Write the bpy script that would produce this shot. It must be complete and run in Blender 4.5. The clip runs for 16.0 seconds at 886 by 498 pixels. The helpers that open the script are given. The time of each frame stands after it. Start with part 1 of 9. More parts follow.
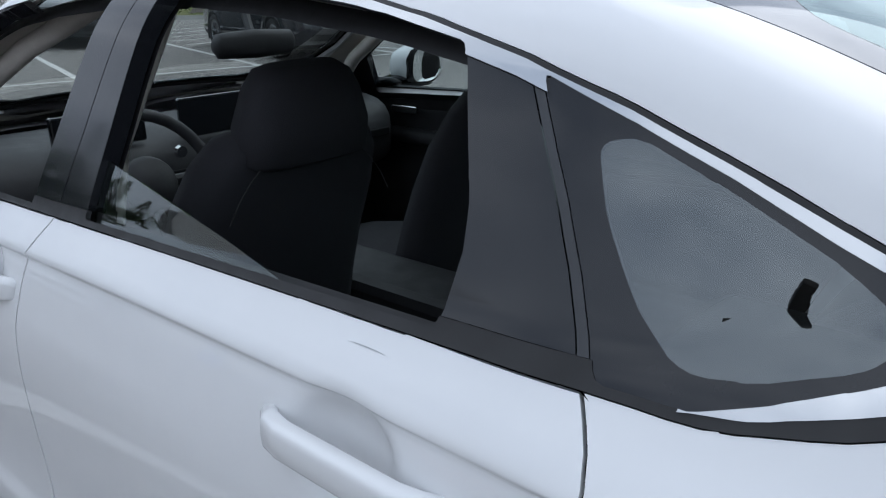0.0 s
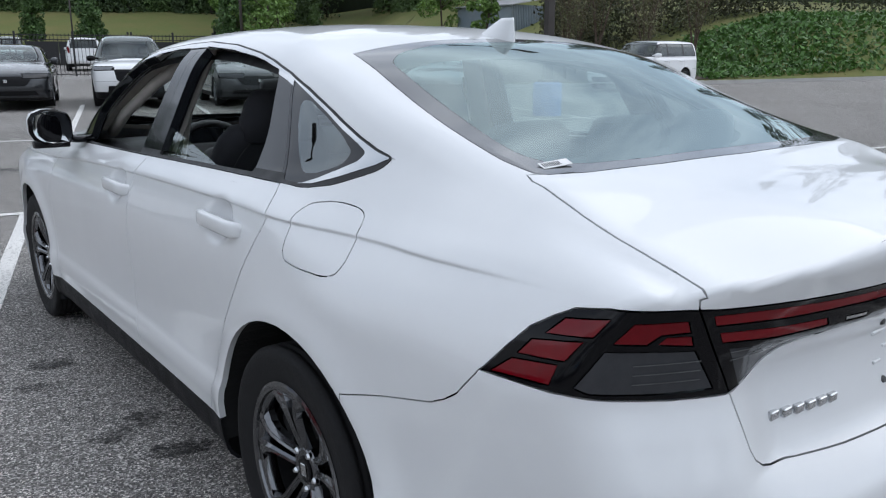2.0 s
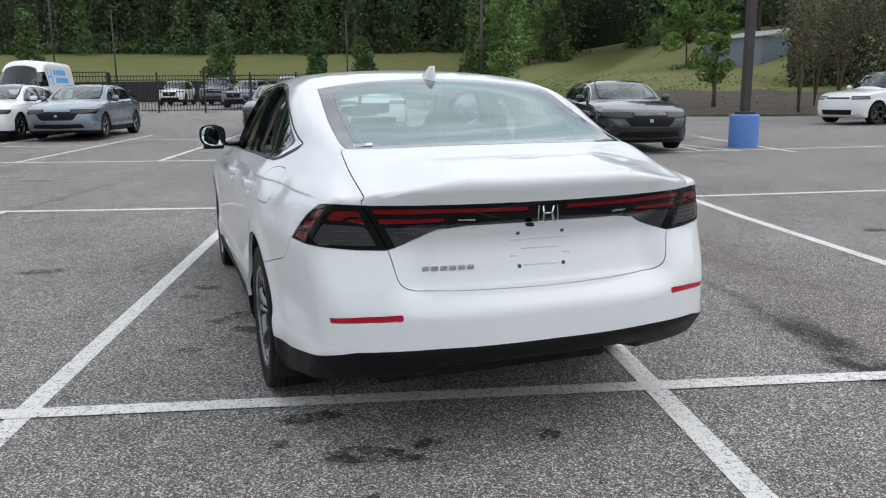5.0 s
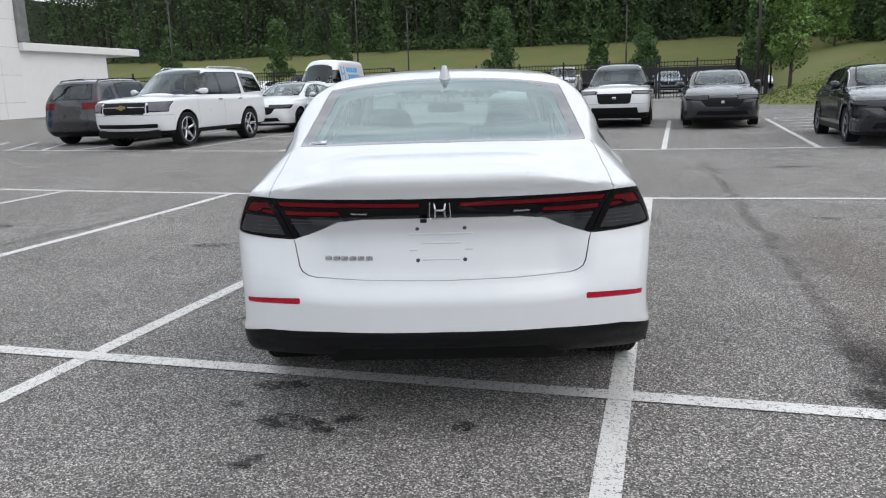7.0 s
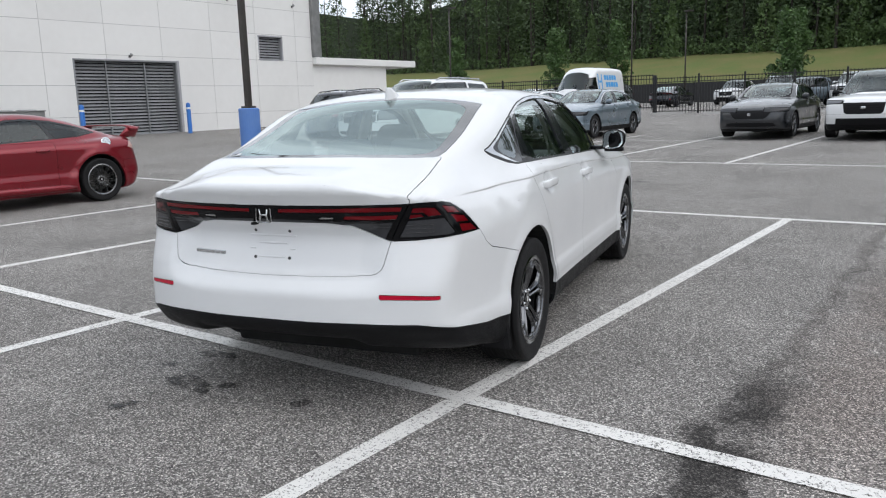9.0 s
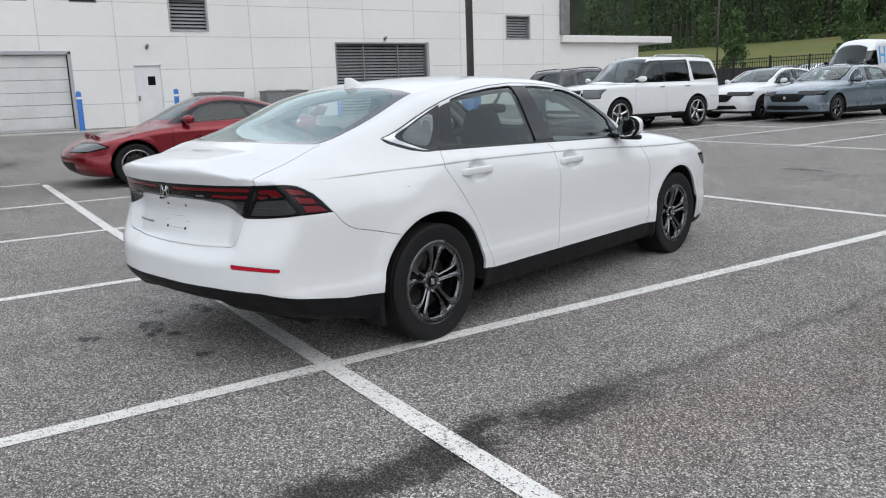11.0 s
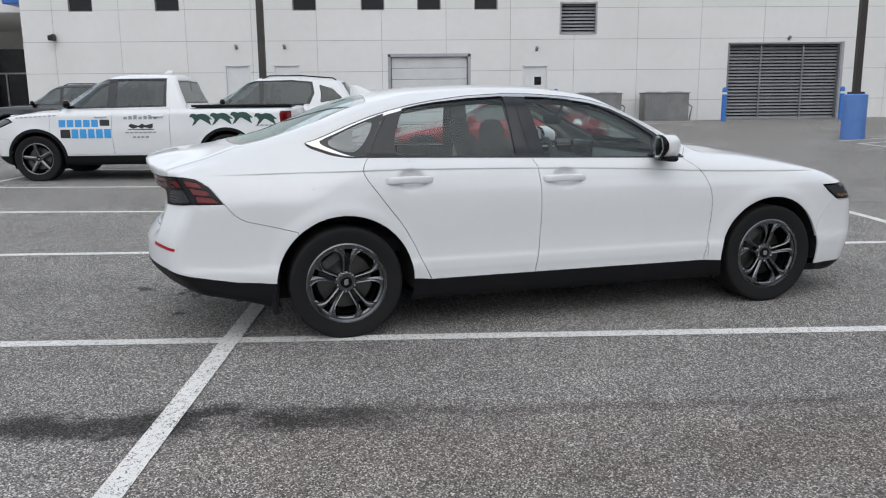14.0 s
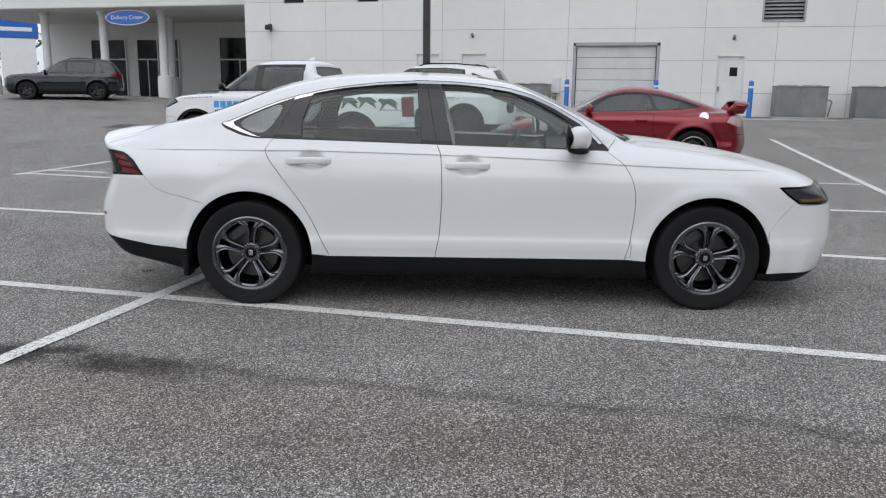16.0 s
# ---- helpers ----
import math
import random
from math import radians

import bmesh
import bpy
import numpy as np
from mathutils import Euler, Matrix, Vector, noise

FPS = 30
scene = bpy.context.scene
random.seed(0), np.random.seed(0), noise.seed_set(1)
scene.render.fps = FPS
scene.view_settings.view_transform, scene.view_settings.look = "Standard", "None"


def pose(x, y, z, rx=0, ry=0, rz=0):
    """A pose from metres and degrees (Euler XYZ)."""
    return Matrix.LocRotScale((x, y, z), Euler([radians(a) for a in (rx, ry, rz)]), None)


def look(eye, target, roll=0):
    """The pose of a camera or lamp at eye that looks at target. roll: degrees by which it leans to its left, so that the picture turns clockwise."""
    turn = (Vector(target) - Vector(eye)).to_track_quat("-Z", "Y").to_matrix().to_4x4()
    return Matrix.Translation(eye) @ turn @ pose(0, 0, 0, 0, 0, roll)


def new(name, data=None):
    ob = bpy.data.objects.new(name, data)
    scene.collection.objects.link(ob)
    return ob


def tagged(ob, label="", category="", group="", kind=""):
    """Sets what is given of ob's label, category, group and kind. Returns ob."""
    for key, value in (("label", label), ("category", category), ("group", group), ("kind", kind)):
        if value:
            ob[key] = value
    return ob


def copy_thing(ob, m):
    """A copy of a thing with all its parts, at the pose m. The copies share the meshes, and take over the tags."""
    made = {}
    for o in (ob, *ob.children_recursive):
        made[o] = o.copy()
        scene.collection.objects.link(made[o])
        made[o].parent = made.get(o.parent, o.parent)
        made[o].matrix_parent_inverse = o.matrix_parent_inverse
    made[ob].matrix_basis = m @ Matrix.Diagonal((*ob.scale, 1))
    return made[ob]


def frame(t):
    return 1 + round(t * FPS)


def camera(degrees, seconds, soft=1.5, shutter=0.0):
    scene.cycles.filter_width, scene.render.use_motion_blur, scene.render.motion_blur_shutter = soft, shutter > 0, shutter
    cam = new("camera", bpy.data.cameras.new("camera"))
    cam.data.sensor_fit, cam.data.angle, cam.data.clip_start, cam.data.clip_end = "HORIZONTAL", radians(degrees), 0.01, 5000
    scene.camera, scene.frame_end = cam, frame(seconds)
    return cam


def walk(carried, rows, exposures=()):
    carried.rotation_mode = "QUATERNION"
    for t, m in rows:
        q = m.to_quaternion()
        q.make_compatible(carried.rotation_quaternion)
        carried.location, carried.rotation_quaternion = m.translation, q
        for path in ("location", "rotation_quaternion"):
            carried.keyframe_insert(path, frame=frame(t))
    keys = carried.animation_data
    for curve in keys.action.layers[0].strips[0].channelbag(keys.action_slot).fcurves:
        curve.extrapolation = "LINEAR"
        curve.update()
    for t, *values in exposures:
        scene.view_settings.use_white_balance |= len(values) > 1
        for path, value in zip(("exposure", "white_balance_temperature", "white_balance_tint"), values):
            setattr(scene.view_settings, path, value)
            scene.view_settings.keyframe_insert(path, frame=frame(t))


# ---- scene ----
cam = camera(59.1, 16.0, soft=1.15)
PATH = [
    (0, (-1.267, -0.466, 1.365), (-0.186, 1.086, 0.714), -1.1),
    (0.5, (-1.348, -0.851, 1.375), (-0.357, 0.779, 0.774), -0.8),
    (1, (-1.307, -1.231, 1.351), (-0.391, 0.461, 0.805), -0.6),
    (1.5, (-1.305, -1.614, 1.329), (-0.451, 0.12, 0.816), -0.5),
    (2, (-1.247, -1.986, 1.333), (-0.461, -0.209, 0.859), -0.1),
    (2.5, (-1.105, -2.341, 1.328), (-0.4, -0.524, 0.878), 0.1),
    (3, (-1.042, -2.728, 1.317), (-0.425, -0.874, 0.894), 0.4),
    (3.5, (-0.884, -3.071, 1.324), (-0.366, -1.183, 0.915), 0.4),
    (4, (-0.736, -3.424, 1.325), (-0.32, -1.507, 0.934), 0.0),
    (4.2, (-0.691, -3.565, 1.319), (-0.313, -1.638, 0.937), -0.0),
    (6.3, (0.497, -3.789, 1.314), (0.23, -1.848, 0.913), -2.0),
    (6.5, (0.646, -3.794, 1.333), (0.303, -1.865, 0.931), -2.0),
    (7, (1.039, -3.752, 1.332), (0.503, -1.867, 0.933), -1.7),
    (7.5, (1.512, -3.733, 1.331), (0.8, -1.906, 0.94), -1.6),
    (8, (1.978, -3.681, 1.336), (1.102, -1.924, 0.957), -1.6),
    (8.5, (2.425, -3.461, 1.337), (1.394, -1.787, 0.969), -1.8),
    (9, (2.896, -3.266, 1.345), (1.72, -1.689, 0.983), -1.8),
    (9.2, (3.047, -3.165, 1.32), (1.814, -1.632, 0.962), -1.7),
    (11.3, (4.565, -1.817, 1.353), (2.871, -0.829, 0.958), -1.8),
    (11.5, (4.659, -1.673, 1.344), (2.933, -0.741, 0.952), -1.6),
    (12, (4.811, -1.218, 1.342), (3.011, -0.44, 0.95), -1.8),
    (12.5, (4.997, -0.751, 1.348), (3.13, -0.147, 0.959), -1.7),
    (13, (5.106, -0.313, 1.334), (3.187, 0.101, 0.952), -1.6),
    (13.5, (5.178, 0.17, 1.33), (3.226, 0.398, 0.954), -1.1),
    (14, (5.249, 0.633, 1.346), (3.285, 0.694, 0.974), -0.5),
    (14.5, (5.259, 1.116, 1.348), (3.296, 1.028, 0.975), 0.0),
    (15, (5.318, 1.613, 1.359), (3.367, 1.391, 0.979), 0.4),
    (15.5, (5.229, 2.074, 1.348), (3.3, 1.72, 0.957), 0.6),
    (16, (5.169, 2.569, 1.333), (3.271, 2.078, 0.934), 0.6),
]
walk(cam, [(t, look(eye, target, roll)) for t, eye, target, roll in PATH],
     exposures=((0, -0.10, 5850, 10), (0.8, -0.22, 5950, 10), (1.5, -0.16, 5980, 10), (2.5, -0.10, 6080, 10), (4.0, -0.02, 6300, 10), (7, 0.0, 6350, 10), (10, 0.0, 6350, 10), (12, -0.10, 6330, 10), (16, -0.22, 6300, 10)))

# ---- sky, sun ----
SUN_UP, SUN_ROUND = 50.0, 90.0
sky_world = bpy.data.worlds.new("sky")
scene.world = sky_world
sky_world.use_nodes = True
sky_nt = sky_world.node_tree
sky_tex = sky_nt.nodes.new("ShaderNodeTexSky")
sky_tex.sky_type = "NISHITA"
sky_tex.sun_disc = False
sky_tex.sun_elevation = radians(SUN_UP)
sky_tex.sun_rotation = radians(SUN_ROUND)
sky_tex.air_density, sky_tex.dust_density = 1.0, 2.5
cloud_co = sky_nt.nodes.new("ShaderNodeTexCoord")
cloud_map = sky_nt.nodes.new("ShaderNodeMapping")
cloud_map.inputs["Scale"].default_value = (1.0, 1.0, 3.2)
cloud_noise = sky_nt.nodes.new("ShaderNodeTexNoise")
cloud_noise.inputs["Scale"].default_value = 2.2
cloud_noise.inputs["Detail"].default_value = 7.0
cloud_noise.inputs["Roughness"].default_value = 0.56
cloud_ramp = sky_nt.nodes.new("ShaderNodeValToRGB")
cloud_ramp.color_ramp.elements[0].position, cloud_ramp.color_ramp.elements[0].color = 0.33, (4.3, 4.7, 5.3, 1)
cloud_ramp.color_ramp.elements[1].position, cloud_ramp.color_ramp.elements[1].color = 0.70, (10.2, 10.4, 10.6, 1)
cloud_mix = sky_nt.nodes.new("ShaderNodeMix")
cloud_mix.data_type = "RGBA"
cloud_mix.inputs["Factor"].default_value = 0.86
sky_bg = sky_nt.nodes["Background"]
sky_bg.inputs["Strength"].default_value = 0.172
sky_nt.links.new(cloud_co.outputs["Generated"], cloud_map.inputs["Vector"])
sky_nt.links.new(cloud_map.outputs["Vector"], cloud_noise.inputs["Vector"])
sky_nt.links.new(cloud_noise.outputs["Fac"], cloud_ramp.inputs["Fac"])
sky_nt.links.new(sky_tex.outputs["Color"], cloud_mix.inputs["A"])
sky_nt.links.new(cloud_ramp.outputs["Color"], cloud_mix.inputs["B"])
sky_nt.links.new(cloud_mix.outputs["Result"], sky_bg.inputs["Color"])
sun = new("sun", bpy.data.lights.new("sun", "SUN"))
sun.data.energy, sun.data.angle, sun.data.color = 0.75, radians(62), (1.0, 0.96, 0.9)
sun.matrix_basis = look((0, 0, 0), (-math.sin(radians(SUN_ROUND)) * math.cos(radians(SUN_UP)), -math.cos(radians(SUN_ROUND)) * math.cos(radians(SUN_UP)), -math.sin(radians(SUN_UP))))

# ---- materials ----
def material(name, color, rough=0.5, metal=0.0, coat=0.0, vary=0.0, scale=8.0, bump=0.0, bump_scale=60.0, second=None, spec=0.5, per_object=0.0, per_island=0.0, coat_rough=0.03):
    """A plain surface with grain: its colour drifts by vary towards second (or darker), and fine relief."""
    m = bpy.data.materials.new(name)
    m.use_nodes = True
    nt = m.node_tree
    b = nt.nodes["Principled BSDF"]
    b.inputs["Base Color"].default_value = (*color, 1)
    b.inputs["Roughness"].default_value = rough
    b.inputs["Metallic"].default_value = metal
    b.inputs["Coat Weight"].default_value = coat
    b.inputs["Coat Roughness"].default_value = coat_rough
    b.inputs["Specular IOR Level"].default_value = spec
    tc = nt.nodes.new("ShaderNodeTexCoord")
    if vary:
        n1, n2 = nt.nodes.new("ShaderNodeTexNoise"), nt.nodes.new("ShaderNodeTexNoise")
        n1.inputs["Scale"].default_value, n1.inputs["Detail"].default_value = scale, 5
        n2.inputs["Scale"].default_value, n2.inputs["Detail"].default_value = scale * 9, 3
        nt.links.new(tc.outputs["Object"], n1.inputs["Vector"])
        nt.links.new(tc.outputs["Object"], n2.inputs["Vector"])
        add = nt.nodes.new("ShaderNodeMath")
        add.operation = "MULTIPLY_ADD"
        add.inputs[1].default_value = 0.45
        nt.links.new(n2.outputs["Fac"], add.inputs[0])
        nt.links.new(n1.outputs["Fac"], add.inputs[2])
        rng = nt.nodes.new("ShaderNodeMapRange")
        rng.inputs[1].default_value, rng.inputs[2].default_value = 0.5, 0.95
        rng.inputs[3].default_value, rng.inputs[4].default_value = 0.0, vary
        nt.links.new(add.outputs[0], rng.inputs[0])
        mix = nt.nodes.new("ShaderNodeMix")
        mix.data_type = "RGBA"
        mix.inputs["A"].default_value = (*color, 1)
        mix.inputs["B"].default_value = (*(second or tuple(c * 0.45 for c in color)), 1)
        nt.links.new(rng.outputs[0], mix.inputs["Factor"])
        last = mix.outputs["Result"]
        if per_object or per_island:
            hsv = nt.nodes.new("ShaderNodeHueSaturation")
            mr = nt.nodes.new("ShaderNodeMapRange")
            w = per_object or per_island
            mr.inputs[3].default_value, mr.inputs[4].default_value = 1 - w, 1 + w
            if per_object:
                nt.links.new(nt.nodes.new("ShaderNodeObjectInfo").outputs["Random"], mr.inputs[0])
            else:
                nt.links.new(nt.nodes.new("ShaderNodeNewGeometry").outputs["Random Per Island"], mr.inputs[0])
            nt.links.new(mr.outputs[0], hsv.inputs["Value"])
            nt.links.new(last, hsv.inputs["Color"])
            last = hsv.outputs["Color"]
        nt.links.new(last, b.inputs["Base Color"])
        rr = nt.nodes.new("ShaderNodeMapRange")
        rr.inputs[1].default_value, rr.inputs[2].default_value = 0.3, 0.75
        rr.inputs[3].default_value, rr.inputs[4].default_value = max(rough - 0.08, 0.02), min(rough + 0.1, 1)
        nt.links.new(n1.outputs["Fac"], rr.inputs[0])
        nt.links.new(rr.outputs[0], b.inputs["Roughness"])
    if bump:
        nb = nt.nodes.new("ShaderNodeTexNoise")
        nb.inputs["Scale"].default_value, nb.inputs["Detail"].default_value = bump_scale, 4
        nt.links.new(tc.outputs["Object"], nb.inputs["Vector"])
        bp = nt.nodes.new("ShaderNodeBump")
        bp.inputs["Strength"].default_value, bp.inputs["Distance"].default_value = bump, 0.01
        nt.links.new(nb.outputs["Fac"], bp.inputs["Height"])
        nt.links.new(bp.outputs["Normal"], b.inputs["Normal"])
    return m


def glass_material(name, tint, mirror=0.07, gloss=(0.95, 1.0, 1.0)):
    """Thin glass: see-through with a tint, and mirror-like at a slant."""
    m = bpy.data.materials.new(name)
    m.use_nodes = True
    nt = m.node_tree
    nt.nodes.remove(nt.nodes["Principled BSDF"])
    tr, gl, lw, pw, ma, mx = (nt.nodes.new(k) for k in ("ShaderNodeBsdfTransparent", "ShaderNodeBsdfGlossy", "ShaderNodeLayerWeight", "ShaderNodeMath", "ShaderNodeMath", "ShaderNodeMixShader"))
    tr.inputs["Color"].default_value = (*tint, 1)
    gl.inputs["Color"].default_value = (*gloss, 1)
    gl.inputs["Roughness"].default_value = 0.0
    lw.inputs["Blend"].default_value = 0.5
    pw.operation, ma.operation = "POWER", "MULTIPLY_ADD"
    pw.inputs[1].default_value = 4.0
    ma.inputs[1].default_value, ma.inputs[2].default_value = 1 - mirror, mirror
    nt.links.new(lw.outputs["Facing"], pw.inputs[0])
    nt.links.new(pw.outputs[0], ma.inputs[0])
    nt.links.new(ma.outputs[0], mx.inputs[0])
    nt.links.new(tr.outputs[0], mx.inputs[1])
    nt.links.new(gl.outputs[0], mx.inputs[2])
    nt.links.new(mx.outputs[0], nt.nodes["Material Output"].inputs["Surface"])
    return m


def lamp_glass(name, color, rough=0.08):
    return material(name, color, rough, 0, 0.12, vary=0.35, scale=40, spec=0.25)


PAINT_WHITE = material("pearl_white_paint", (0.71, 0.715, 0.72), 0.36, 0.0, 0.8, vary=0.05, scale=2.5, coat_rough=0.02, spec=0.3)
PLASTIC_BLACK = material("grained_black_plastic", (0.007, 0.007, 0.008), 0.5, vary=0.4, scale=9, bump=0.12, bump_scale=900, second=(0.012, 0.012, 0.013), spec=0.16)
GLOSS_BLACK = material("gloss_black_trim", (0.003, 0.003, 0.004), 0.08, 0, 0.0, vary=0.2, scale=5, spec=0.22)
PILLAR_BLACK = material("satin_black_pillar_film", (0.012, 0.013, 0.016), 0.10, 0, 0.0, vary=0.2, scale=5, spec=0.48)
RUBBER = material("tyre_rubber", (0.009, 0.009, 0.010), 0.8, vary=0.5, scale=14, bump=0.2, bump_scale=160, second=(0.018, 0.017, 0.016), spec=0.25)
SEAL = material("rubber_seal", (0.007, 0.007, 0.008), 0.5, vary=0.3, scale=20)
SEAL_GREY = material("greyed_rubber_strip", (0.035, 0.037, 0.042), 0.35, vary=0.3, scale=20)
CHROME = material("bright_chrome", (0.60, 0.605, 0.61), 0.12, 1.0, vary=0.12, scale=6)
RIM_DARK = material("dark_grey_alloy", (0.165, 0.168, 0.176), 0.18, 1.0, 0.3, vary=0.3, scale=12)
RIM_SILVER = material("silver_alloy", (0.62, 0.63, 0.64), 0.22, 0.95, 0.3, vary=0.3, scale=12)
# near-black: the shade deep inside the rim is put into the colour
RIM_INNER = material("painted_shade_alloy_barrel", (0.008, 0.008, 0.009), 0.5, 0.4, vary=0.3, scale=12)
DISC_STEEL = material("brake_disc_steel", (0.12, 0.115, 0.11), 0.4, 1.0, vary=0.5, scale=20)
CALIPER = material("cast_caliper", (0.10, 0.10, 0.10), 0.5, 0.7, vary=0.4, scale=30)
WELL = material("wheel_well_liner", (0.005, 0.005, 0.005), 0.9, vary=0.3, scale=6, bump=0.3, bump_scale=80)
LENS_RED = lamp_glass("red_tail_lens", (0.15, 0.002, 0.006))
LENS_DEEP = lamp_glass("deep_red_tail_lens", (0.13, 0.002, 0.006))
LENS_SMOKE = lamp_glass("smoked_tail_lens", (0.042, 0.043, 0.047))
LENS_CLEAR = lamp_glass("clear_headlamp_lens", (0.16, 0.165, 0.175))
LENS_AMBER = lamp_glass("amber_lens", (0.20, 0.095, 0.03))
REFLECTOR_RED = lamp_glass("red_reflector", (0.50, 0.004, 0.03))
CAR_GLASS = glass_material("green_tinted_car_glass", (0.64, 0.73, 0.71), 0.045)
CAR_GLASS_DARK = glass_material("dark_privacy_glass", (0.16, 0.18, 0.19), 0.06)
REAR_GLASS = glass_material("green_tinted_rear_window", (0.60, 0.73, 0.71), 0.15, (0.86, 1.0, 0.99))
FRIT = material("black_printed_glass", (0.020, 0.021, 0.024), 0.06, 0, 0.7, vary=0.2, scale=4, spec=0.8)
QUARTER_GLASS = glass_material("tinted_quarter_glass", (0.30, 0.34, 0.35), 0.14, (0.9, 0.97, 1.0))
CAR_GLASS_CLEAR = glass_material("clear_side_glass", (0.84, 0.91, 0.88))
FABRIC = material("black_seat_cloth", (0.022, 0.022, 0.027), 0.9, vary=0.5, scale=30, bump=0.3, bump_scale=500, second=(0.042, 0.042, 0.048))
TRIM_LIGHT = material("warm_grey_headliner", (0.50, 0.47, 0.43), 0.9, vary=0.25, scale=20, bump=0.1, bump_scale=600)
TRIM_DARK = material("dark_dashboard_plastic", (0.03, 0.03, 0.033), 0.6, vary=0.4, scale=12, bump=0.15, bump_scale=500)
SCREEN = material("dark_display_glass", (0.008, 0.009, 0.011), 0.06, 0, 1.0)
MIRROR_GLASS = material("mirror_silver", (0.85, 0.87, 0.88), 0.02, 1.0)
LETTER_SILVER = material("pale_silver_letters", (0.60, 0.61, 0.62), 0.2, 0.9, 0.3, vary=0.1, scale=30)
PAPER = material("white_sticker_paper", (0.75, 0.75, 0.75), 0.6, vary=0.1, scale=40)
PRINT_BLACK = material("black_print", (0.02, 0.02, 0.022), 0.6)
STITCH = material("grey_thread", (0.04, 0.04, 0.04), 0.8)

# ---- small tools ----
def spline(*pts):
    """A smooth curve without overshoot through (x, y) pairs, for arrays."""
    xs, ys = np.array([p[0] for p in pts], float), np.array([p[1] for p in pts], float)
    h = np.diff(xs)
    d = np.diff(ys) / h
    m = np.zeros(len(xs))
    m[0], m[-1] = d[0], d[-1]
    for i in range(1, len(xs) - 1):
        if d[i - 1] * d[i] > 0:
            a, b = 2 * h[i] + h[i - 1], h[i] + 2 * h[i - 1]
            m[i] = (a + b) / (a / d[i - 1] + b / d[i])

    def at(v):
        v = np.clip(v, xs[0], xs[-1])
        i = np.clip(np.searchsorted(xs, v) - 1, 0, len(h) - 1)
        t = (v - xs[i]) / h[i]
        t2, t3 = t * t, t * t * t
        return ((2 * t3 - 3 * t2 + 1) * ys[i] + (t3 - 2 * t2 + t) * h[i] * m[i]
                + (3 * t2 - 2 * t3) * ys[i + 1] + (t3 - t2) * h[i] * m[i + 1])
    return at


def smax(a, b, k):
    h = np.maximum(k - np.abs(a - b), 0) / k
    return np.maximum(a, b) + h * h * k / 4


def smin(a, b, k):
    return -smax(-a, -b, k)


def mesh_of(name, verts, faces, mat=None, normals=None, smooth=True):
    me = bpy.data.meshes.new(name)
    me.from_pydata([tuple(map(float, v)) for v in verts], [], faces)
    if smooth:
        me.polygons.foreach_set("use_smooth", [True] * len(me.polygons))
    if mat:
        me.materials.append(mat)
    if normals is not None:
        me.normals_split_custom_set_from_vertices([tuple(map(float, n)) for n in normals])
    me.update()
    return me


def put(name, me, parent=None, m=None, label="", category="", group="", kind=""):
    ob = new(name, me)
    if parent:
        ob.parent = parent
    if m is not None:
        ob.matrix_basis = m
    return tagged(ob, label, category, group, kind)


def part(name, bm, mat, parent, label="", smooth=False, m=None):
    """Links a bmesh as one mesh object under a thing or a part."""
    me = bpy.data.meshes.new(name)
    bm.to_mesh(me)
    bm.free()
    me.materials.append(mat)
    if smooth:
        me.polygons.foreach_set("use_smooth", [True] * len(me.polygons))
    return put(name, me, parent, m, label)


def thing(name, m, label, category, group="", kind=""):
    ob = new(name)
    ob.empty_display_size = 0.2
    ob.matrix_basis = m
    return tagged(ob, label, category, group, kind)


def box_bm(x0, x1, y0, y1, z0, z1, bevel=0.0, seg=2, bm=None):
    own = bmesh.new()
    bmesh.ops.create_cube(own, size=1, matrix=Matrix.Translation(((x0 + x1) / 2, (y0 + y1) / 2, (z0 + z1) / 2)) @ Matrix.Diagonal((x1 - x0, y1 - y0, z1 - z0, 1)))
    if bevel:
        bmesh.ops.bevel(own, geom=own.edges[:], offset=bevel, segments=seg, profile=0.5, affect="EDGES")
    if bm is None:
        return own
    me = bpy.data.meshes.new("t")
    own.to_mesh(me)
    own.free()
    bm.from_mesh(me)
    bpy.data.meshes.remove(me)
    return bm


def tube_bm(path, radius, sides=10, bm=None, closed=False, caps=True):
    """A round tube along points; radius: a number or one for each point."""
    bm = bm or bmesh.new()
    path = [Vector(p) for p in path]
    n = len(path)
    rings = []
    up = Vector((0.12, 0.31, 0.94)).normalized()
    for i, p in enumerate(path):
        a, b = (path[i - 1], path[(i + 1) % n]) if closed else (path[max(i - 1, 0)], path[min(i + 1, n - 1)])
        d = (b - a).normalized()
        u = d.cross(up)
        if u.length < 0.05:
            u = d.cross(Vector((1, 0, 0)))
        u.normalize()
        w = u.cross(d)
        r = radius[i] if isinstance(radius, (list, tuple)) else radius
        rings.append([bm.verts.new(p + (u * math.cos(k * math.tau / sides) + w * math.sin(k * math.tau / sides)) * r) for k in range(sides)])
    for i in range(n if closed else n - 1):
        a, b = rings[i], rings[(i + 1) % n]
        for k in range(sides):
            bm.faces.new((a[k], a[(k + 1) % sides], b[(k + 1) % sides], b[k]))
    if caps and not closed:
        bm.faces.new(rings[0])
        bm.faces.new(rings[-1][::-1])
    bmesh.ops.recalc_face_normals(bm, faces=bm.faces[:])
    return bm


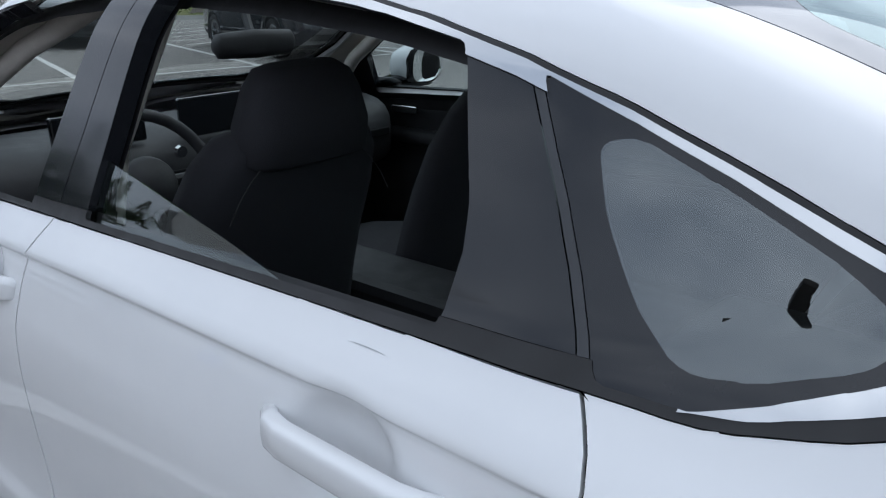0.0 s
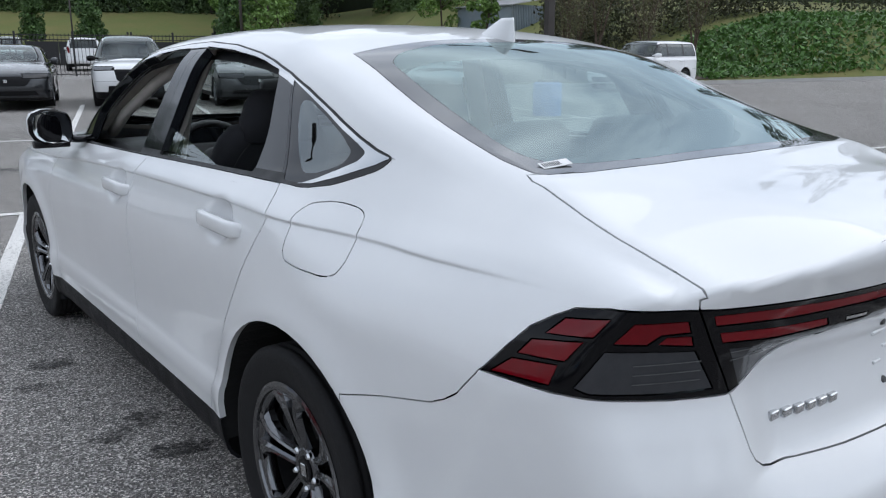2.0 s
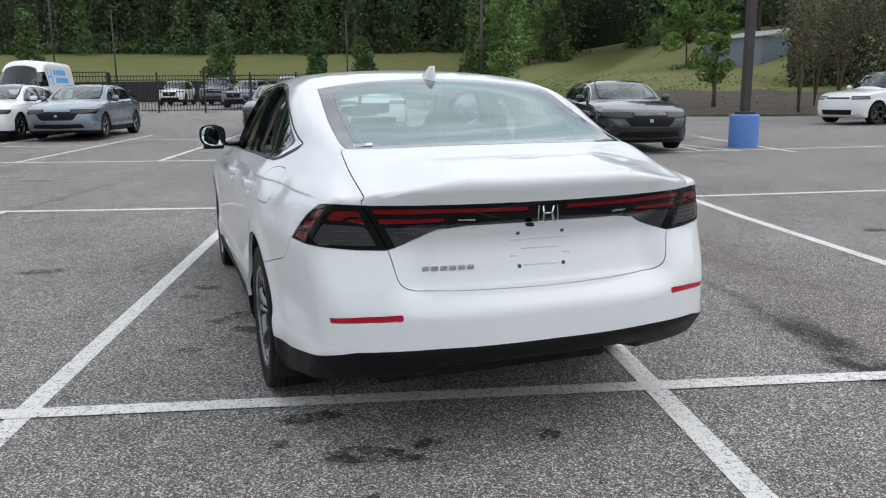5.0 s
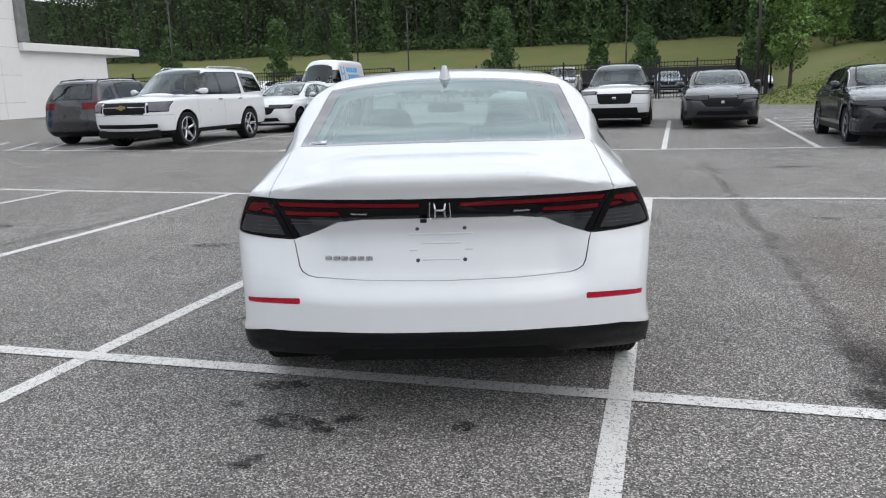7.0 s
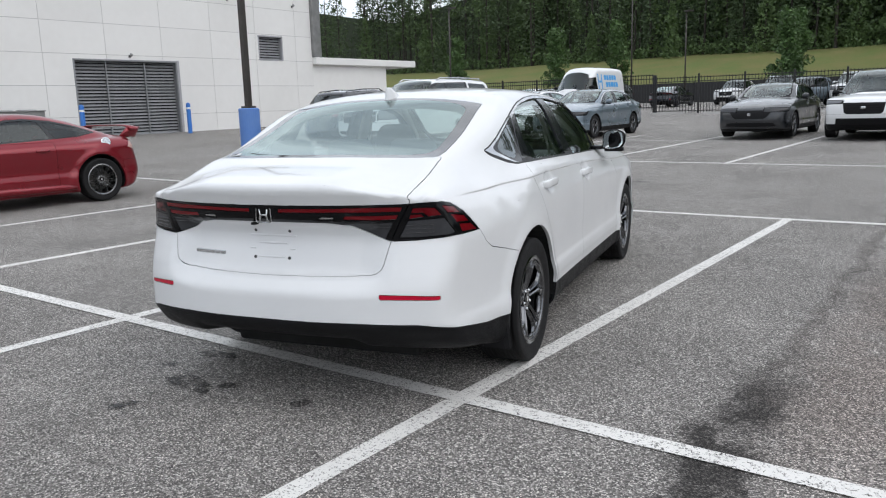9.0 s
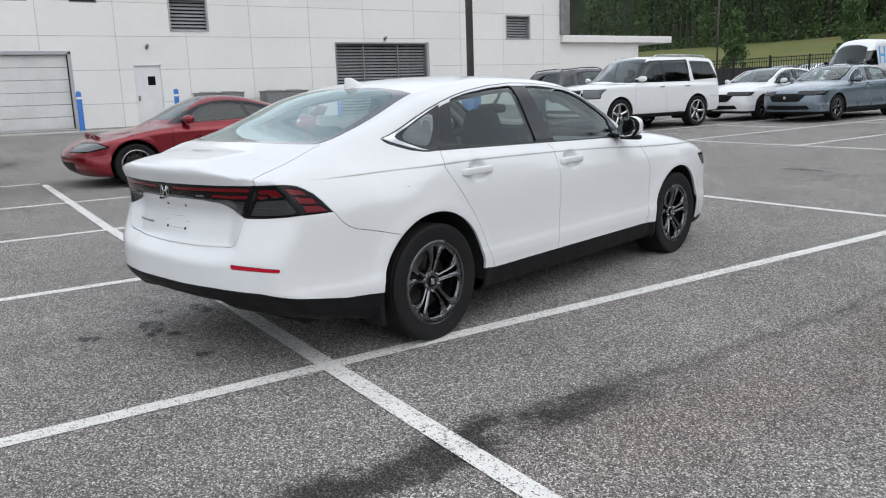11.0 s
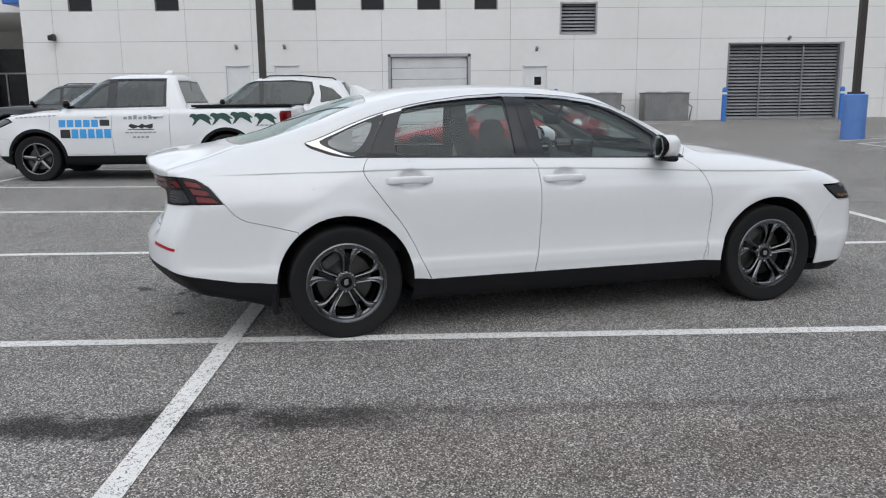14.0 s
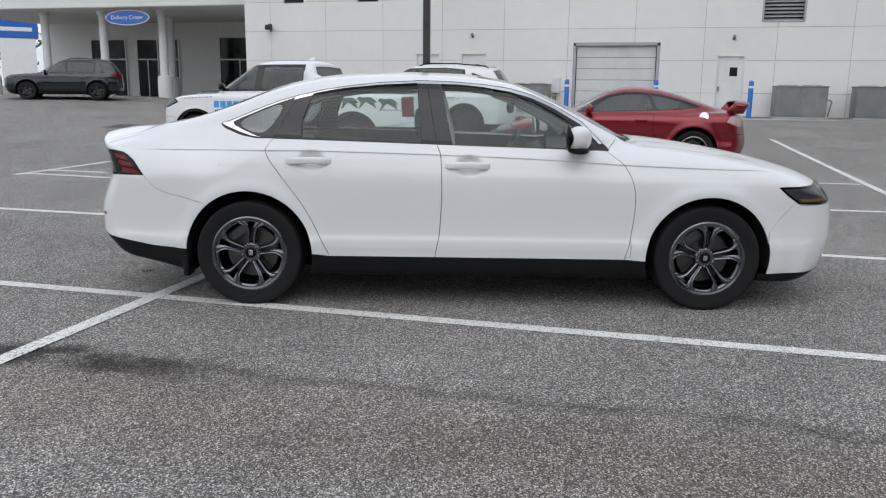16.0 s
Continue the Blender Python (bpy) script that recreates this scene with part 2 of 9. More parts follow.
def lathe_bm(profile, steps=32, axis="z", bm=None, closed=False):
    """Turns (radius, height) points round the z axis, or the x axis."""
    bm = bm or bmesh.new()
    rings = []
    for k in range(steps):
        c, s = math.cos(k * math.tau / steps), math.sin(k * math.tau / steps)
        rings.append([bm.verts.new((r * c, r * s, h) if axis == "z" else (h, r * c, r * s)) for r, h in profile])
    for k in range(steps):
        a, b = rings[k], rings[(k + 1) % steps]
        for i in range(len(profile) if closed else len(profile) - 1):
            j = (i + 1) % len(profile)
            bm.faces.new((a[i], b[i], b[j], a[j]))
    bmesh.ops.remove_doubles(bm, verts=bm.verts[:], dist=1e-5)
    bmesh.ops.recalc_face_normals(bm, faces=bm.faces[:])
    return bm


def slab_bm(points, z0, z1, bm=None):
    """A prism over a flat outline of (x, y) points."""
    bm = bm or bmesh.new()
    lo, hi = [bm.verts.new((x, y, z0)) for x, y in points], [bm.verts.new((x, y, z1)) for x, y in points]
    n = len(points)
    bm.faces.new(hi)
    bm.faces.new(lo[::-1])
    for i in range(n):
        bm.faces.new((lo[i], lo[(i + 1) % n], hi[(i + 1) % n], hi[i]))
    bmesh.ops.recalc_face_normals(bm, faces=bm.faces[:])
    return bm


def inside(poly, x, y):
    hit = False
    n = len(poly)
    for i in range(n):
        (ax, ay), (bx, by) = poly[i], poly[i - 1]
        if (ay > y) != (by > y) and x < (bx - ax) * (y - ay) / (by - ay) + ax:
            hit = not hit
    return hit


def inset(poly, d):
    """The outline moved inwards by d."""
    area = sum(a[0] * b[1] - b[0] * a[1] for a, b in zip(poly, poly[1:] + poly[:1]))
    s = d if area > 0 else -d
    out = []
    n = len(poly)
    for i in range(n):
        p, q, r = Vector(poly[i - 1]), Vector(poly[i]), Vector(poly[(i + 1) % n])
        a, b = (q - p).normalized(), (r - q).normalized()
        na, nb = Vector((-a.y, a.x)), Vector((-b.y, b.x))
        m = na + nb
        m = m / max(m.length_squared / 2, 0.35)
        out.append((q.x + m.x * s, q.y + m.y * s))
    return out


def rounded(poly, r, n=4):
    """The outline with its corners rounded."""
    out = []
    k = len(poly)
    for i in range(k):
        p, q, t = Vector(poly[i - 1]), Vector(poly[i]), Vector(poly[(i + 1) % k])
        e = min(r, (p - q).length * 0.45, (t - q).length * 0.45)
        a, b = q + (p - q).normalized() * e, q + (t - q).normalized() * e
        for j in range(n + 1):
            f = j / n
            v = a * (1 - f) ** 2 + q * 2 * f * (1 - f) + b * f ** 2
            out.append((v.x, v.y))
    return out


def bent(pts, closed=False, n=4):
    """A flowing line through points (Catmull-Rom)."""
    out = []
    k = len(pts)
    for i in range(k if closed else k - 1):
        g = [Vector(pts[j % k]) if closed else Vector(pts[min(max(j, 0), k - 1)]) for j in (i - 1, i, i + 1, i + 2)]
        for j in range(n):
            t = j / n
            v = 0.5 * (2 * g[1] + (g[2] - g[0]) * t + (2 * g[0] - 5 * g[1] + 4 * g[2] - g[3]) * t * t + (3 * g[1] - g[0] - 3 * g[2] + g[3]) * t ** 3)
            out.append(tuple(v))
    if not closed:
        out.append(tuple(pts[-1]))
    return out


def ring(cx, cy, r, n=40):
    return [(cx + r * math.cos(i * math.tau / n), cy + r * math.sin(i * math.tau / n)) for i in range(n)]


SIDE = lambda v: (v[1], v[2])
TOP = lambda v: (v[0], v[1])
REAR = lambda v: (v[0], v[2])
ROUND = lambda v: (math.atan2(-(v[1] + 0.2), v[0]), v[2])


def flat(proj, pts):
    """The two plane coordinates of many points."""
    a = np.array(pts)
    if proj is SIDE:
        return a[:, 1], a[:, 2]
    if proj is TOP:
        return a[:, 0], a[:, 1]
    if proj is REAR:
        return a[:, 0], a[:, 2]
    return np.arctan2(-(a[:, 1] + 0.2), a[:, 0]), a[:, 2]


# ---- skins: a surface given by a field, cut into panels ----
class Skin:
    """One half (x >= 0) of a body whose surface is field = 0, as polygons that can be cut along outlines."""

    def __init__(self, field, core, counts):
        self.field = field
        (cx, cy, cz), (hx, hy, hz) = core
        nx, ny, nz = counts
        index, pts, dirs, faces = {}, [], [], []

        def vert(i, j, k):
            key = (i, j, k)
            if key not in index:
                p = np.array((i / nx, 2 * j / ny - 1, 2 * k / nz - 1))
                index[key] = len(pts)
                pts.append((cx + p[0] * hx, cy + p[1] * hy, cz + p[2] * hz))
                dirs.append(p)
            return index[key]
        for j in range(ny):
            for k in range(nz):
                faces.append([vert(nx, j, k), vert(nx, j + 1, k), vert(nx, j + 1, k + 1), vert(nx, j, k + 1)])
        for i in range(nx):
            for j in range(ny):
                faces.append([vert(i, j, nz), vert(i + 1, j, nz), vert(i + 1, j + 1, nz), vert(i, j + 1, nz)])
                faces.append([vert(i, j, 0), vert(i, j + 1, 0), vert(i + 1, j + 1, 0), vert(i + 1, j, 0)])
            for k in range(nz):
                faces.append([vert(i, 0, k), vert(i + 1, 0, k), vert(i + 1, 0, k + 1), vert(i, 0, k + 1)])
                faces.append([vert(i, ny, k), vert(i, ny, k + 1), vert(i + 1, ny, k + 1), vert(i + 1, ny, k)])
        o, d = np.array(pts), np.array(dirs)
        d /= np.linalg.norm(d, axis=1)[:, None]
        lo = np.zeros(len(o))
        hi = np.full(len(o), -1.0)
        for t in np.linspace(0, 2.2, 111)[1:]:
            out = (field(o + d * t) > 0) & (hi < 0)
            hi[out] = t
            lo[hi < 0] = t
        hi[hi < 0] = 2.2
        for _ in range(22):
            mid = (lo + hi) / 2
            out = field(o + d * mid[:, None]) > 0
            hi = np.where(out, mid, hi)
            lo = np.where(out, lo, mid)
        p = o + d * ((lo + hi) / 2)[:, None]
        self.V = [tuple(v) for v in p]
        self.F = faces
        self.T = ["body"] * len(faces)
        self.split = {}

    def whole(self, f):
        """The polygon with the points that cuts have put on its edges."""
        sp = self.split
        done = False
        while not done:
            done = True
            for i in range(len(f)):
                a, b = f[i], f[(i + 1) % len(f)]
                m = sp.get((a, b) if a < b else (b, a))
                if m is not None:
                    f = f[:i + 1] + [m] + f[i + 1:]
                    done = False
                    break
        return f

    def spans(self):
        """All corners in one row, with each polygon's start and size."""
        size = np.array([len(f) for f in self.F])
        return np.array([v for f in self.F for v in f]), np.concatenate(([0], np.cumsum(size)[:-1])), size

    def cut(self, proj, outline, keep, closed=True, snap=0.0006):
        U, W = flat(proj, self.V)
        P = list(zip(U.tolist(), W.tolist()))
        x0, x1 = min(p[0] for p in outline) - 0.01, max(p[0] for p in outline) + 0.01
        y0, y1 = min(p[1] for p in outline) - 0.01, max(p[1] for p in outline) + 0.01
        ids, start, _ = self.spans()
        hit = (np.maximum.reduceat(U[ids], start) > x0) & (np.minimum.reduceat(U[ids], start) < x1) & (np.maximum.reduceat(W[ids], start) > y0) & (np.minimum.reduceat(W[ids], start) < y1)
        cand = [i for i in np.nonzero(hit)[0].tolist() if keep(self.V[self.F[i][0]])]
        ends = outline[1:] + outline[:1] if closed else outline[1:]
        for (ax, ay), (bx, by) in zip(outline, ends):
            L = math.hypot(bx - ax, by - ay)
            if L < 1e-5:
                continue
            dx, dy = (bx - ax) / L, (by - ay) / L
            sx0, sx1, sy0, sy1 = min(ax, bx) - 0.003, max(ax, bx) + 0.003, min(ay, by) - 0.003, max(ay, by) + 0.003
            for i in cand[:]:
                f = self.F[i]
                px, py = [P[v][0] for v in f], [P[v][1] for v in f]
                if max(px) < sx0 or min(px) > sx1 or max(py) < sy0 or min(py) > sy1:
                    continue
                f = self.F[i] = self.whole(f)
                s = [(P[v][1] - ay) * dx - (P[v][0] - ax) * dy for v in f]
                s = [0.0 if abs(q) < snap else q for q in s]
                if max(s) <= 0 or min(s) >= 0:
                    continue
                n = len(f)
                at = []
                for k in range(n):
                    if s[k] == 0:
                        at.append((P[f[k]][0] - ax) * dx + (P[f[k]][1] - ay) * dy)
                    elif s[k] * s[(k + 1) % n] < 0:
                        w = s[k] / (s[k] - s[(k + 1) % n])
                        a, b = P[f[k]], P[f[(k + 1) % n]]
                        at.append((a[0] + (b[0] - a[0]) * w - ax) * dx + (a[1] + (b[1] - a[1]) * w - ay) * dy)
                if not at or max(at) < -1e-4 or min(at) > L + 1e-4:
                    continue
                A, B = [], []
                for k in range(n):
                    u, v = f[k], f[(k + 1) % n]
                    if s[k] >= 0:
                        A.append(u)
                    if s[k] <= 0:
                        B.append(u)
                    if s[k] * s[(k + 1) % n] < 0:
                        w = s[k] / (s[k] - s[(k + 1) % n])
                        a, b = self.V[u], self.V[v]
                        m = len(self.V)
                        self.V.append(tuple(a[q] + (b[q] - a[q]) * w for q in range(3)))
                        P.append((P[u][0] + (P[v][0] - P[u][0]) * w, P[u][1] + (P[v][1] - P[u][1]) * w))
                        self.split[(u, v) if u < v else (v, u)] = m
                        A.append(m)
                        B.append(m)
                if len(A) > 2 and len(B) > 2:
                    self.F[i] = A
                    cand.append(len(self.F))
                    self.F.append(B)
                    self.T.append(self.T[i])

    def tag(self, proj, outline, name, keep=lambda v: True, only=None):
        x0, x1 = min(p[0] for p in outline), max(p[0] for p in outline)
        y0, y1 = min(p[1] for p in outline), max(p[1] for p in outline)
        ids, start, size = self.spans()
        C = np.add.reduceat(np.array(self.V)[ids], start, axis=0) / size[:, None]
        U, W = flat(proj, C)
        for i in np.nonzero((U > x0) & (U < x1) & (W > y0) & (W < y1))[0].tolist():
            if only and self.T[i] not in only:
                continue
            if keep(tuple(C[i])) and inside(outline, U[i], W[i]):
                self.T[i] = name

    def carve(self, proj, outline, name, keep, only=None, closed=True):
        self.cut(proj, outline, keep)
        self.tag(proj, outline, name, keep, only)

    def finish(self):
        """Lays every point on the surface and finds its normal."""
        p = np.array(self.V)
        mid = np.abs(p[:, 0]) < 1e-4
        e = 1e-3
        for _ in range(3):
            f = self.field(p)
            g = np.stack([(self.field(p + e * a) - self.field(p - e * a)) / (2 * e) for a in np.eye(3)], 1)
            step = g * (np.clip(f, -0.01, 0.01) / np.maximum((g * g).sum(1), 0.05))[:, None]
            p = p - step
            p[mid, 0] = 0
        g = np.stack([(self.field(p + e * a) - self.field(p - e * a)) / (2 * e) for a in np.eye(3)], 1)
        g[mid, 0] = 0
        self.P, self.N = p, g / np.maximum(np.linalg.norm(g, axis=1), 1e-6)[:, None]
        self.F = [self.whole(f) for f in self.F]
        return self

    def panel(self, tags, sides="both", flange=0.014, gap=0.0017, lift=0.0, flip=False, thick=0.0):
        """Vertices, faces and normals of the panels with these tags, with edges that turn inwards."""
        tags = (tags,) if isinstance(tags, str) else tags
        faces = [f for f, t in zip(self.F, self.T) if t in tags]
        ids = sorted({v for f in faces for v in f})
        if not ids:
            return [], [], []
        to = {v: i for i, v in enumerate(ids)}
        P, N = self.P[ids].copy(), self.N[ids]
        faces = [[to[v] for v in f] for f in faces]
        good = []
        L = P.tolist()
        for f in faces:
            q = L[f[0]]
            nx = ny = nz = 0.0
            for k in range(1, len(f) - 1):
                a, b = L[f[k]], L[f[k + 1]]
                ax, ay, az, bx, by, bz = a[0] - q[0], a[1] - q[1], a[2] - q[2], b[0] - q[0], b[1] - q[1], b[2] - q[2]
                nx, ny, nz = nx + ay * bz - az * by, ny + az * bx - ax * bz, nz + ax * by - ay * bx
            m = N[f[0]]
            good.append(f if nx * m[0] + ny * m[1] + nz * m[2] >= 0 else f[::-1])
        faces = good
        count = {}
        for f in faces:
            for k in range(len(f)):
                a, b = f[k], f[(k + 1) % len(f)]
                count[(a, b)] = 1
        rim = [(a, b) for a, b in count if (b, a) not in count and not (abs(P[a][0]) < 1e-4 and abs(P[b][0]) < 1e-4)]
        out = np.zeros_like(P)
        for a, b in rim:
            d = np.cross(P[b] - P[a], N[a])
            d /= max(np.linalg.norm(d), 1e-9)
            out[a] += d
            out[b] += d
        length = np.linalg.norm(out, axis=1)
        out = out / np.maximum(length, 1e-9)[:, None] * (length > 1e-6)[:, None]
        side = np.abs(P[:, 0]) < 1e-4
        out[side, 0] = 0
        P = P - out * gap + N * lift
        V, NN, FF = list(P), list(N), [list(f) for f in faces]
        if flange:
            rims = sorted({v for e in rim for v in e})
            top, low = {}, {}
            for v in rims:
                top[v] = len(V)
                V.append(P[v])
                NN.append(out[v])
                low[v] = len(V)
                V.append(P[v] - N[v] * flange)
                NN.append(out[v])
            for a, b in rim:
                FF.append([b, a, low[a], low[b]] if False else [top[b], top[a], low[a], low[b]])
        if thick:
            n0 = len(P)
            k = len(V)
            V += list(P - N * thick)
            NN += list(-N)
            FF += [[v + k for v in f[::-1]] for f in faces]
        if flip:
            NN = [-n for n in NN]
            FF = [f[::-1] for f in FF]
        if sides == "right":
            return V, FF, NN
        M = [np.array((-v[0], v[1], v[2])) for v in V]
        MN = [np.array((-v[0], v[1], v[2])) for v in NN]
        if sides == "left":
            return M, [f[::-1] for f in FF], MN
        k = len(V)
        own = [i if abs(V[i][0]) < 1e-4 else i + k for i in range(k)]
        return V + M, FF + [[own[v] for v in f[::-1]] for f in FF], NN + MN


def pieces(v, f, least=4):
    """Groups of faces that hang together, the largest first; crumbs stay with the largest."""
    key, ids = {}, []
    for p in v:
        ids.append(key.setdefault((round(float(p[0]), 4), round(float(p[1]), 4), round(float(p[2]), 4)), len(key)))
    up = list(range(len(key)))

    def root(a):
        while up[a] != a:
            up[a] = up[up[a]]
            a = up[a]
        return a
    for q in f:
        a = root(ids[q[0]])
        for w in q[1:]:
            up[root(ids[w])] = a
    groups = {}
    for q in f:
        groups.setdefault(root(ids[q[0]]), []).append(q)
    out = sorted(groups.values(), key=len, reverse=True)
    big = [g for g in out if len(g) >= least] or out[:1]
    for g in out:
        if len(g) < least and g is not big[0]:
            big[0] = big[0] + g
    return big


def put_pieces(name, v, f, n, mat, parent, label=""):
    """Each piece of a skin as an object of its own; returns the largest."""
    first = None
    for g in pieces(v, f):
        used = sorted({i for q in g for i in q})
        to = {i: k for k, i in enumerate(used)}
        ob = put(name, mesh_of(name, [v[i] for i in used], [[to[i] for i in q] for q in g], mat, [n[i] for i in used]), parent, None, label)
        first = first or ob
    return first


def skin_part(name, skin, tags, mat, parent, label="", **kw):
    v, f, n = skin.panel(tags, **kw)
    if not f:
        return None
    return put_pieces(name, v, f, n, mat, parent, label)


# ---- wheels ----
def wheel(parent, m, tyre_r, rim_r, width, style, finish, label, master=None):
    """A wheel whose outer face looks along +x: rim with tyre, disc, cap and nuts."""
    if master:
        w = copy_thing(master, m)
        w.parent = parent
        return w
    half = width / 2
    # tyre with grooves and a rounded shoulder
    prof = []
    for i in range(9):
        a = math.pi / 2 * i / 8
        prof.append((rim_r + 0.008 + (tyre_r - rim_r - 0.03) * math.sin(a) * 0.92 + 0.02 * (i / 8), half * (0.90 + 0.12 * math.sin(a * 1.5))))
    tread = []
    for k in range(9):
        x = half * 0.84 * (1 - 2 * k / 8)
        tread += [(tyre_r, x + 0.006), (tyre_r, x - 0.004)] if k == 8 else [(tyre_r, x + 0.006), (tyre_r, x - 0.006), (tyre_r - 0.007, x - 0.008), (tyre_r - 0.007, x - 0.014)]
    prof = prof + tread + [(r, -x) for r, x in reversed(prof)]
    tyre_bm = lathe_bm(prof, 56, "x")
    rim = bmesh.new()
    # barrel and lip
    lathe_bm([(rim_r + 0.012, half * 0.93), (rim_r + 0.004, half * 0.96), (rim_r - 0.008, half * 0.93), (rim_r - 0.012, half * 0.8), (rim_r - 0.028, -half * 0.2), (rim_r - 0.03, -half * 0.85), (rim_r + 0.01, -half * 0.9)], 56, "x", rim)
    face = half * 0.80
    arms, pair = style
    hub_r = 0.062

    def arm(a, spread, w0, w1, lean):
        """One spoke with a ridged face from the hub to the rim."""
        bm = bmesh.new()
        stations = []
        for i in range(7):
            f = i / 6
            r = hub_r * 0.8 + (rim_r - 0.012 - hub_r * 0.8) * f
            ang = a + spread * (0.35 + 0.65 * f ** 1.4)
            wid = w0 + (w1 - w0) * f ** 1.8
            x = face * (0.72 + 0.34 * math.sin(f * math.pi * 0.55))
            c, s = math.cos(ang), math.sin(ang)
            ring_v = []
            for t, dx in ((-0.5, -0.018), (-0.42, -0.004), (-0.1 + lean, 0.006), (0.1 + lean, 0.006), (0.42, -0.004), (0.5, -0.018), (0.3, -0.034), (-0.3, -0.034)):
                ring_v.append(bm.verts.new((x + dx, r * c - t * wid * s, r * s + t * wid * c)))
            stations.append(ring_v)
        for p, q in zip(stations, stations[1:]):
            for k in range(8):
                bm.faces.new((p[k], p[(k + 1) % 8], q[(k + 1) % 8], q[k]))
        bmesh.ops.recalc_face_normals(bm, faces=bm.faces[:])
        me = bpy.data.meshes.new("spoke")
        bm.to_mesh(me)
        bm.free()
        me.materials.append(finish)
        return me
    lathe_bm([(0.0, face * 0.76), (hub_r * 0.85, face * 0.78), (hub_r, face * 0.70), (hub_r, -half * 0.1)], 28, "x", rim)
    bmesh.ops.recalc_face_normals(rim, faces=rim.faces[:])
    me = bpy.data.meshes.new("wheel")
    rim.to_mesh(me)
    rim.free()
    me.materials.append(finish)
    w = put("wheel", me, parent, m, label)
    thin = 0.4 if arms > 8 else 1.0

    def rib(side):
        """One rib of a twin arm: slim at the hub, flaring into the rim's band."""
        bm = bmesh.new()
        stations = []
        end = rim_r - 0.012
        for f, o0, o1 in ((0, .003, .027), (.15, .005, .029), (.4, .0075, .032), (.60, .0095, .038), (.72, .011, .050), (.82, .0125, .072), (.91, .014, .100), (1, .015, .118)):
            r = hub_r * 0.75 + (end - hub_r * 0.75) * f
            x = face * (0.70 + 0.38 * math.sin(f * math.pi * 0.5))
            prof_w = ((0, -.020), (.10, -.002), (.34, .005), (.56, .001), (.80, .0035), (1, -.010), (.9, -.030), (.1, -.032))
            row = []
            for u, dx in prof_w:
                o = (o0 + (o1 - o0) * u) * side
                rr = min(r, math.sqrt(max(end ** 2 - o ** 2, 0)))
                row.append(bm.verts.new((x + dx * (1 - .35 * max(f - .85, 0) / .15), rr, o)))
            stations.append(row)
        for p, q in zip(stations, stations[1:]):
            for k in range(8):
                bm.faces.new((p[k], p[(k + 1) % 8], q[(k + 1) % 8], q[k]))
        bmesh.ops.recalc_face_normals(bm, faces=bm.faces[:])
        me = bpy.data.meshes.new("spoke")
        bm.to_mesh(me)
        bm.free()
        me.materials.append(finish)
        return me
    kinds = [arm(0, -pair, 0.026 * thin, 0.062 * thin * thin, 0.12), arm(0, pair, 0.026 * thin, 0.062 * thin * thin, -0.12)] if pair else [arm(0, 0, 0.07, 0.06, 0)]
    if pair < 0:
        kinds = [rib(1), rib(-1)]
        part("rim_band", lathe_bm([(rim_r - .008, face * 1.08), (rim_r - .014, face * 1.09), (rim_r - .024, face * 1.00), (rim_r - .027, face * .90), (rim_r - .026, face * .6)], 56, "x"), finish, w, smooth=True)
    for k in range(arms):
        for spoke_mesh in kinds:
            put("spoke", spoke_mesh, w, pose(0, 0, 0, 90 + k * 360 / arms))
    t = part("tyre", tyre_bm, RUBBER, w, smooth=True)
    part("brake_disc", lathe_bm([(0.06, 0.008), (rim_r * 0.72, 0.008), (rim_r * 0.72, -0.012), (0.06, -0.012)], 36, "x", closed=True), DISC_STEEL, w)
    part("caliper", box_bm(-0.04, 0.045, -0.075, 0.075, rim_r * 0.5, rim_r * 0.82, 0.015), CALIPER, w, m=pose(0, 0, 0, 40, 0, 0))
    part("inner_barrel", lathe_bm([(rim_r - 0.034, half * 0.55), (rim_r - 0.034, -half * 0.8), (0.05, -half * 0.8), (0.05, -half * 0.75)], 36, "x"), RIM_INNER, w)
    part("hub_cap", lathe_bm([(0.0, face * 0.82), (0.029, face * 0.82), (0.034, face * 0.80), (0.034, face * 0.7)], 24, "x"), GLOSS_BLACK, w)
    part("cap_emblem", box_bm(face * 0.82, face * 0.82 + 0.003, -0.013, 0.013, -0.016, 0.016, 0.002, 1), CHROME, w)
    nut = None
    for k in range(5):
        a = math.pi / 2 + (k + 0.5) * math.tau / 5
        pm = pose(face * 0.74, 0.052 * math.cos(a), 0.052 * math.sin(a))
        if nut is None:
            nut = part("lug_nut", lathe_bm([(0.0, 0.012), (0.006, 0.012), (0.009, 0.006), (0.009, -0.004)], 8, "x"), CHROME, w, m=pm)
        else:
            put("lug_nut", nut.data, w, pm)
    return w


# ---- the white sedan ----
WB = 2.83
H_W = spline((-1.25, .68), (-1.0, .775), (-.8, .832), (-.5, .882), (-.2, .912), (.2, .922), (.8, .920), (1.6, .923), (2.4, .928), (2.83, .928), (3.2, .905), (3.45, .862), (3.62, .80), (3.9, .66))
H_G = spline((.10, .06), (.22, .020), (.30, .007), (.345, .004), (.385, .0), (.415, .001), (.455, .010), (.52, .012), (.64, .008), (.76, .005), (.86, .010), (.92, .024), (.955, .037), (.985, .052), (1.035, .095), (1.1, .165), (1.2, .30))
H_REAR = spline((.15, -.90), (.28, -1.0), (.36, -1.065), (.44, -1.118), (.56, -1.118), (.62, -1.075), (.645, -1.035), (.70, -1.012), (.80, -.99), (.835, -1.0), (.862, -1.028), (.88, -1.048), (.93, -1.058), (.96, -1.072), (1.01, -1.095), (1.035, -1.09), (1.07, -1.05), (1.15, -.98))
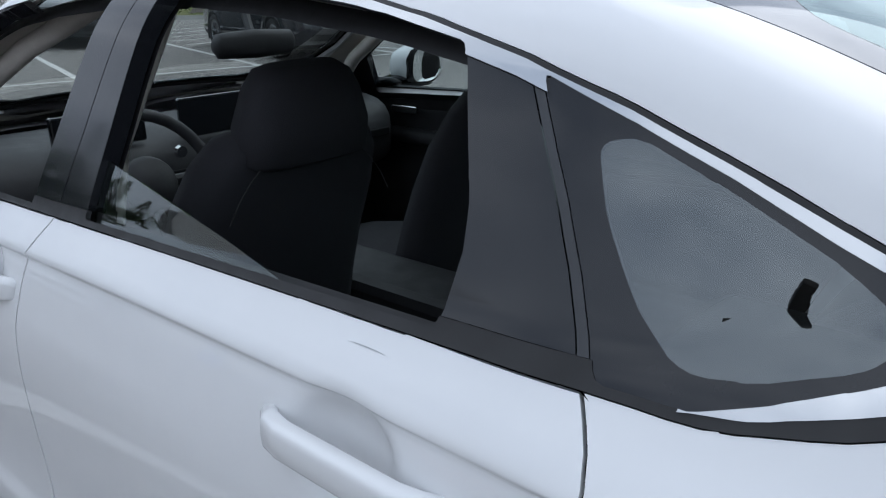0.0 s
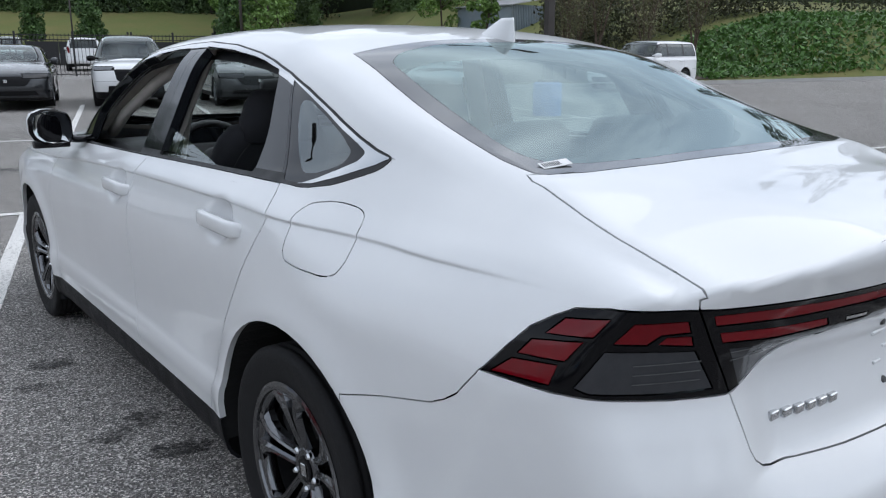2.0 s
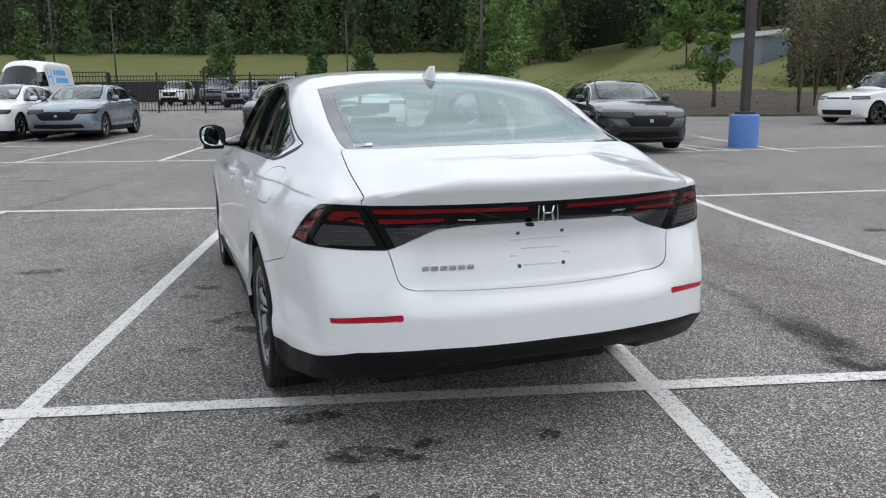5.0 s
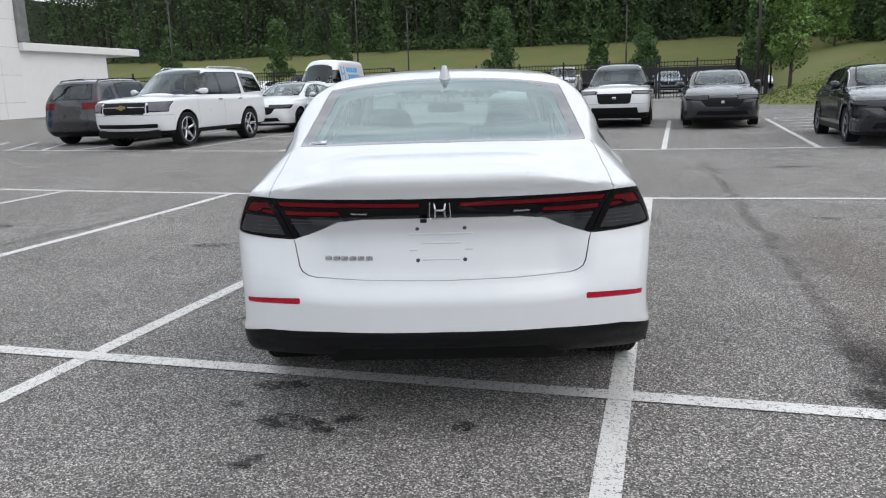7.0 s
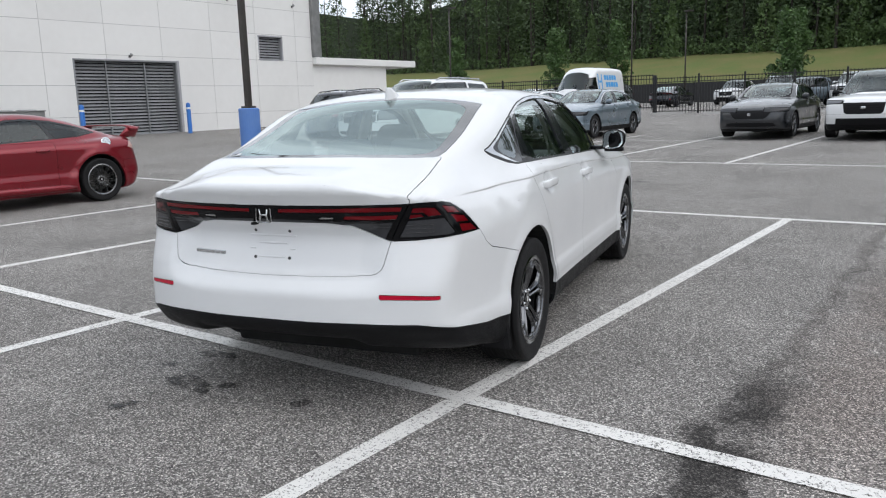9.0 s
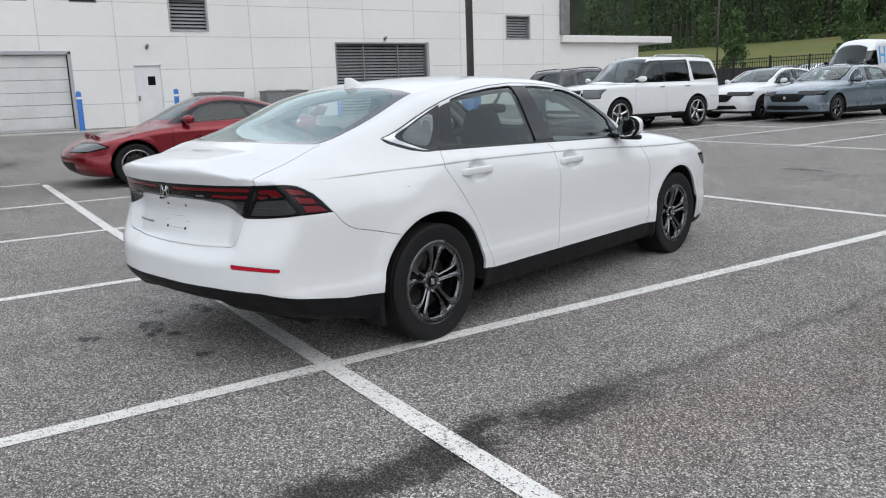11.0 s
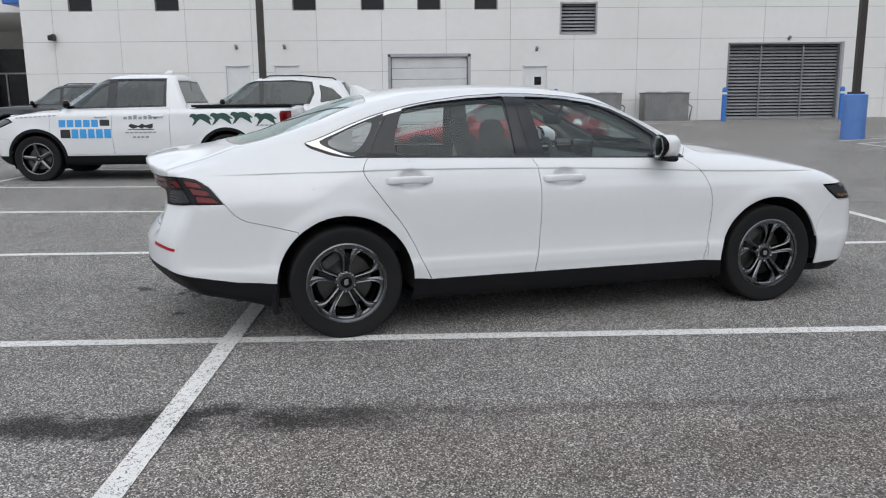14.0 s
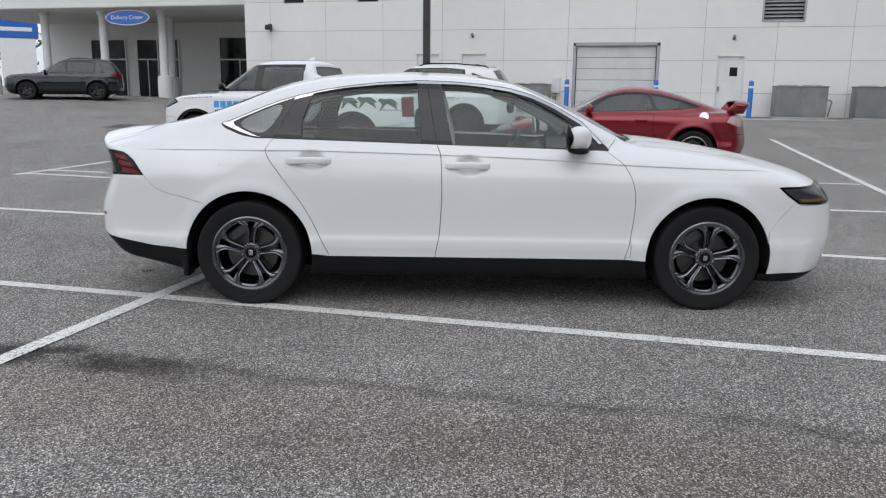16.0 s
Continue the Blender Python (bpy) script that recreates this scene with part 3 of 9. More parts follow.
H_REAR_OUT = spline((.15, -.90), (.28, -1.0), (.36, -1.065), (.44, -1.118), (.56, -1.118), (.64, -1.10), (.72, -1.07), (.80, -1.045), (.86, -1.045), (.93, -1.058), (.96, -1.072), (1.01, -1.09), (1.035, -1.085), (1.07, -1.05), (1.15, -.98))
H_FRONT = spline((.10, 3.62), (.17, 3.70), (.25, 3.79), (.47, 3.84), (.6, 3.83), (.74, 3.775), (.82, 3.66), (1.0, 3.3))
H_TOP = spline((-1.25, 1.0), (-1.08, 1.037), (-.97, 1.062), (-.8, 1.082), (-.5, 1.097), (-.1, 1.075), (.4, 1.055), (2.0, 1.045), (2.35, 1.04), (2.61, 1.022), (3.0, .968), (3.39, .888), (3.62, .818), (3.78, .755), (3.9, .69))
H_LOW = spline((-1.25, .365), (-1.0, .335), (-.6, .25), (-.35, .20), (2.3, .19), (3.0, .19), (3.4, .165), (3.9, .2))
H_GW = spline((.85, .87), (1.03, .815), (1.13, .772), (1.295, .697), (1.37, .655), (1.46, .59), (1.6, .4))
H_GS = spline((-1.3, -.42), (-.8, -.26), (-.5, -.165), (-.2, -.066), (0, -.020), (.25, 0), (1.3, .0), (1.8, -.012), (2.2, -.05), (2.6, -.15))
H_ROOF = spline((-2.6, -.9), (-1.0, .62), (-.8, .93), (-.62, 1.07), (-.55, 1.095), (-.2, 1.24), (.2, 1.383), (.5, 1.433), (.9, 1.452), (1.3, 1.443), (1.6, 1.402), (1.9, 1.296), (2.2, 1.152), (2.45, 1.02), (2.7, .88), (4.2, -.4))
H_LINE = spline((-.9, .953), (-.5, .955), (0, .960), (.3, .962), (.62, .957), (1.0, .949), (1.43, .937), (1.9, .918), (2.29, .896), (3.4, .86))
H_K = spline((-1.3, .10), (-.3, .11), (-.08, .09), (.15, .045), (.3, .035), (1.8, .025), (2.7, .03))


def step(v, a, b):
    t = np.clip((v - a) / (b - a), 0, 1)
    return t * t * (3 - 2 * t)


BOWLS = ((0.395, 0.905), (1.355, 0.885))


def hero_field(p):
    x, y, z = np.abs(p[:, 0]), p[:, 1], p[:, 2]
    zs = z + 0.037 * (y - 0.3) * step(z, 0.6, 0.85)
    w = H_W(y) - H_G(zs)
    for wy in (0.0, WB):
        r = np.hypot(y - wy, z - 0.33)
        w = w + 0.014 * np.exp(-((r - 0.40) / 0.055) ** 2)
    for hy, hz in BOWLS:
        w = w - 0.034 * np.exp(-(((y - hy) / 0.072) ** 2 + ((z - hz) / 0.050) ** 2) ** 2)
    side = x - w
    top = (z - H_TOP(y) + 0.02 * (x / 0.6) ** 2 * step(y, 1.8, 2.6) + 0.012 * (x / 0.6) ** 2 + (2.5 + 1.7 * step(-y, 0.35, 0.85)) * np.maximum(x - 0.60, 0) ** 2 * (1 - step(y, -0.35, 0.25)) + 0.065 * step(x, 0.28, 0.66) * (1 - step(x, 0.66, 0.76)) * np.clip((-y - 0.58) / 0.37, 0, 1)) * 0.85
    mid = step(x, 0.42, 0.60)
    rear = H_REAR(z) * (1 - mid) + H_REAR_OUT(z) * mid + 0.165 * (x / 0.75) ** 2.6 - y
    front = y - H_FRONT(z) + 0.22 * (x / 0.75) ** 2.4
    low = H_LOW(y) + 0.02 * (1 - step(y, -0.9, -0.6)) * (1 - step(x, 0.38, 0.45)) - 0.012 * step(x, 0.38, 0.45) * (1 - step(y, -0.9, -0.6)) - z
    b = smax(side, top, 0.06)
    b = b - 0.0045 * np.tanh((z - H_LINE(y)) / 0.0032) * step(x, 0.6, 0.68) * step(y, -0.78, -0.45) * (1 - step(y, 2.9, 3.4)) * step(z, 0.8, 0.88) * (1 - step(z, 0.97, 1.02))
    b = smax(b, rear, 0.05 - 0.036 * step(z, 0.94, 1.0) * step(-y, 0.7, 0.95))
    b = smax(b, front, 0.08)
    b = smax(b, low, 0.05)
    ys = y + 0.05 * (x / 0.6) ** 2 * step(y, 1.1, 2.0) - 0.015 * (x / 0.6) ** 2 * (1 - step(y, -0.2, 0.6))
    roof = (z - H_ROOF(ys) + 0.03 * (x / 0.55) ** 2.4 * (1 - 0.45 * step(-y, 0.0, 0.45)) * (1 - 0.5 * step(y, 1.3, 1.7))) * 0.86
    gh = smax((x - H_GW(z) - H_GS(y)) * 0.92, roof, 0.045 + 0.055 * step(y, 0.1, 0.7) - 0.045 * step(y, 1.2, 1.7))
    gh = smax(gh, 0.94 - z, 0.05)
    return smin(b, gh, H_K(y))


def rear_at(x, z):
    return (math.atan2(-(float(H_REAR(np.array([0.9]))[0]) + 0.165 * (x / 0.75) ** 2.6 + 0.2), x), z)


def at(x, y, z):
    return (math.atan2(-(y + 0.2), x), z)


def side_at(y, z):
    return (math.atan2(-(y + 0.2), float(H_W(np.array([y]))[0]) - 0.02), z)


hero_m = pose(0, 0, 0, 0, 0, 14)
hero = thing("sedan", hero_m, "white four-door sedan parked askew across painted bay lines, driver-side windows open", "car")
sk = Skin(hero_field, ((0, 1.35, .66), (.42, 2.0, .22)), (34, 170, 58))
flank = lambda v: v[0] > 0.42 and v[2] > 0.15
high = lambda v: v[2] > 0.72
back = lambda v: v[1] < -0.2
# finer facets where the handle bowls are pressed in
for hy, hz in BOWLS:
    for k in (-1.25, -1.05, -.9, -.75, -.5, -.2, .2, .5, .75, .9, 1.05, 1.25):
        sk.cut(SIDE, [(hy + .072 * k, hz - .065), (hy + .072 * k, hz + .065)], lambda v: v[0] > .6, closed=False)
        sk.cut(SIDE, [(hy - .10, hz + .050 * k), (hy + .10, hz + .050 * k)], lambda v: v[0] > .6, closed=False)
# crease lines along the flank
for dz in (-.010, -.005, 0, .005, .010):
    sk.cut(SIDE, [(yy, float(H_LINE(np.array([yy]))[0]) + dz) for yy in np.linspace(-.8, 3.3, 40).tolist()], lambda v: v[0] > .6, closed=False)
ARCH_R, ARCH_F = ring(0, .325, .392, 48), ring(WB, .325, .385, 48)
DLO = rounded([(-.197, 1.118), (-.168, 1.090), (-.055, 1.050), (.04, 1.033), (.15, 1.033), (.75, 1.018), (1.5, .998), (2.22, .977), (2.05, 1.150), (1.885, 1.245), (1.745, 1.308), (1.6, 1.347), (1.45, 1.369), (1.25, 1.385), (1.05, 1.390), (.80, 1.377), (.58, 1.351), (.45, 1.329), (.315, 1.298), (.183, 1.26), (.087, 1.225), (0, 1.190), (-.076, 1.158), (-.143, 1.132)], .02, 3)
PANE = rounded([(.148, 1.040), (.065, 1.039), (.021, 1.053), (-.043, 1.079), (-.098, 1.104), (-.112, 1.124), (-.069, 1.146), (-.008, 1.171), (.077, 1.208), (.172, 1.244), (.276, 1.279)], .008, 2)
WEDGE = rounded([(.075, 1.036), (.02, 1.044), (-.052, 1.064), (-.150, 1.099), (-.187, 1.117), (-.14, 1.128), (-.05, 1.150), (0, 1.15), (.06, 1.06)], .004, 2)
C_GLASS = rounded([(.203, 1.226), (.165, 1.233), (.072, 1.197), (-.015, 1.157), (-.066, 1.122), (-.05, 1.094), (.026, 1.067), (.085, 1.062), (.130, 1.10), (.176, 1.164)], .022, 4)
R_GLASS = rounded([(.326, 1.039), (.320, 1.112), (.328, 1.158), (.383, 1.303), (.5, 1.325), (.578, 1.337), (.802, 1.360), (1.03, 1.372), (1.058, 1.018)], .008, 2)
F_GLASS = rounded([(1.175, 1.368), (1.30, 1.364), (1.45, 1.350), (1.61, 1.318), (1.755, 1.266), (1.91, 1.184), (2.02, 1.115), (2.03, .99), (1.250, 1.006)], .008, 2)
D_SEAM = [(.158, 1.028), (.198, 1.115), (.233, 1.18), (.318, 1.32)]
REAR_DOOR = bent([(.50, .318), (.44, .44), (.39, .545), (.325, .656), (.225, .79), (.135, .915), (.117, .962), (.126, .995), (.155, 1.032)], n=4) + [(.75, 1.018), (1.155, 1.006), (1.180, .95), (1.188, .85), (1.19, .68), (1.178, .47), (1.15, .318)]
FRONT_DOOR = [(1.15, .318), (1.178, .47), (1.19, .68), (1.188, .85), (1.180, .95), (1.155, 1.006), (1.7, .992), (2.19, .978)] + bent([(2.19, .978), (2.30, .89), (2.355, .77), (2.367, .63), (2.345, .43), (2.315, .318)], n=4)
FUEL = rounded([(.008, .980), (-.02, 1.007), (-.09, 1.018), (-.175, 1.013), (-.205, .998), (-.211, .955), (-.213, .905), (-.198, .878), (-.16, .868), (-.07, .871), (-.01, .878), (.004, .90), (.005, .94)], .022, 4)
sk.carve(SIDE, DLO, "surround", flank)
for d, nm in ((.0045, "bright"), (.021, "pillar")):
    sk.carve(SIDE, inset(DLO, d), nm, flank)
for i, f in enumerate(sk.F):
    if sk.T[i] == "bright":
        c = [sum(sk.V[v][q] for v in f) / len(f) for q in range(3)]
        if c[2] < 1.074 - .029 * (c[1] - .14) and c[1] > .06:
            sk.T[i] = "surround"
sk.carve(SIDE, WEDGE, "bright", flank, ("surround", "bright", "pillar"))
sk.carve(SIDE, [(-.205, 1.116), (-.168, 1.084), (-.055, 1.044), (.04, 1.028), (.08, 1.028), (.08, 1.037), (.02, 1.044), (-.052, 1.064), (-.150, 1.099), (-.190, 1.1175)], "surround", flank, ("surround", "bright", "pillar"))
sk.carve(SIDE, PANE, "pillar", flank, ("surround", "bright", "pillar"))
for nm, poly in (("c_glass", C_GLASS), ("r_glass", R_GLASS), ("f_glass", F_GLASS)):
    sk.carve(SIDE, poly, nm, flank)
sk.cut(SIDE, [(1.09, 1.115), (.50, 1.018)], flank, closed=False)
sk.tag(SIDE, [(1.12, 1.12), (1.09, 1.115), (.50, 1.018), (.3, .98), (1.2, .9)], "r_glass_low", flank, ("r_glass",))
sk.cut(SIDE, D_SEAM, flank, closed=False)
sk.carve(SIDE, D_SEAM + [(y - .013, z) for y, z in D_SEAM[::-1]], "pane_seal", flank, ("pillar",))
sk.cut(SIDE, [(1.155, 1.004), (1.085, 1.40)], flank, closed=False)
sk.tag(SIDE, [(1.0815, 1.42), (1.1592, .98), (2.3, .95), (2.2, 1.42)], "pillar_front_door", flank, ("pillar",))
sk.tag(SIDE, [(.1, 1.0)] + D_SEAM + [(1.085, 1.40), (1.1557, 1.0)], "pillar_rear_door", flank, ("pillar",))
sk.carve(SIDE, REAR_DOOR, "rear_door", flank, ("body",))
sk.carve(SIDE, FRONT_DOOR, "front_door", flank, ("body",))
sk.carve(SIDE, FUEL, "fuel_flap", flank, ("body",))
SILL = [(.28, .10), (.30, .335), (.42, .33), (.5, .318), (1.15, .318), (2.315, .318), (2.46, .31), (2.5, .10)]
sk.carve(SIDE, SILL, "sill", flank)
for a in (ARCH_R, ARCH_F):
    sk.carve(SIDE, a, "none", lambda v: v[0] > .5)
# finer facets along the lip of the trunk lid
for off in (-.012, .0, .012, .026):
    sk.cut(TOP, [(x, -1.085 + .165 * (abs(x) / .75) ** 2.6 + off) for x in np.linspace(-.02, .66, 18).tolist()], lambda v: v[2] > .96 and v[1] < -.7, closed=False)
# glass in the roof's slopes
R_WIN = [(0, -.612), (.3, -.60), (.5, -.575), (.59, -.545), (.607, -.525), (.613, -.44), (.606, -.2), (.592, 0), (.577, .19), (.50, .202), (.3, .225), (0, .24)]
sk.carve(TOP, R_WIN + [(-.2, .24), (-.2, -.6)], "rear_frit", high)
sk.carve(TOP, rounded([(-.2, -.565), (.3, -.556), (.46, -.532), (.535, -.495), (.56, -.43), (.548, -.2), (.533, 0), (.524, .09), (.46, .145), (.3, .18), (-.2, .195)], .03, 3), "rear_glass", high)
W_SCREEN = [(0, 1.44), (.35, 1.425), (.46, 1.40), (.50, 1.43), (.548, 1.6), (.598, 1.85), (.645, 2.10), (.63, 2.28), (.4, 2.40), (0, 2.44), (-.2, 2.44), (-.2, 1.44)]
sk.carve(TOP, W_SCREEN, "screen_frit", high)
sk.carve(TOP, inset(W_SCREEN, .035), "windscreen", high)
HOOD = [(-.2, 2.47), (.4, 2.43), (.70, 2.33), (.765, 2.40), (.755, 2.7), (.735, 3.0), (.68, 3.3), (.57, 3.55), (.3, 3.70), (-.2, 3.74)]
sk.carve(TOP, HOOD, "hood", high, ("body",))
sk.carve(TOP, [(-.2, 2.44), (.4, 2.40), (.63, 2.28), (.67, 2.33), (.4, 2.43), (-.2, 2.47)], "cowl", high, ("body",))
# lamps, lid and bumper at the back
LAMP = [(math.pi / 2 + .2, .942), rear_at(0, .942), rear_at(.35, .943), at(.61, -.96, .944), at(.653, -.945, .946), at(.732, -.903, .949), at(.76, -.858, .947), at(.773, -.80, .937), at(.788, -.763, .918), at(.804, -.728, .895), at(.825, -.695, .857), at(.852, -.651, .801), at(.836, -.737, .801), at(.815, -.82, .802), at(.764, -.872, .796), at(.679, -.919, .790), rear_at(.575, .788), rear_at(.49, .820), rear_at(.41, .852), rear_at(.3, .866), rear_at(0, .866), (math.pi / 2 + .2, .866)]
sk.carve(ROUND, LAMP, "lamp", back)
LID = [(math.pi / 2 + .2, 1.2), rear_at(.65, 1.2), rear_at(.647, .95), rear_at(.575, .79), rear_at(.548, .72), rear_at(.537, .69), rear_at(.524, .668), rear_at(.505, .653), rear_at(.48, .644), rear_at(.44, .640), rear_at(.3, .636), rear_at(0, .632), (math.pi / 2 + .2, .632)]
sk.cut(ROUND, LID, lambda v: back(v) and v[2] < 1.0)
LID_TOP = [(-.2, -1.3), (.66, -1.3), (.645, -1.0), (.645, -.85), (.642, -.7), (.638, -.62), (.632, -.545), (.622, -.52), (.59, -.545), (.5, -.57), (.3, -.598), (-.2, -.608)]
sk.cut(TOP, LID_TOP, lambda v: v[2] > .93 and v[1] < -.4)
sk.tag(ROUND, LID, "lid_lamp", lambda v: back(v) and v[2] < .96, ("lamp",))
sk.tag(ROUND, LID, "lid", lambda v: back(v) and v[2] < .96, ("body",))
sk.tag(TOP, LID_TOP, "lid", lambda v: v[2] > .935 and v[1] < -.4, ("body",))
BUMPER = [(math.pi / 2 + .2, .80), rear_at(.575, .80), at(.679, -.919, .803), at(.815, -.82, .813), at(.852, -.651, .803), at(.839, -.588, .741), at(.846, -.560, .720), at(.853, -.525, .702), at(.864, -.40, .672), at(.886, -.262, .635), side_at(-.25, .05), (math.pi / 2 + .2, .05)]
sk.carve(ROUND, BUMPER, "bumper", lambda v: v[1] < -.2, ("body",))
VALANCE = [(math.pi / 2 + .2, .452), rear_at(.4, .449), rear_at(.65, .437), at(.747, -.942, .425), at(.822, -.842, .402), at(.846, -.729, .384), at(.864, -.604, .364), at(.893, -.434, .353), at(.90, -.25, .345), at(.90, -.25, .02), (math.pi / 2 + .2, .02)]
sk.carve(ROUND, VALANCE, "valance", lambda v: v[1] < -.2, ("bumper", "body"))
sk.carve(ROUND, rounded([rear_at(.507, .552), rear_at(.62, .547), rear_at(.735, .540), rear_at(.738, .556), rear_at(.62, .566), rear_at(.507, .573)], .006, 2), "reflector", back)
sk.carve(REAR, [(-.2, .40), (.58, .40), (.64, .30), (-.2, .28)], "grille", lambda v: v[1] > 3.4)
# coloured fields in the lamps
for nm, poly in (
        ("red", [rear_at(.075, .926), rear_at(.35, .930), at(.504, -1.0, .932), at(.622, -.957, .932), at(.613, -.956, .914), at(.497, -.998, .913), rear_at(.35, .914), rear_at(.075, .911)]),
        ("red", [rear_at(.385, .898), at(.503, -.993, .897), at(.602, -.957, .899), at(.592, -.957, .881), at(.496, -.99, .879), rear_at(.378, .884)]),
        ("smoke", [at(.578, -.961, .868), at(.45, -.98, .862), rear_at(.36, .861), rear_at(.42, .846), rear_at(.49, .816), rear_at(.553, .797)]),
        ("red_out", [at(.764, -.872, .893), at(.742, -.894, .926), at(.66, -.935, .926), at(.652, -.935, .906), at(.700, -.916, .905), at(.717, -.901, .889)]),
        ("red_out", [at(.700, -.910, .888), at(.690, -.919, .899), at(.648, -.935, .898), at(.642, -.935, .881)]),
        ("red_out", [at(.803, -.760, .890), at(.785, -.787, .919), at(.763, -.864, .932), at(.782, -.846, .901)]),
        ("red_out", [at(.826, -.718, .848), at(.813, -.738, .875), at(.791, -.833, .891), at(.809, -.810, .856)]),
        ("red_out", [at(.847, -.672, .806), at(.832, -.71, .837), at(.814, -.799, .847), at(.824, -.791, .813)]),
        ("smoke_out", [at(.807, -.831, .816), at(.773, -.863, .879), at(.637, -.935, .871), at(.602, -.95, .803), at(.679, -.917, .802), at(.793, -.849, .808)])):
    sk.carve(ROUND, poly, nm, back, ("lamp", "lid_lamp"))
sk.carve(ROUND, [rear_at(.27, .892), rear_at(.335, .894), rear_at(.333, .885), rear_at(.272, .884)], "marker", back, ("lid_lamp",))
# front end
HEAD = [(3.24, .772), (3.5, .778), (3.66, .782), (3.85, .775), (3.85, .665), (3.55, .662), (3.38, .668), (3.30, .72)]
sk.carve(SIDE, HEAD, "headlamp", lambda v: v[1] > 3.1 and v[0] > .33)
sk.carve(SIDE, inset(HEAD, .012), "head_lens", lambda v: v[1] > 3.1 and v[0] > .35)
sk.carve(SIDE, [(3.38, .70), (3.6, .70), (3.6, .682), (3.40, .682)], "head_amber", lambda v: v[1] > 3.1 and v[0] > .35)
sk.carve(SIDE, [(3.36, .68), (3.40, .66), (3.95, .66), (3.95, .24), (3.5, .235), (3.2, .235), (3.2, .50), (3.28, .60)], "front_bumper", lambda v: v[1] > 3.1, ("body",))
sk.carve(REAR, [(-.2, .715), (.50, .715), (.54, .69), (.42, .53), (.36, .50), (-.2, .50)], "grille", lambda v: v[1] > 3.4, ("body", "front_bumper"))
sk.carve(SIDE, [(3.15, .235), (3.5, .235), (3.95, .25), (3.95, .05), (3.15, .05)], "lip", lambda v: v[1] > 3.1)
FENDER = [(2.2, .978), (2.29, .89), (2.35, .79), (2.37, .66), (2.365, .49), (2.33, .288), (2.4, .2), (3.6, .2), (3.9, .7), (3.75, .85), (3.4, .95), (2.6, 1.15), (2.33, 1.12)]
sk.cut(SIDE, [(2.2, .978), (2.25, 1.03)], flank, closed=False)
sk.tag(SIDE, FENDER, "fender", lambda v: v[0] > .4, ("body",))
for i, f in enumerate(sk.F):
    c = [sum(sk.V[v][q] for v in f) / len(f) for q in range(3)]
    if c[2] < .30 and c[0] < .72 and -.6 < c[1] < 3.35 and sk.T[i] != "none":
        sk.T[i] = "underside"
sk.finish()
for i, f in enumerate(sk.F):
    c = sk.P[f].mean(0)
    if sk.T[i] == "pillar_rear_door" and c[1] < .7:
        sk.T[i] = "pillar_rear_door_end"
    if sk.T[i] == "pillar_front_door" and c[1] > 1.6:
        sk.T[i] = "pillar_front_door_end"

# the shell: the filler flap's field stays closed on the right
rv, rf, rn = sk.panel(("body", "fuel_flap"), sides="right", flange=.018)
lv, lf, ln = sk.panel("body", sides="left", flange=.018)
seam = {(round(float(v[1]), 5), round(float(v[2]), 5)): i for i, v in enumerate(rv) if abs(v[0]) < 1e-4}
own = [seam.get((round(float(v[1]), 5), round(float(v[2]), 5)), i + len(rv)) if abs(v[0]) < 1e-4 else i + len(rv) for i, v in enumerate(lv)]
body = put_pieces("body", list(rv) + list(lv), rf + [[own[v] for v in f] for f in lf], list(rn) + list(ln), PAINT_WHITE, hero)
for nm, tags, mt, lab in (("hood", "hood", PAINT_WHITE, ""), ("rear_bumper", "bumper", PAINT_WHITE, ""), ("front_bumper", "front_bumper", PAINT_WHITE, ""),
                          ("rear_valance", "valance", PLASTIC_BLACK, "black grained lower bumper"), ("front_lip", "lip", PLASTIC_BLACK, "black lower front lip"),
                          ("windscreen", ("windscreen",), CAR_GLASS_CLEAR, "clear windscreen"), ("windscreen_border", "screen_frit", GLOSS_BLACK, ""), ("cowl", "cowl", PLASTIC_BLACK, ""),
                          ("underside", "underside", WELL, ""), ("grille", "grille", PLASTIC_BLACK, "black grille")):
    skin_part(nm, sk, tags, mt, hero, lab, flange=.012 if nm not in ("windscreen", "windscreen_border") else .004, gap=.0015 if nm not in ("windscreen", "windscreen_border") else .0)
lid = skin_part("trunk_lid", sk, "lid", PAINT_WHITE, hero, gap=.0025, flange=.03)
skin_part("lid_lamp", sk, "lid_lamp", GLOSS_BLACK, lid, "black full-width light bar", flange=.02)
for s in ("right", "left"):
    skin_part("lid_lamp_red_lens", sk, "red", LENS_RED, lid, "red lens strips", sides=s, flange=.004, gap=.0006, lift=-.0015)
    skin_part("lid_lamp_smoked_lens", sk, "smoke", LENS_SMOKE, lid, "smoked lens", sides=s, flange=.004, gap=.0006, lift=-.0015)
    skin_part("side_marker", sk, "marker", RIM_SILVER, lid, sides=s, flange=.004)
rw = skin_part("rear_window", sk, "rear_glass", REAR_GLASS, hero, "green-tinted rear window", flange=.0, gap=0)
skin_part("window_border", sk, "rear_frit", FRIT, rw, "black printed glass border", flange=.004, gap=.001)
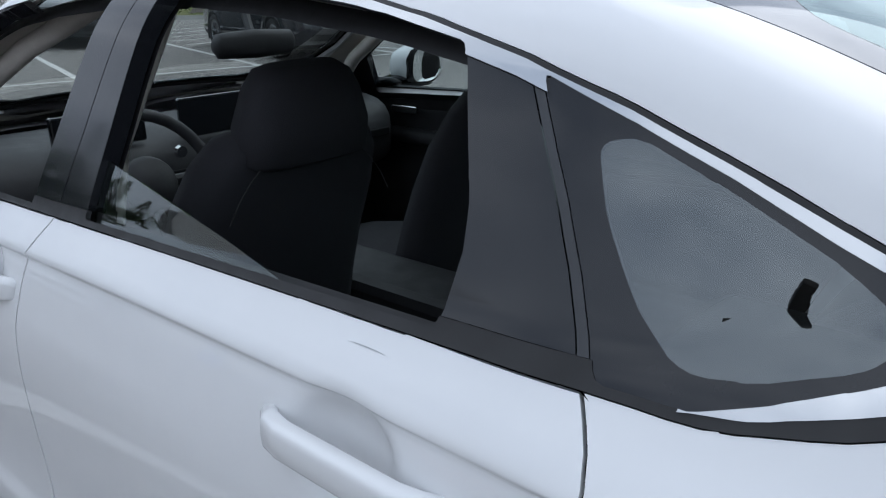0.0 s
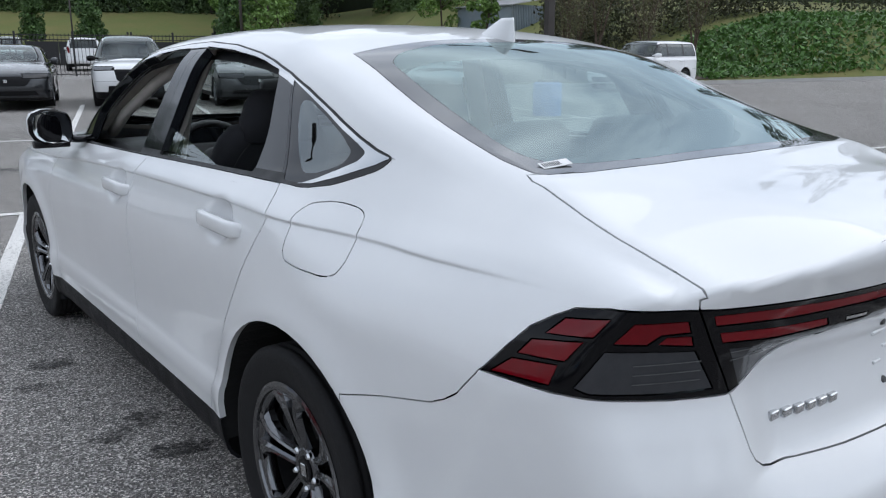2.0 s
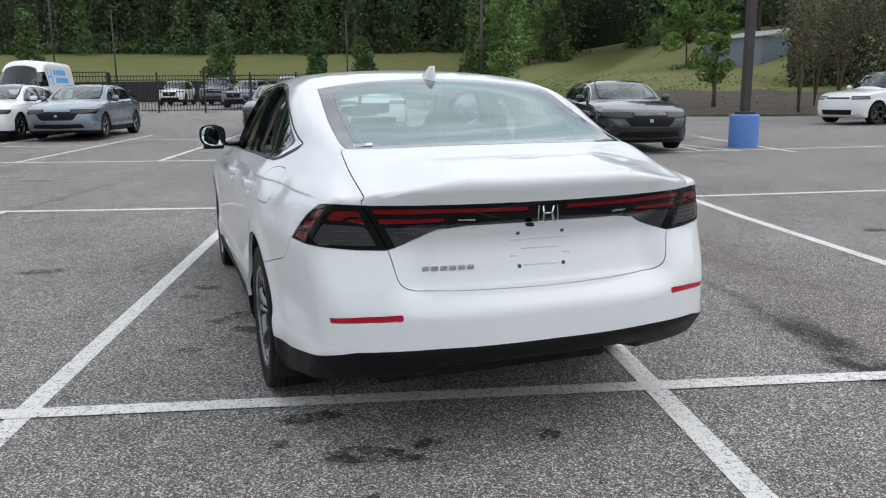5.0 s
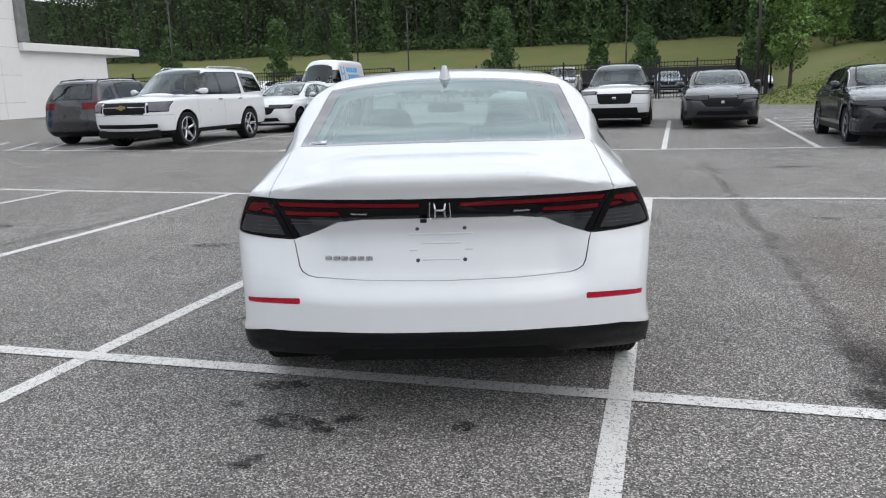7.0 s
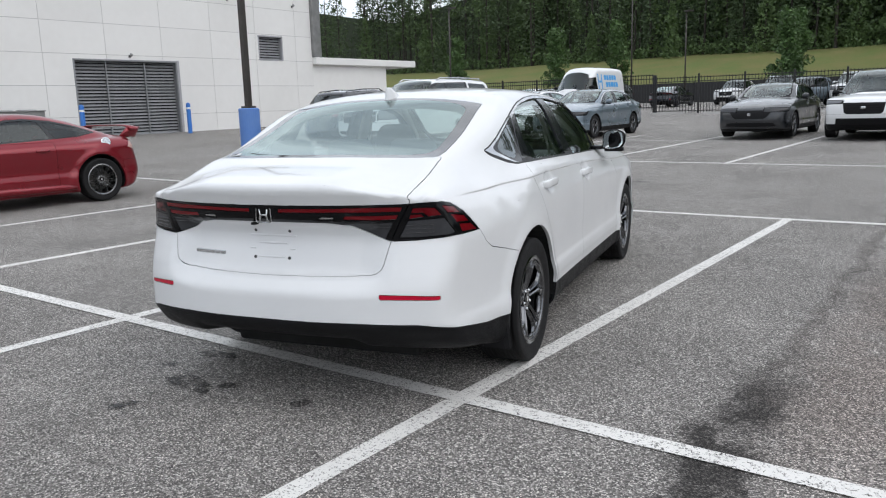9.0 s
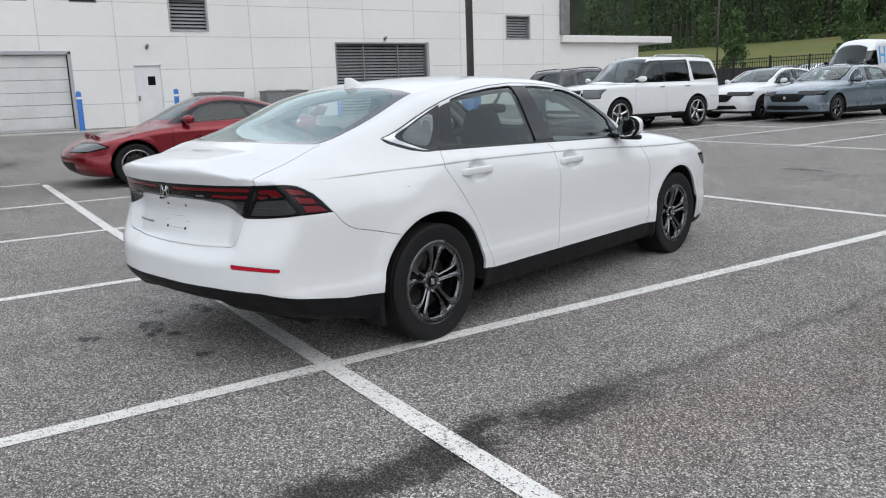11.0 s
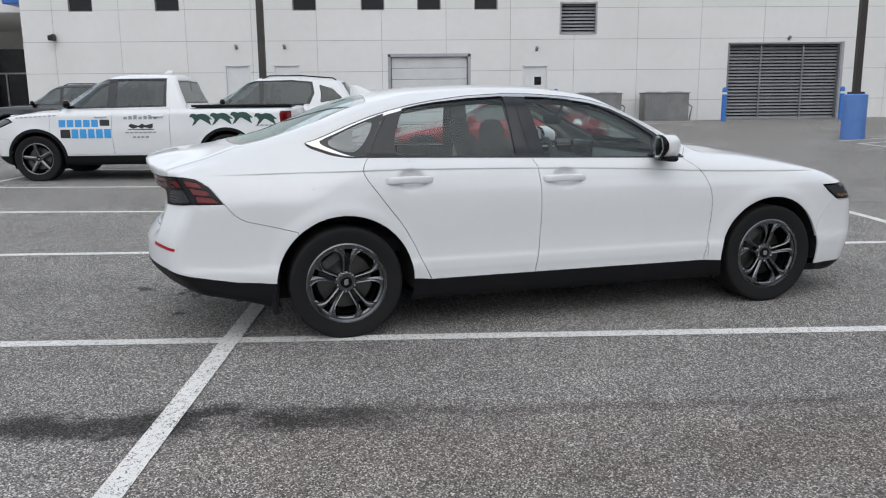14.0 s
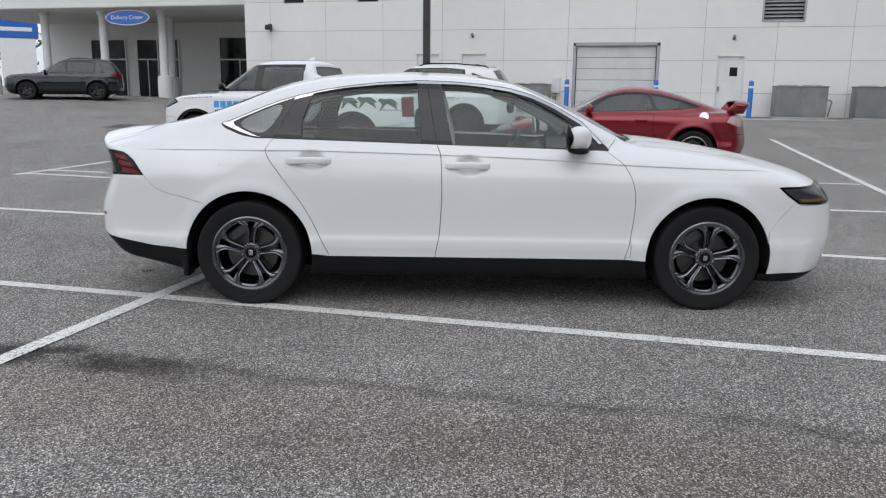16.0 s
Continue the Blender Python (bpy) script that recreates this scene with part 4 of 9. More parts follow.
for s in ("right", "left"):
    skin_part("fender", sk, "fender", PAINT_WHITE, hero, sides=s, flange=.02)
    for nm, dtag, ptag, gtag in (("rear_door", "rear_door", "pillar_rear_door", "r_glass"), ("front_door", "front_door", "pillar_front_door", "f_glass")):
        d = skin_part(nm, sk, dtag, PAINT_WHITE, hero, sides=s, flange=.03, gap=.0022)
        for pt in (ptag, ptag + "_end"):
            skin_part("window_frame", sk, pt, PILLAR_BLACK, d, "gloss black window pillar trim", sides=s, flange=.03, gap=.0012)
            skin_part("inner_frame", sk, pt, SEAL, d, sides=s, flange=0, gap=-.004, lift=-.035, flip=True)
        if s == "right":
            skin_part("window_glass", sk, (gtag, gtag + "_low"), CAR_GLASS, d, "tinted side window, closed", sides=s, flange=0, gap=0, lift=-.008)
        elif gtag == "r_glass":
            skin_part("window_glass", sk, "r_glass_low", CAR_GLASS_CLEAR, d, "half-lowered clear side window", sides=s, flange=.004, gap=0, lift=-.012)
        skin_part("door_card", sk, dtag, TRIM_DARK, d, "black inner door panel", sides=s, flange=0, gap=0, lift=-.055, flip=True)
    skin_part("window_seal", sk, "surround", SEAL, hero, "black rubber window surround", sides=s, flange=.008, gap=-.0004, lift=.0015)
    skin_part("window_trim", sk, "bright", CHROME, hero, "bright chrome window trim", sides=s, flange=.006, gap=.0, lift=.003)
    skin_part("quarter_pillar", sk, "pillar", PILLAR_BLACK, hero, sides=s, flange=.006, gap=0)
    skin_part("pane_seal", sk, "pane_seal", SEAL_GREY, hero, "grey rubber strip ahead of the quarter window", sides=s, flange=.004, gap=.001, lift=.001)
    skin_part("quarter_glass", sk, "c_glass", QUARTER_GLASS, hero, "dark quarter window", sides=s, flange=0, gap=0)
    skin_part("sill", sk, "sill", PLASTIC_BLACK, hero, "black sill panel", sides=s, flange=.01)
    tl = skin_part("tail_lamp", sk, "lamp", GLOSS_BLACK, hero, "black-framed tail lamp", sides=s, flange=.02, gap=.002)
    skin_part("red_lens", sk, "red_out", LENS_DEEP, tl, "deep red lens blocks", sides=s, flange=.004, gap=.0006, lift=-.0015)
    skin_part("smoked_lens", sk, "smoke_out", LENS_SMOKE, tl, "smoked lens", sides=s, flange=.004, gap=.0006, lift=-.0015)
    skin_part("reflector", sk, "reflector", REFLECTOR_RED, hero, "red bumper reflector", sides=s, flange=.006, gap=.001, lift=-.002)
    hl = skin_part("headlamp", sk, "headlamp", GLOSS_BLACK, hero, "slim black headlamp", sides=s, flange=.02)
    skin_part("headlamp_lens", sk, "head_lens", LENS_SMOKE, hl, sides=s, flange=.004, gap=.0008)
    skin_part("amber_strip", sk, "head_amber", LENS_AMBER, hl, "amber turn strip", sides=s, flange=.004, gap=.0008)
    if s == "left":
        skin_part("fuel_flap", sk, "fuel_flap", PAINT_WHITE, hero, "fuel filler flap", sides=s, flange=.012, gap=.0018)
for i, f in enumerate(sk.F):
    c = sk.P[f].mean(0)
    if sk.T[i] == "body" and c[2] > 1.02 and -.62 < c[1] < 2.3:
        sk.T[i] = "cabin"
skin_part("headliner", sk, ("cabin", "rear_frit", "screen_frit"), TRIM_LIGHT, hero, "warm grey cabin lining", flange=0, gap=0, lift=-.05, flip=True)
inner = skin_part("pillar_lining", sk, ("bright", "surround"), SEAL, hero, "black inner window seal", flange=0, gap=-.01, lift=-.045, flip=True)


def hero_x(y, z):
    """The half width of the sedan's flank at a place."""
    lo, hi = 0.3, 1.2
    for _ in range(30):
        mid = (lo + hi) / 2
        if hero_field(np.array([[mid, y, z]]))[0] > 0:
            hi = mid
        else:
            lo = mid
    return lo


def hero_y(x, z, sign=-1):
    """Where the sedan's tail (or nose) stands at a place."""
    lo, hi = 0.9, 0.9 + sign * 3.5
    for _ in range(36):
        mid = (lo + hi) / 2
        if hero_field(np.array([[x, mid, z]]))[0] > 0:
            hi = mid
        else:
            lo = mid
    return lo


def hero_z(x, y):
    lo, hi = 0.7, 1.6
    for _ in range(30):
        mid = (lo + hi) / 2
        if hero_field(np.array([[x, y, mid]]))[0] > 0:
            hi = mid
        else:
            lo = mid
    return lo


def loft_bm(rings, caps=True, bm=None):
    """A closed skin over rings of points."""
    bm = bm or bmesh.new()
    vs = [[bm.verts.new(p) for p in r] for r in rings]
    n = len(vs[0])
    for a, b in zip(vs, vs[1:]):
        for k in range(n):
            bm.faces.new((a[k], a[(k + 1) % n], b[(k + 1) % n], b[k]))
    if caps:
        bm.faces.new(vs[0])
        bm.faces.new(vs[-1][::-1])
    bmesh.ops.recalc_face_normals(bm, faces=bm.faces[:])
    return bm


def oval(c, u, w, a, b, n=16, power=2.6):
    """Points of a rounded box outline round c, spanned by the directions u and w."""
    c, u, w = Vector(c), Vector(u), Vector(w)
    out = []
    for k in range(n):
        t = k * math.tau / n
        co, si = math.cos(t), math.sin(t)
        out.append(c + u * (a * math.copysign(abs(co) ** (2 / power), co)) + w * (b * math.copysign(abs(si) ** (2 / power), si)))
    return out


# wheels and their wells
hero_wheel = None
for wx, wy in ((1, 0), (1, WB), (-1, 0), (-1, WB)):
    wm = pose(wx * .80, wy, .325, -4 if wx > 0 else 8, 0, 0 if wx > 0 else 180)
    w = wheel(hero, wm, .325, .222, .222, (5, -1), RIM_DARK, "dark grey five-arm alloy wheel", hero_wheel)
    hero_wheel = hero_wheel or w
    well = bmesh.new()
    rad = .40 if wy == 0 else .393
    arc = [(wy + rad * math.cos(a), .325 + rad * math.sin(a)) for a in np.linspace(-.16, math.pi + .16, 26).tolist()]
    xo = [hero_x(min(max(y, wy - .4), wy + .4), max(z, .27)) - .012 for y, z in arc]
    a = [well.verts.new((wx * xx, y, z)) for xx, (y, z) in zip(xo, arc)]
    b = [well.verts.new((wx * .50, y, z)) for y, z in arc]
    for i in range(25):
        well.faces.new((a[i], a[i + 1], b[i + 1], b[i]))
    well.faces.new(b)
    part("wheel_well", well, WELL, hero, "black wheel arch liner")
    if wy == 0:
        flap = loft_bm([oval((wx * (.83 + .01 * f), -.408 + .004 * f, .50 - .32 * f), (1, 0, 0), (0, 1, 0), .075 - .03 * (1 - f), .016 + .022 * math.sin(math.pi * min(1, f * 1.2 + .1) * .9), 12) for f in (0, .15, .35, .6, .85, 1)])
        part("mud_flap", flap, PLASTIC_BLACK, hero, "black mud flap")
    else:
        part("mud_flap", loft_bm([oval((wx * .87, WB - .40 - .02 * f, .30 - .11 * f), (1, 0, 0), (0, 1, 0), .05, .006, 8) for f in (0, .5, 1)]), PLASTIC_BLACK, hero, "black mud flap")
        part("air_deflector", loft_bm([oval((wx * .76, WB + .385 + .01 * f, .25 - .06 * f), (1, 0, 0), (0, 1, 0), .08, .006, 8) for f in (0, .5, 1)]), PLASTIC_BLACK, hero)
part("floor_pan", box_bm(-.52, .52, -.62, 3.25, .165, .31, .02), WELL, hero)
part("middle_pan", box_bm(-.76, .76, .46, 2.38, .160, .30, .02), WELL, hero)

# door handles
for s in (1, -1):
    for y0, y1, zc in ((.238, .518, .906), (1.206, 1.482, .886)):
        rings = []
        for i in range(11):
            f = i / 10
            y = y0 + (y1 - y0) * f
            e = min(f, 1 - f)
            out = hero_x(y0, zc) * (1 - f) + hero_x(y1, zc) * f + .002 + .024 * min(1, e / .14) ** .7 + .004 * math.sin(f * math.pi)
            h = .0215 if 0 < i < 10 else .016
            rings.append(oval((s * (out - .010), y, zc - .004 + .004 * math.sin(f * math.pi)), (1, 0, 0), (0, 0, 1), .014, h, 16, 3.4))
        part("door_handle", loft_bm(rings), PAINT_WHITE, hero, "white pull handle", smooth=True)

# door mirrors
for s in (1, -1):
    rings = []
    for f, xx, a, b, yy, zz in ((0, .885, .045, .040, 2.015, 1.043), (.15, .90, .062, .060, 2.012, 1.052), (.4, .95, .072, .074, 2.006, 1.058), (.7, 1.0, .070, .070, 1.996, 1.062), (.9, 1.038, .052, .052, 1.984, 1.064), (1, 1.052, .022, .028, 1.975, 1.066)):
        rings.append(oval((s * xx, yy, zz), (0, 1, 0), (0, 0, 1), a, b, 22, 2.4))
    mir = part("door_mirror", loft_bm(rings), PAINT_WHITE, hero, "white door mirror", smooth=True)
    part("mirror_base", loft_bm([oval((s * x, 2.03, z), (0, 1, 0), (0, 0, 1), a, .016, 10) for x, z, a in ((.80, 1.0, .075), (.86, .998, .06), (.93, 1.01, .05))]), GLOSS_BLACK, mir, "black mirror foot", smooth=True)
    rim = [oval((s * xx, yy, zz), (0, 1, 0), (0, 0, 1), .012, b, 22, 2.4) for xx, b, yy, zz in ((.886, .046, 1.962, 1.043), (.90, .063, 1.955, 1.052), (.95, .076, 1.940, 1.058), (1.0, .072, 1.932, 1.062), (1.040, .054, 1.934, 1.064), (1.054, .028, 1.942, 1.066))]
    part("mirror_housing", loft_bm(rim), GLOSS_BLACK, mir, "black mirror surround", smooth=True)
    gl = bmesh.new()
    pts = [(.895, 1.008), (.902, 1.098), (.95, 1.123), (1.005, 1.121), (1.036, 1.098), (1.040, 1.045), (1.015, 1.008), (.95, .994)]
    gl.faces.new([gl.verts.new((s * x, 1.9395 - .19 * (x - .9) + .12 * max(x - .98, 0), z)) for x, z in bent(pts, True, 3)])
    part("mirror_glass", gl, MIRROR_GLASS, mir, "silver mirror glass")
    part("underside_cover", loft_bm([oval((s * x, 2.0, .986), (0, 1, 0), (0, 0, 1), a, .016, 14) for x, a in ((.90, .05), (.95, .062), (1.0, .056), (1.03, .035))]), PLASTIC_BLACK, mir, smooth=True)

# roof aerial
fin_z = hero_z(0, .27)
rings = []
for f in np.linspace(0, 1, 9).tolist():
    y0, y1 = .40 - .15 * f ** 1.3, .192 + .006 * f
    rings.append(oval((0, (y0 + y1) / 2, fin_z - .03 + .085 * f - .03 * (1 - f) * 0), (1, 0, 0), (0, 1, -.0), .036 * (1 - f * .8) ** .8 + .002, (y0 - y1) / 2, 18, 2.0))
part("roof_aerial", loft_bm(rings), PAINT_WHITE, hero, "white shark-fin aerial", smooth=True)

# fine ribs in the smoked lamp fields
for sg in (1, -1):
    for z in (.822, .838, .854):
        line = [(sg * x, hero_y(x, z) - .0012, z) for x in (.628, .66, .69, .715, .735)]
        part("lamp_rib", tube_bm(line, .0009, 5), CALIPER, hero, "fine grey rib in the tail lamp")
    for z, x0 in ((.848, .49), (.862, .455)):
        part("lamp_rib", tube_bm([(sg * x, hero_y(x, z) - .0012, z) for x in (x0, (x0 + .575) / 2, .575)], .0008, 5), CALIPER, lid, "fine grey rib in the tail lamp")

# badge and wording on the lid, in plain shapes
by = hero_y(0, .90) - .001
ring_b = rounded([(-.040, .866), (.040, .866), (.036, .932), (-.036, .932)], .014, 5)
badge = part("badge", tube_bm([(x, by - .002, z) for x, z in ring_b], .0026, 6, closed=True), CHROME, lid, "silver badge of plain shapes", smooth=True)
for pts in ([(-.020, .926), (-.016, .898), (-.021, .872)], [(.020, .926), (.016, .898), (.021, .872)], [(-.016, .899), (.016, .899)]):
    part("badge_bar", tube_bm([(x, by - .002, z) for x, z in pts], .0045, 6), CHROME, badge, smooth=True)
for i in range(6):
    x = -.448 + i * .032
    yy = min(hero_y(x, .703), hero_y(x + .026, .703), hero_y(x, .722), hero_y(x + .026, .722))
    part("lettering_bar", box_bm(x, x + .026, yy - .002, yy + .010, .704, .721, .002, 1), LETTER_SILVER, lid, "silver lettering bar")
for sx in (-.089, .089):
    for sz in (.822, .703):
        yy = hero_y(sx, sz)
        part("plate_screw", lathe_bm([(0, .004), (.006, .004), (.008, 0), (.008, -.004)], 10), CALIPER, lid, "steel plate screw", m=pose(sx, yy, sz, 90, 0, 0))
for x0, x1, z in ((-.12, .12, .80), (-.075, .075, .766), (-.12, -.09, .742), (.09, .12, .742), (-.07, .07, .706)):
    yy = hero_y(0, z)
    part("stamped_rib", box_bm(x0, x1, yy - .003, yy + .006, z - .004, z + .004, .002, 1), PAINT_WHITE, lid)
part("lid_camera", box_bm(-.075, -.05, hero_y(0, .856) - .03, hero_y(0, .856), .852, .864, .004), PLASTIC_BLACK, lid, "small black reversing camera")
st_z = hero_z(-.545, -.50)
stick = part("window_sticker", box_bm(-.036, .036, -.012, .012, 0, .0015), PAPER, rw, "white bar-coded paper sticker", m=pose(-.535, -.512, hero_z(-.535, -.512) + .003, 20, -5, -8))
for i in range(9):
    part("print_bar", box_bm(-.031 + i * .005, -.029 + i * .005, -.008, .008, .0015, .0022), PRINT_BLACK, stick)

# ---- cabin ----
def seat(x, y, label):
    st = part("seat_cushion", loft_bm([oval((x, y + .50 - .52 * f, .47 + .05 * math.sin(f * 3) - .03 * f), (1, 0, 0), (0, .15, 1), .25, .08, 18, 3.2) for f in (0, .05, .3, .6, .9, 1)]), FABRIC, hero, label, smooth=True)
    rings = []
    for f in (0, .04, .15, .35, .55, .75, .9, .97, 1):
        wdt = .262 - .02 * f - .07 * max(0, f - .85) / .15
        rings.append(oval((x, y - .02 - .22 * f + .03 * math.sin(f * math.pi), .50 + .60 * f), (1, 0, 0), (0, 1, .35), wdt if 0 < f < 1 else wdt * .8, (.085 - .03 * f) * (1 if 0 < f < 1 else .5), 18, 3.0))
    part("backrest", loft_bm(rings), FABRIC, st, smooth=True)
    rings = [oval((x, y - .255 - .015 * f, 1.035 + .188 * f), (1, 0, 0), (0, 1, .2), w, t, 20, 3.2) for f, w, t in ((0, .125, .03), (.08, .150, .052), (.4, .152, .060), (.75, .128, .056), (.93, .106, .045), (1, .082, .02))]
    part("headrest", loft_bm(rings), FABRIC, st, "black cloth headrest", smooth=True)
    for dx in (-.05, .05):
        part("headrest_post", tube_bm([(x + dx, y - .24, 1.02), (x + dx, y - .25, 1.09)], .006, 8), CHROME, st)
    seam = [(x + .235 * math.cos(a), y - .205 - .11 * math.sin(a) * 0 - .02, .80 + .285 * math.sin(a)) for a in np.linspace(.5, 2.6, 14).tolist()]
    part("stitching", tube_bm([(p[0], p[1] - .045 - .06 * (p[2] - .8), p[2]) for p in seam], .0012, 4), STITCH, st)


seat(-.37, 1.32, "black cloth driver seat")
seat(.37, 1.32, "black cloth passenger seat")
bench = part("rear_bench", loft_bm([oval((0, .52 - .52 * f, .50), (1, 0, 0), (0, .1, 1), .64, .09, 24, 4) for f in (0, .04, .5, .96, 1)]), FABRIC, hero, "black cloth rear bench", smooth=True)
part("bench_back", loft_bm([oval((0, .05 - .28 * f, .55 + .50 * f), (1, 0, 0), (0, 1, .4), .62 - .02 * f, .075 - .02 * f, 24, 4) for f in (0, .04, .5, .94, 1)]), FABRIC, bench, smooth=True)
for x in (-.36, 0, .36):
    part("rear_headrest", loft_bm([oval((x, -.24 - .02 * f, 1.06 + .12 * f), (1, 0, 0), (0, 1, .3), w, t, 14, 3) for f, w, t in ((0, .12, .04), (.5, .13, .05), (.9, .12, .035), (1, .10, .015))]), FABRIC, bench, smooth=True)
part("parcel_shelf", box_bm(-.58, .58, -.62, -.22, 1.0, 1.022, .006), TRIM_DARK, hero, "dark parcel shelf")
dash = part("dashboard", loft_bm([oval((x, 2.13, .84), (0, 1, 0), (0, 0, 1), .25, .135, 20, 3.2) for x in (-.70, -.66, -.3, 0, .3, .66, .70)]), TRIM_DARK, hero, "dark moulded dashboard", smooth=True)
part("dash_trim", box_bm(-.60, .68, 1.868, 1.882, .835, .862, .003), PLASTIC_BLACK, dash)
part("centre_screen", box_bm(-.145, .135, 1.888, 1.908, .945, 1.060, .006), SCREEN, dash, "dark centre display")
part("instrument_screen", box_bm(-.50, -.24, 1.91, 1.93, .955, 1.05, .006), SCREEN, dash)
for x in (-.16, .16):
    part("knob", lathe_bm([(0, .012), (.016, .012), (.019, 0)], 18), CHROME, dash, "silver-ringed knob", m=pose(x * 1.05, 1.872, .915, 90, 0, 0))
part("centre_console", box_bm(-.11, .11, .85, 1.88, .42, .66, .03), TRIM_DARK, hero, "dark centre console")
wheel_c = Vector((-.37, 1.69, .885))
tilt = Matrix.Translation(wheel_c) @ Euler((radians(68), 0, 0)).to_matrix().to_4x4()
sw = part("steering_wheel", tube_bm([tilt @ Vector((.185 * math.cos(a), .185 * math.sin(a), 0)) for a in np.linspace(0, math.tau, 33)[:-1].tolist()], .016, 10, closed=True), TRIM_DARK, hero, "black steering wheel", smooth=True)
part("wheel_boss", lathe_bm([(0, .03), (.06, .03), (.075, .005), (.06, -.03)], 20), TRIM_DARK, sw, m=tilt, smooth=True)
for a in (0, math.pi, -math.pi / 2):
    part("wheel_spoke", tube_bm([tilt @ Vector((.05 * math.cos(a), .05 * math.sin(a), 0)), tilt @ Vector((.18 * math.cos(a), .18 * math.sin(a), 0))], .014, 8), TRIM_DARK, sw)
im = part("cabin_mirror", loft_bm([oval((x - .03, 1.66, 1.212), (0, 1, 0), (0, 0, 1), .018, h, 14, 3) for x, h in ((-.125, .015), (-.115, .032), (0, .038), (.115, .032), (.125, .015))]), TRIM_DARK, hero, "dark rear-view mirror", smooth=True)
part("mirror_stalk", tube_bm([(-.03, 1.67, 1.225), (-.01, 1.72, 1.29), (0, 1.74, 1.345)], .012, 8), TRIM_DARK, im)
for s in (1, -1):
    for y0, y1 in ((.25, 1.1), (1.25, 2.2)):
        xx = hero_x((y0 + y1) / 2, .78) - .075
        part("armrest", loft_bm([oval((s * xx, y, .80), (1, 0, 0), (0, 0, 1), .035, .03, 12) for y in (y0, y0 + .04, y1 - .04, y1)]), TRIM_DARK, hero, smooth=True)
        part("inner_handle", box_bm(s * (xx - .03) - .008, s * (xx - .03) + .008, y1 - .35, y1 - .22, .89, .92, .005), CHROME, hero, "chrome inner door handle")
    part("seat_belt", tube_bm([(s * .63, 1.20, 1.25), (s * .70, 1.22, .9), (s * .72, 1.22, .5)], .010, 4), TRIM_LIGHT, hero, "grey seat belt")
    part("b_pillar_lining", loft_bm([oval((s * x, y, z), (1, 0, 0), (0, 1, 0), .018, w, 12, 3) for x, y, z, w in ((.595, 1.12, 1.365, .055), (.665, 1.16, 1.2, .06), (.755, 1.2, 1.0, .07), (.78, 1.2, .5, .09))]), TRIM_LIGHT, hero, "warm grey pillar lining", smooth=True)
    part("a_pillar_lining", tube_bm([(s * .52, 1.50, 1.335), (s * .585, 1.75, 1.235), (s * .645, 2.0, 1.105), (s * .68, 2.12, 1.01)], .024, 8), TRIM_LIGHT, hero, "warm grey pillar lining", smooth=True)

# ---- the lot ----
def terrain(x, y):
    """The lot is a shallow bowl round the sedan and rises a little more towards the building."""
    r = np.hypot(x, y - 0.5)
    return 0.0155 * np.clip(r - 6 + 0.8 * np.exp(-((r - 6) / 2.0) ** 2), 0, 54) * (r > 4) + 0.013 * np.clip(-18 - x, 0, 12) + 0.4 * np.exp(-((x + 25.5) ** 2 + (y + 24) ** 2) / 40)


def tz(x, y):
    return float(terrain(np.array([x], float), np.array([y], float))[0])


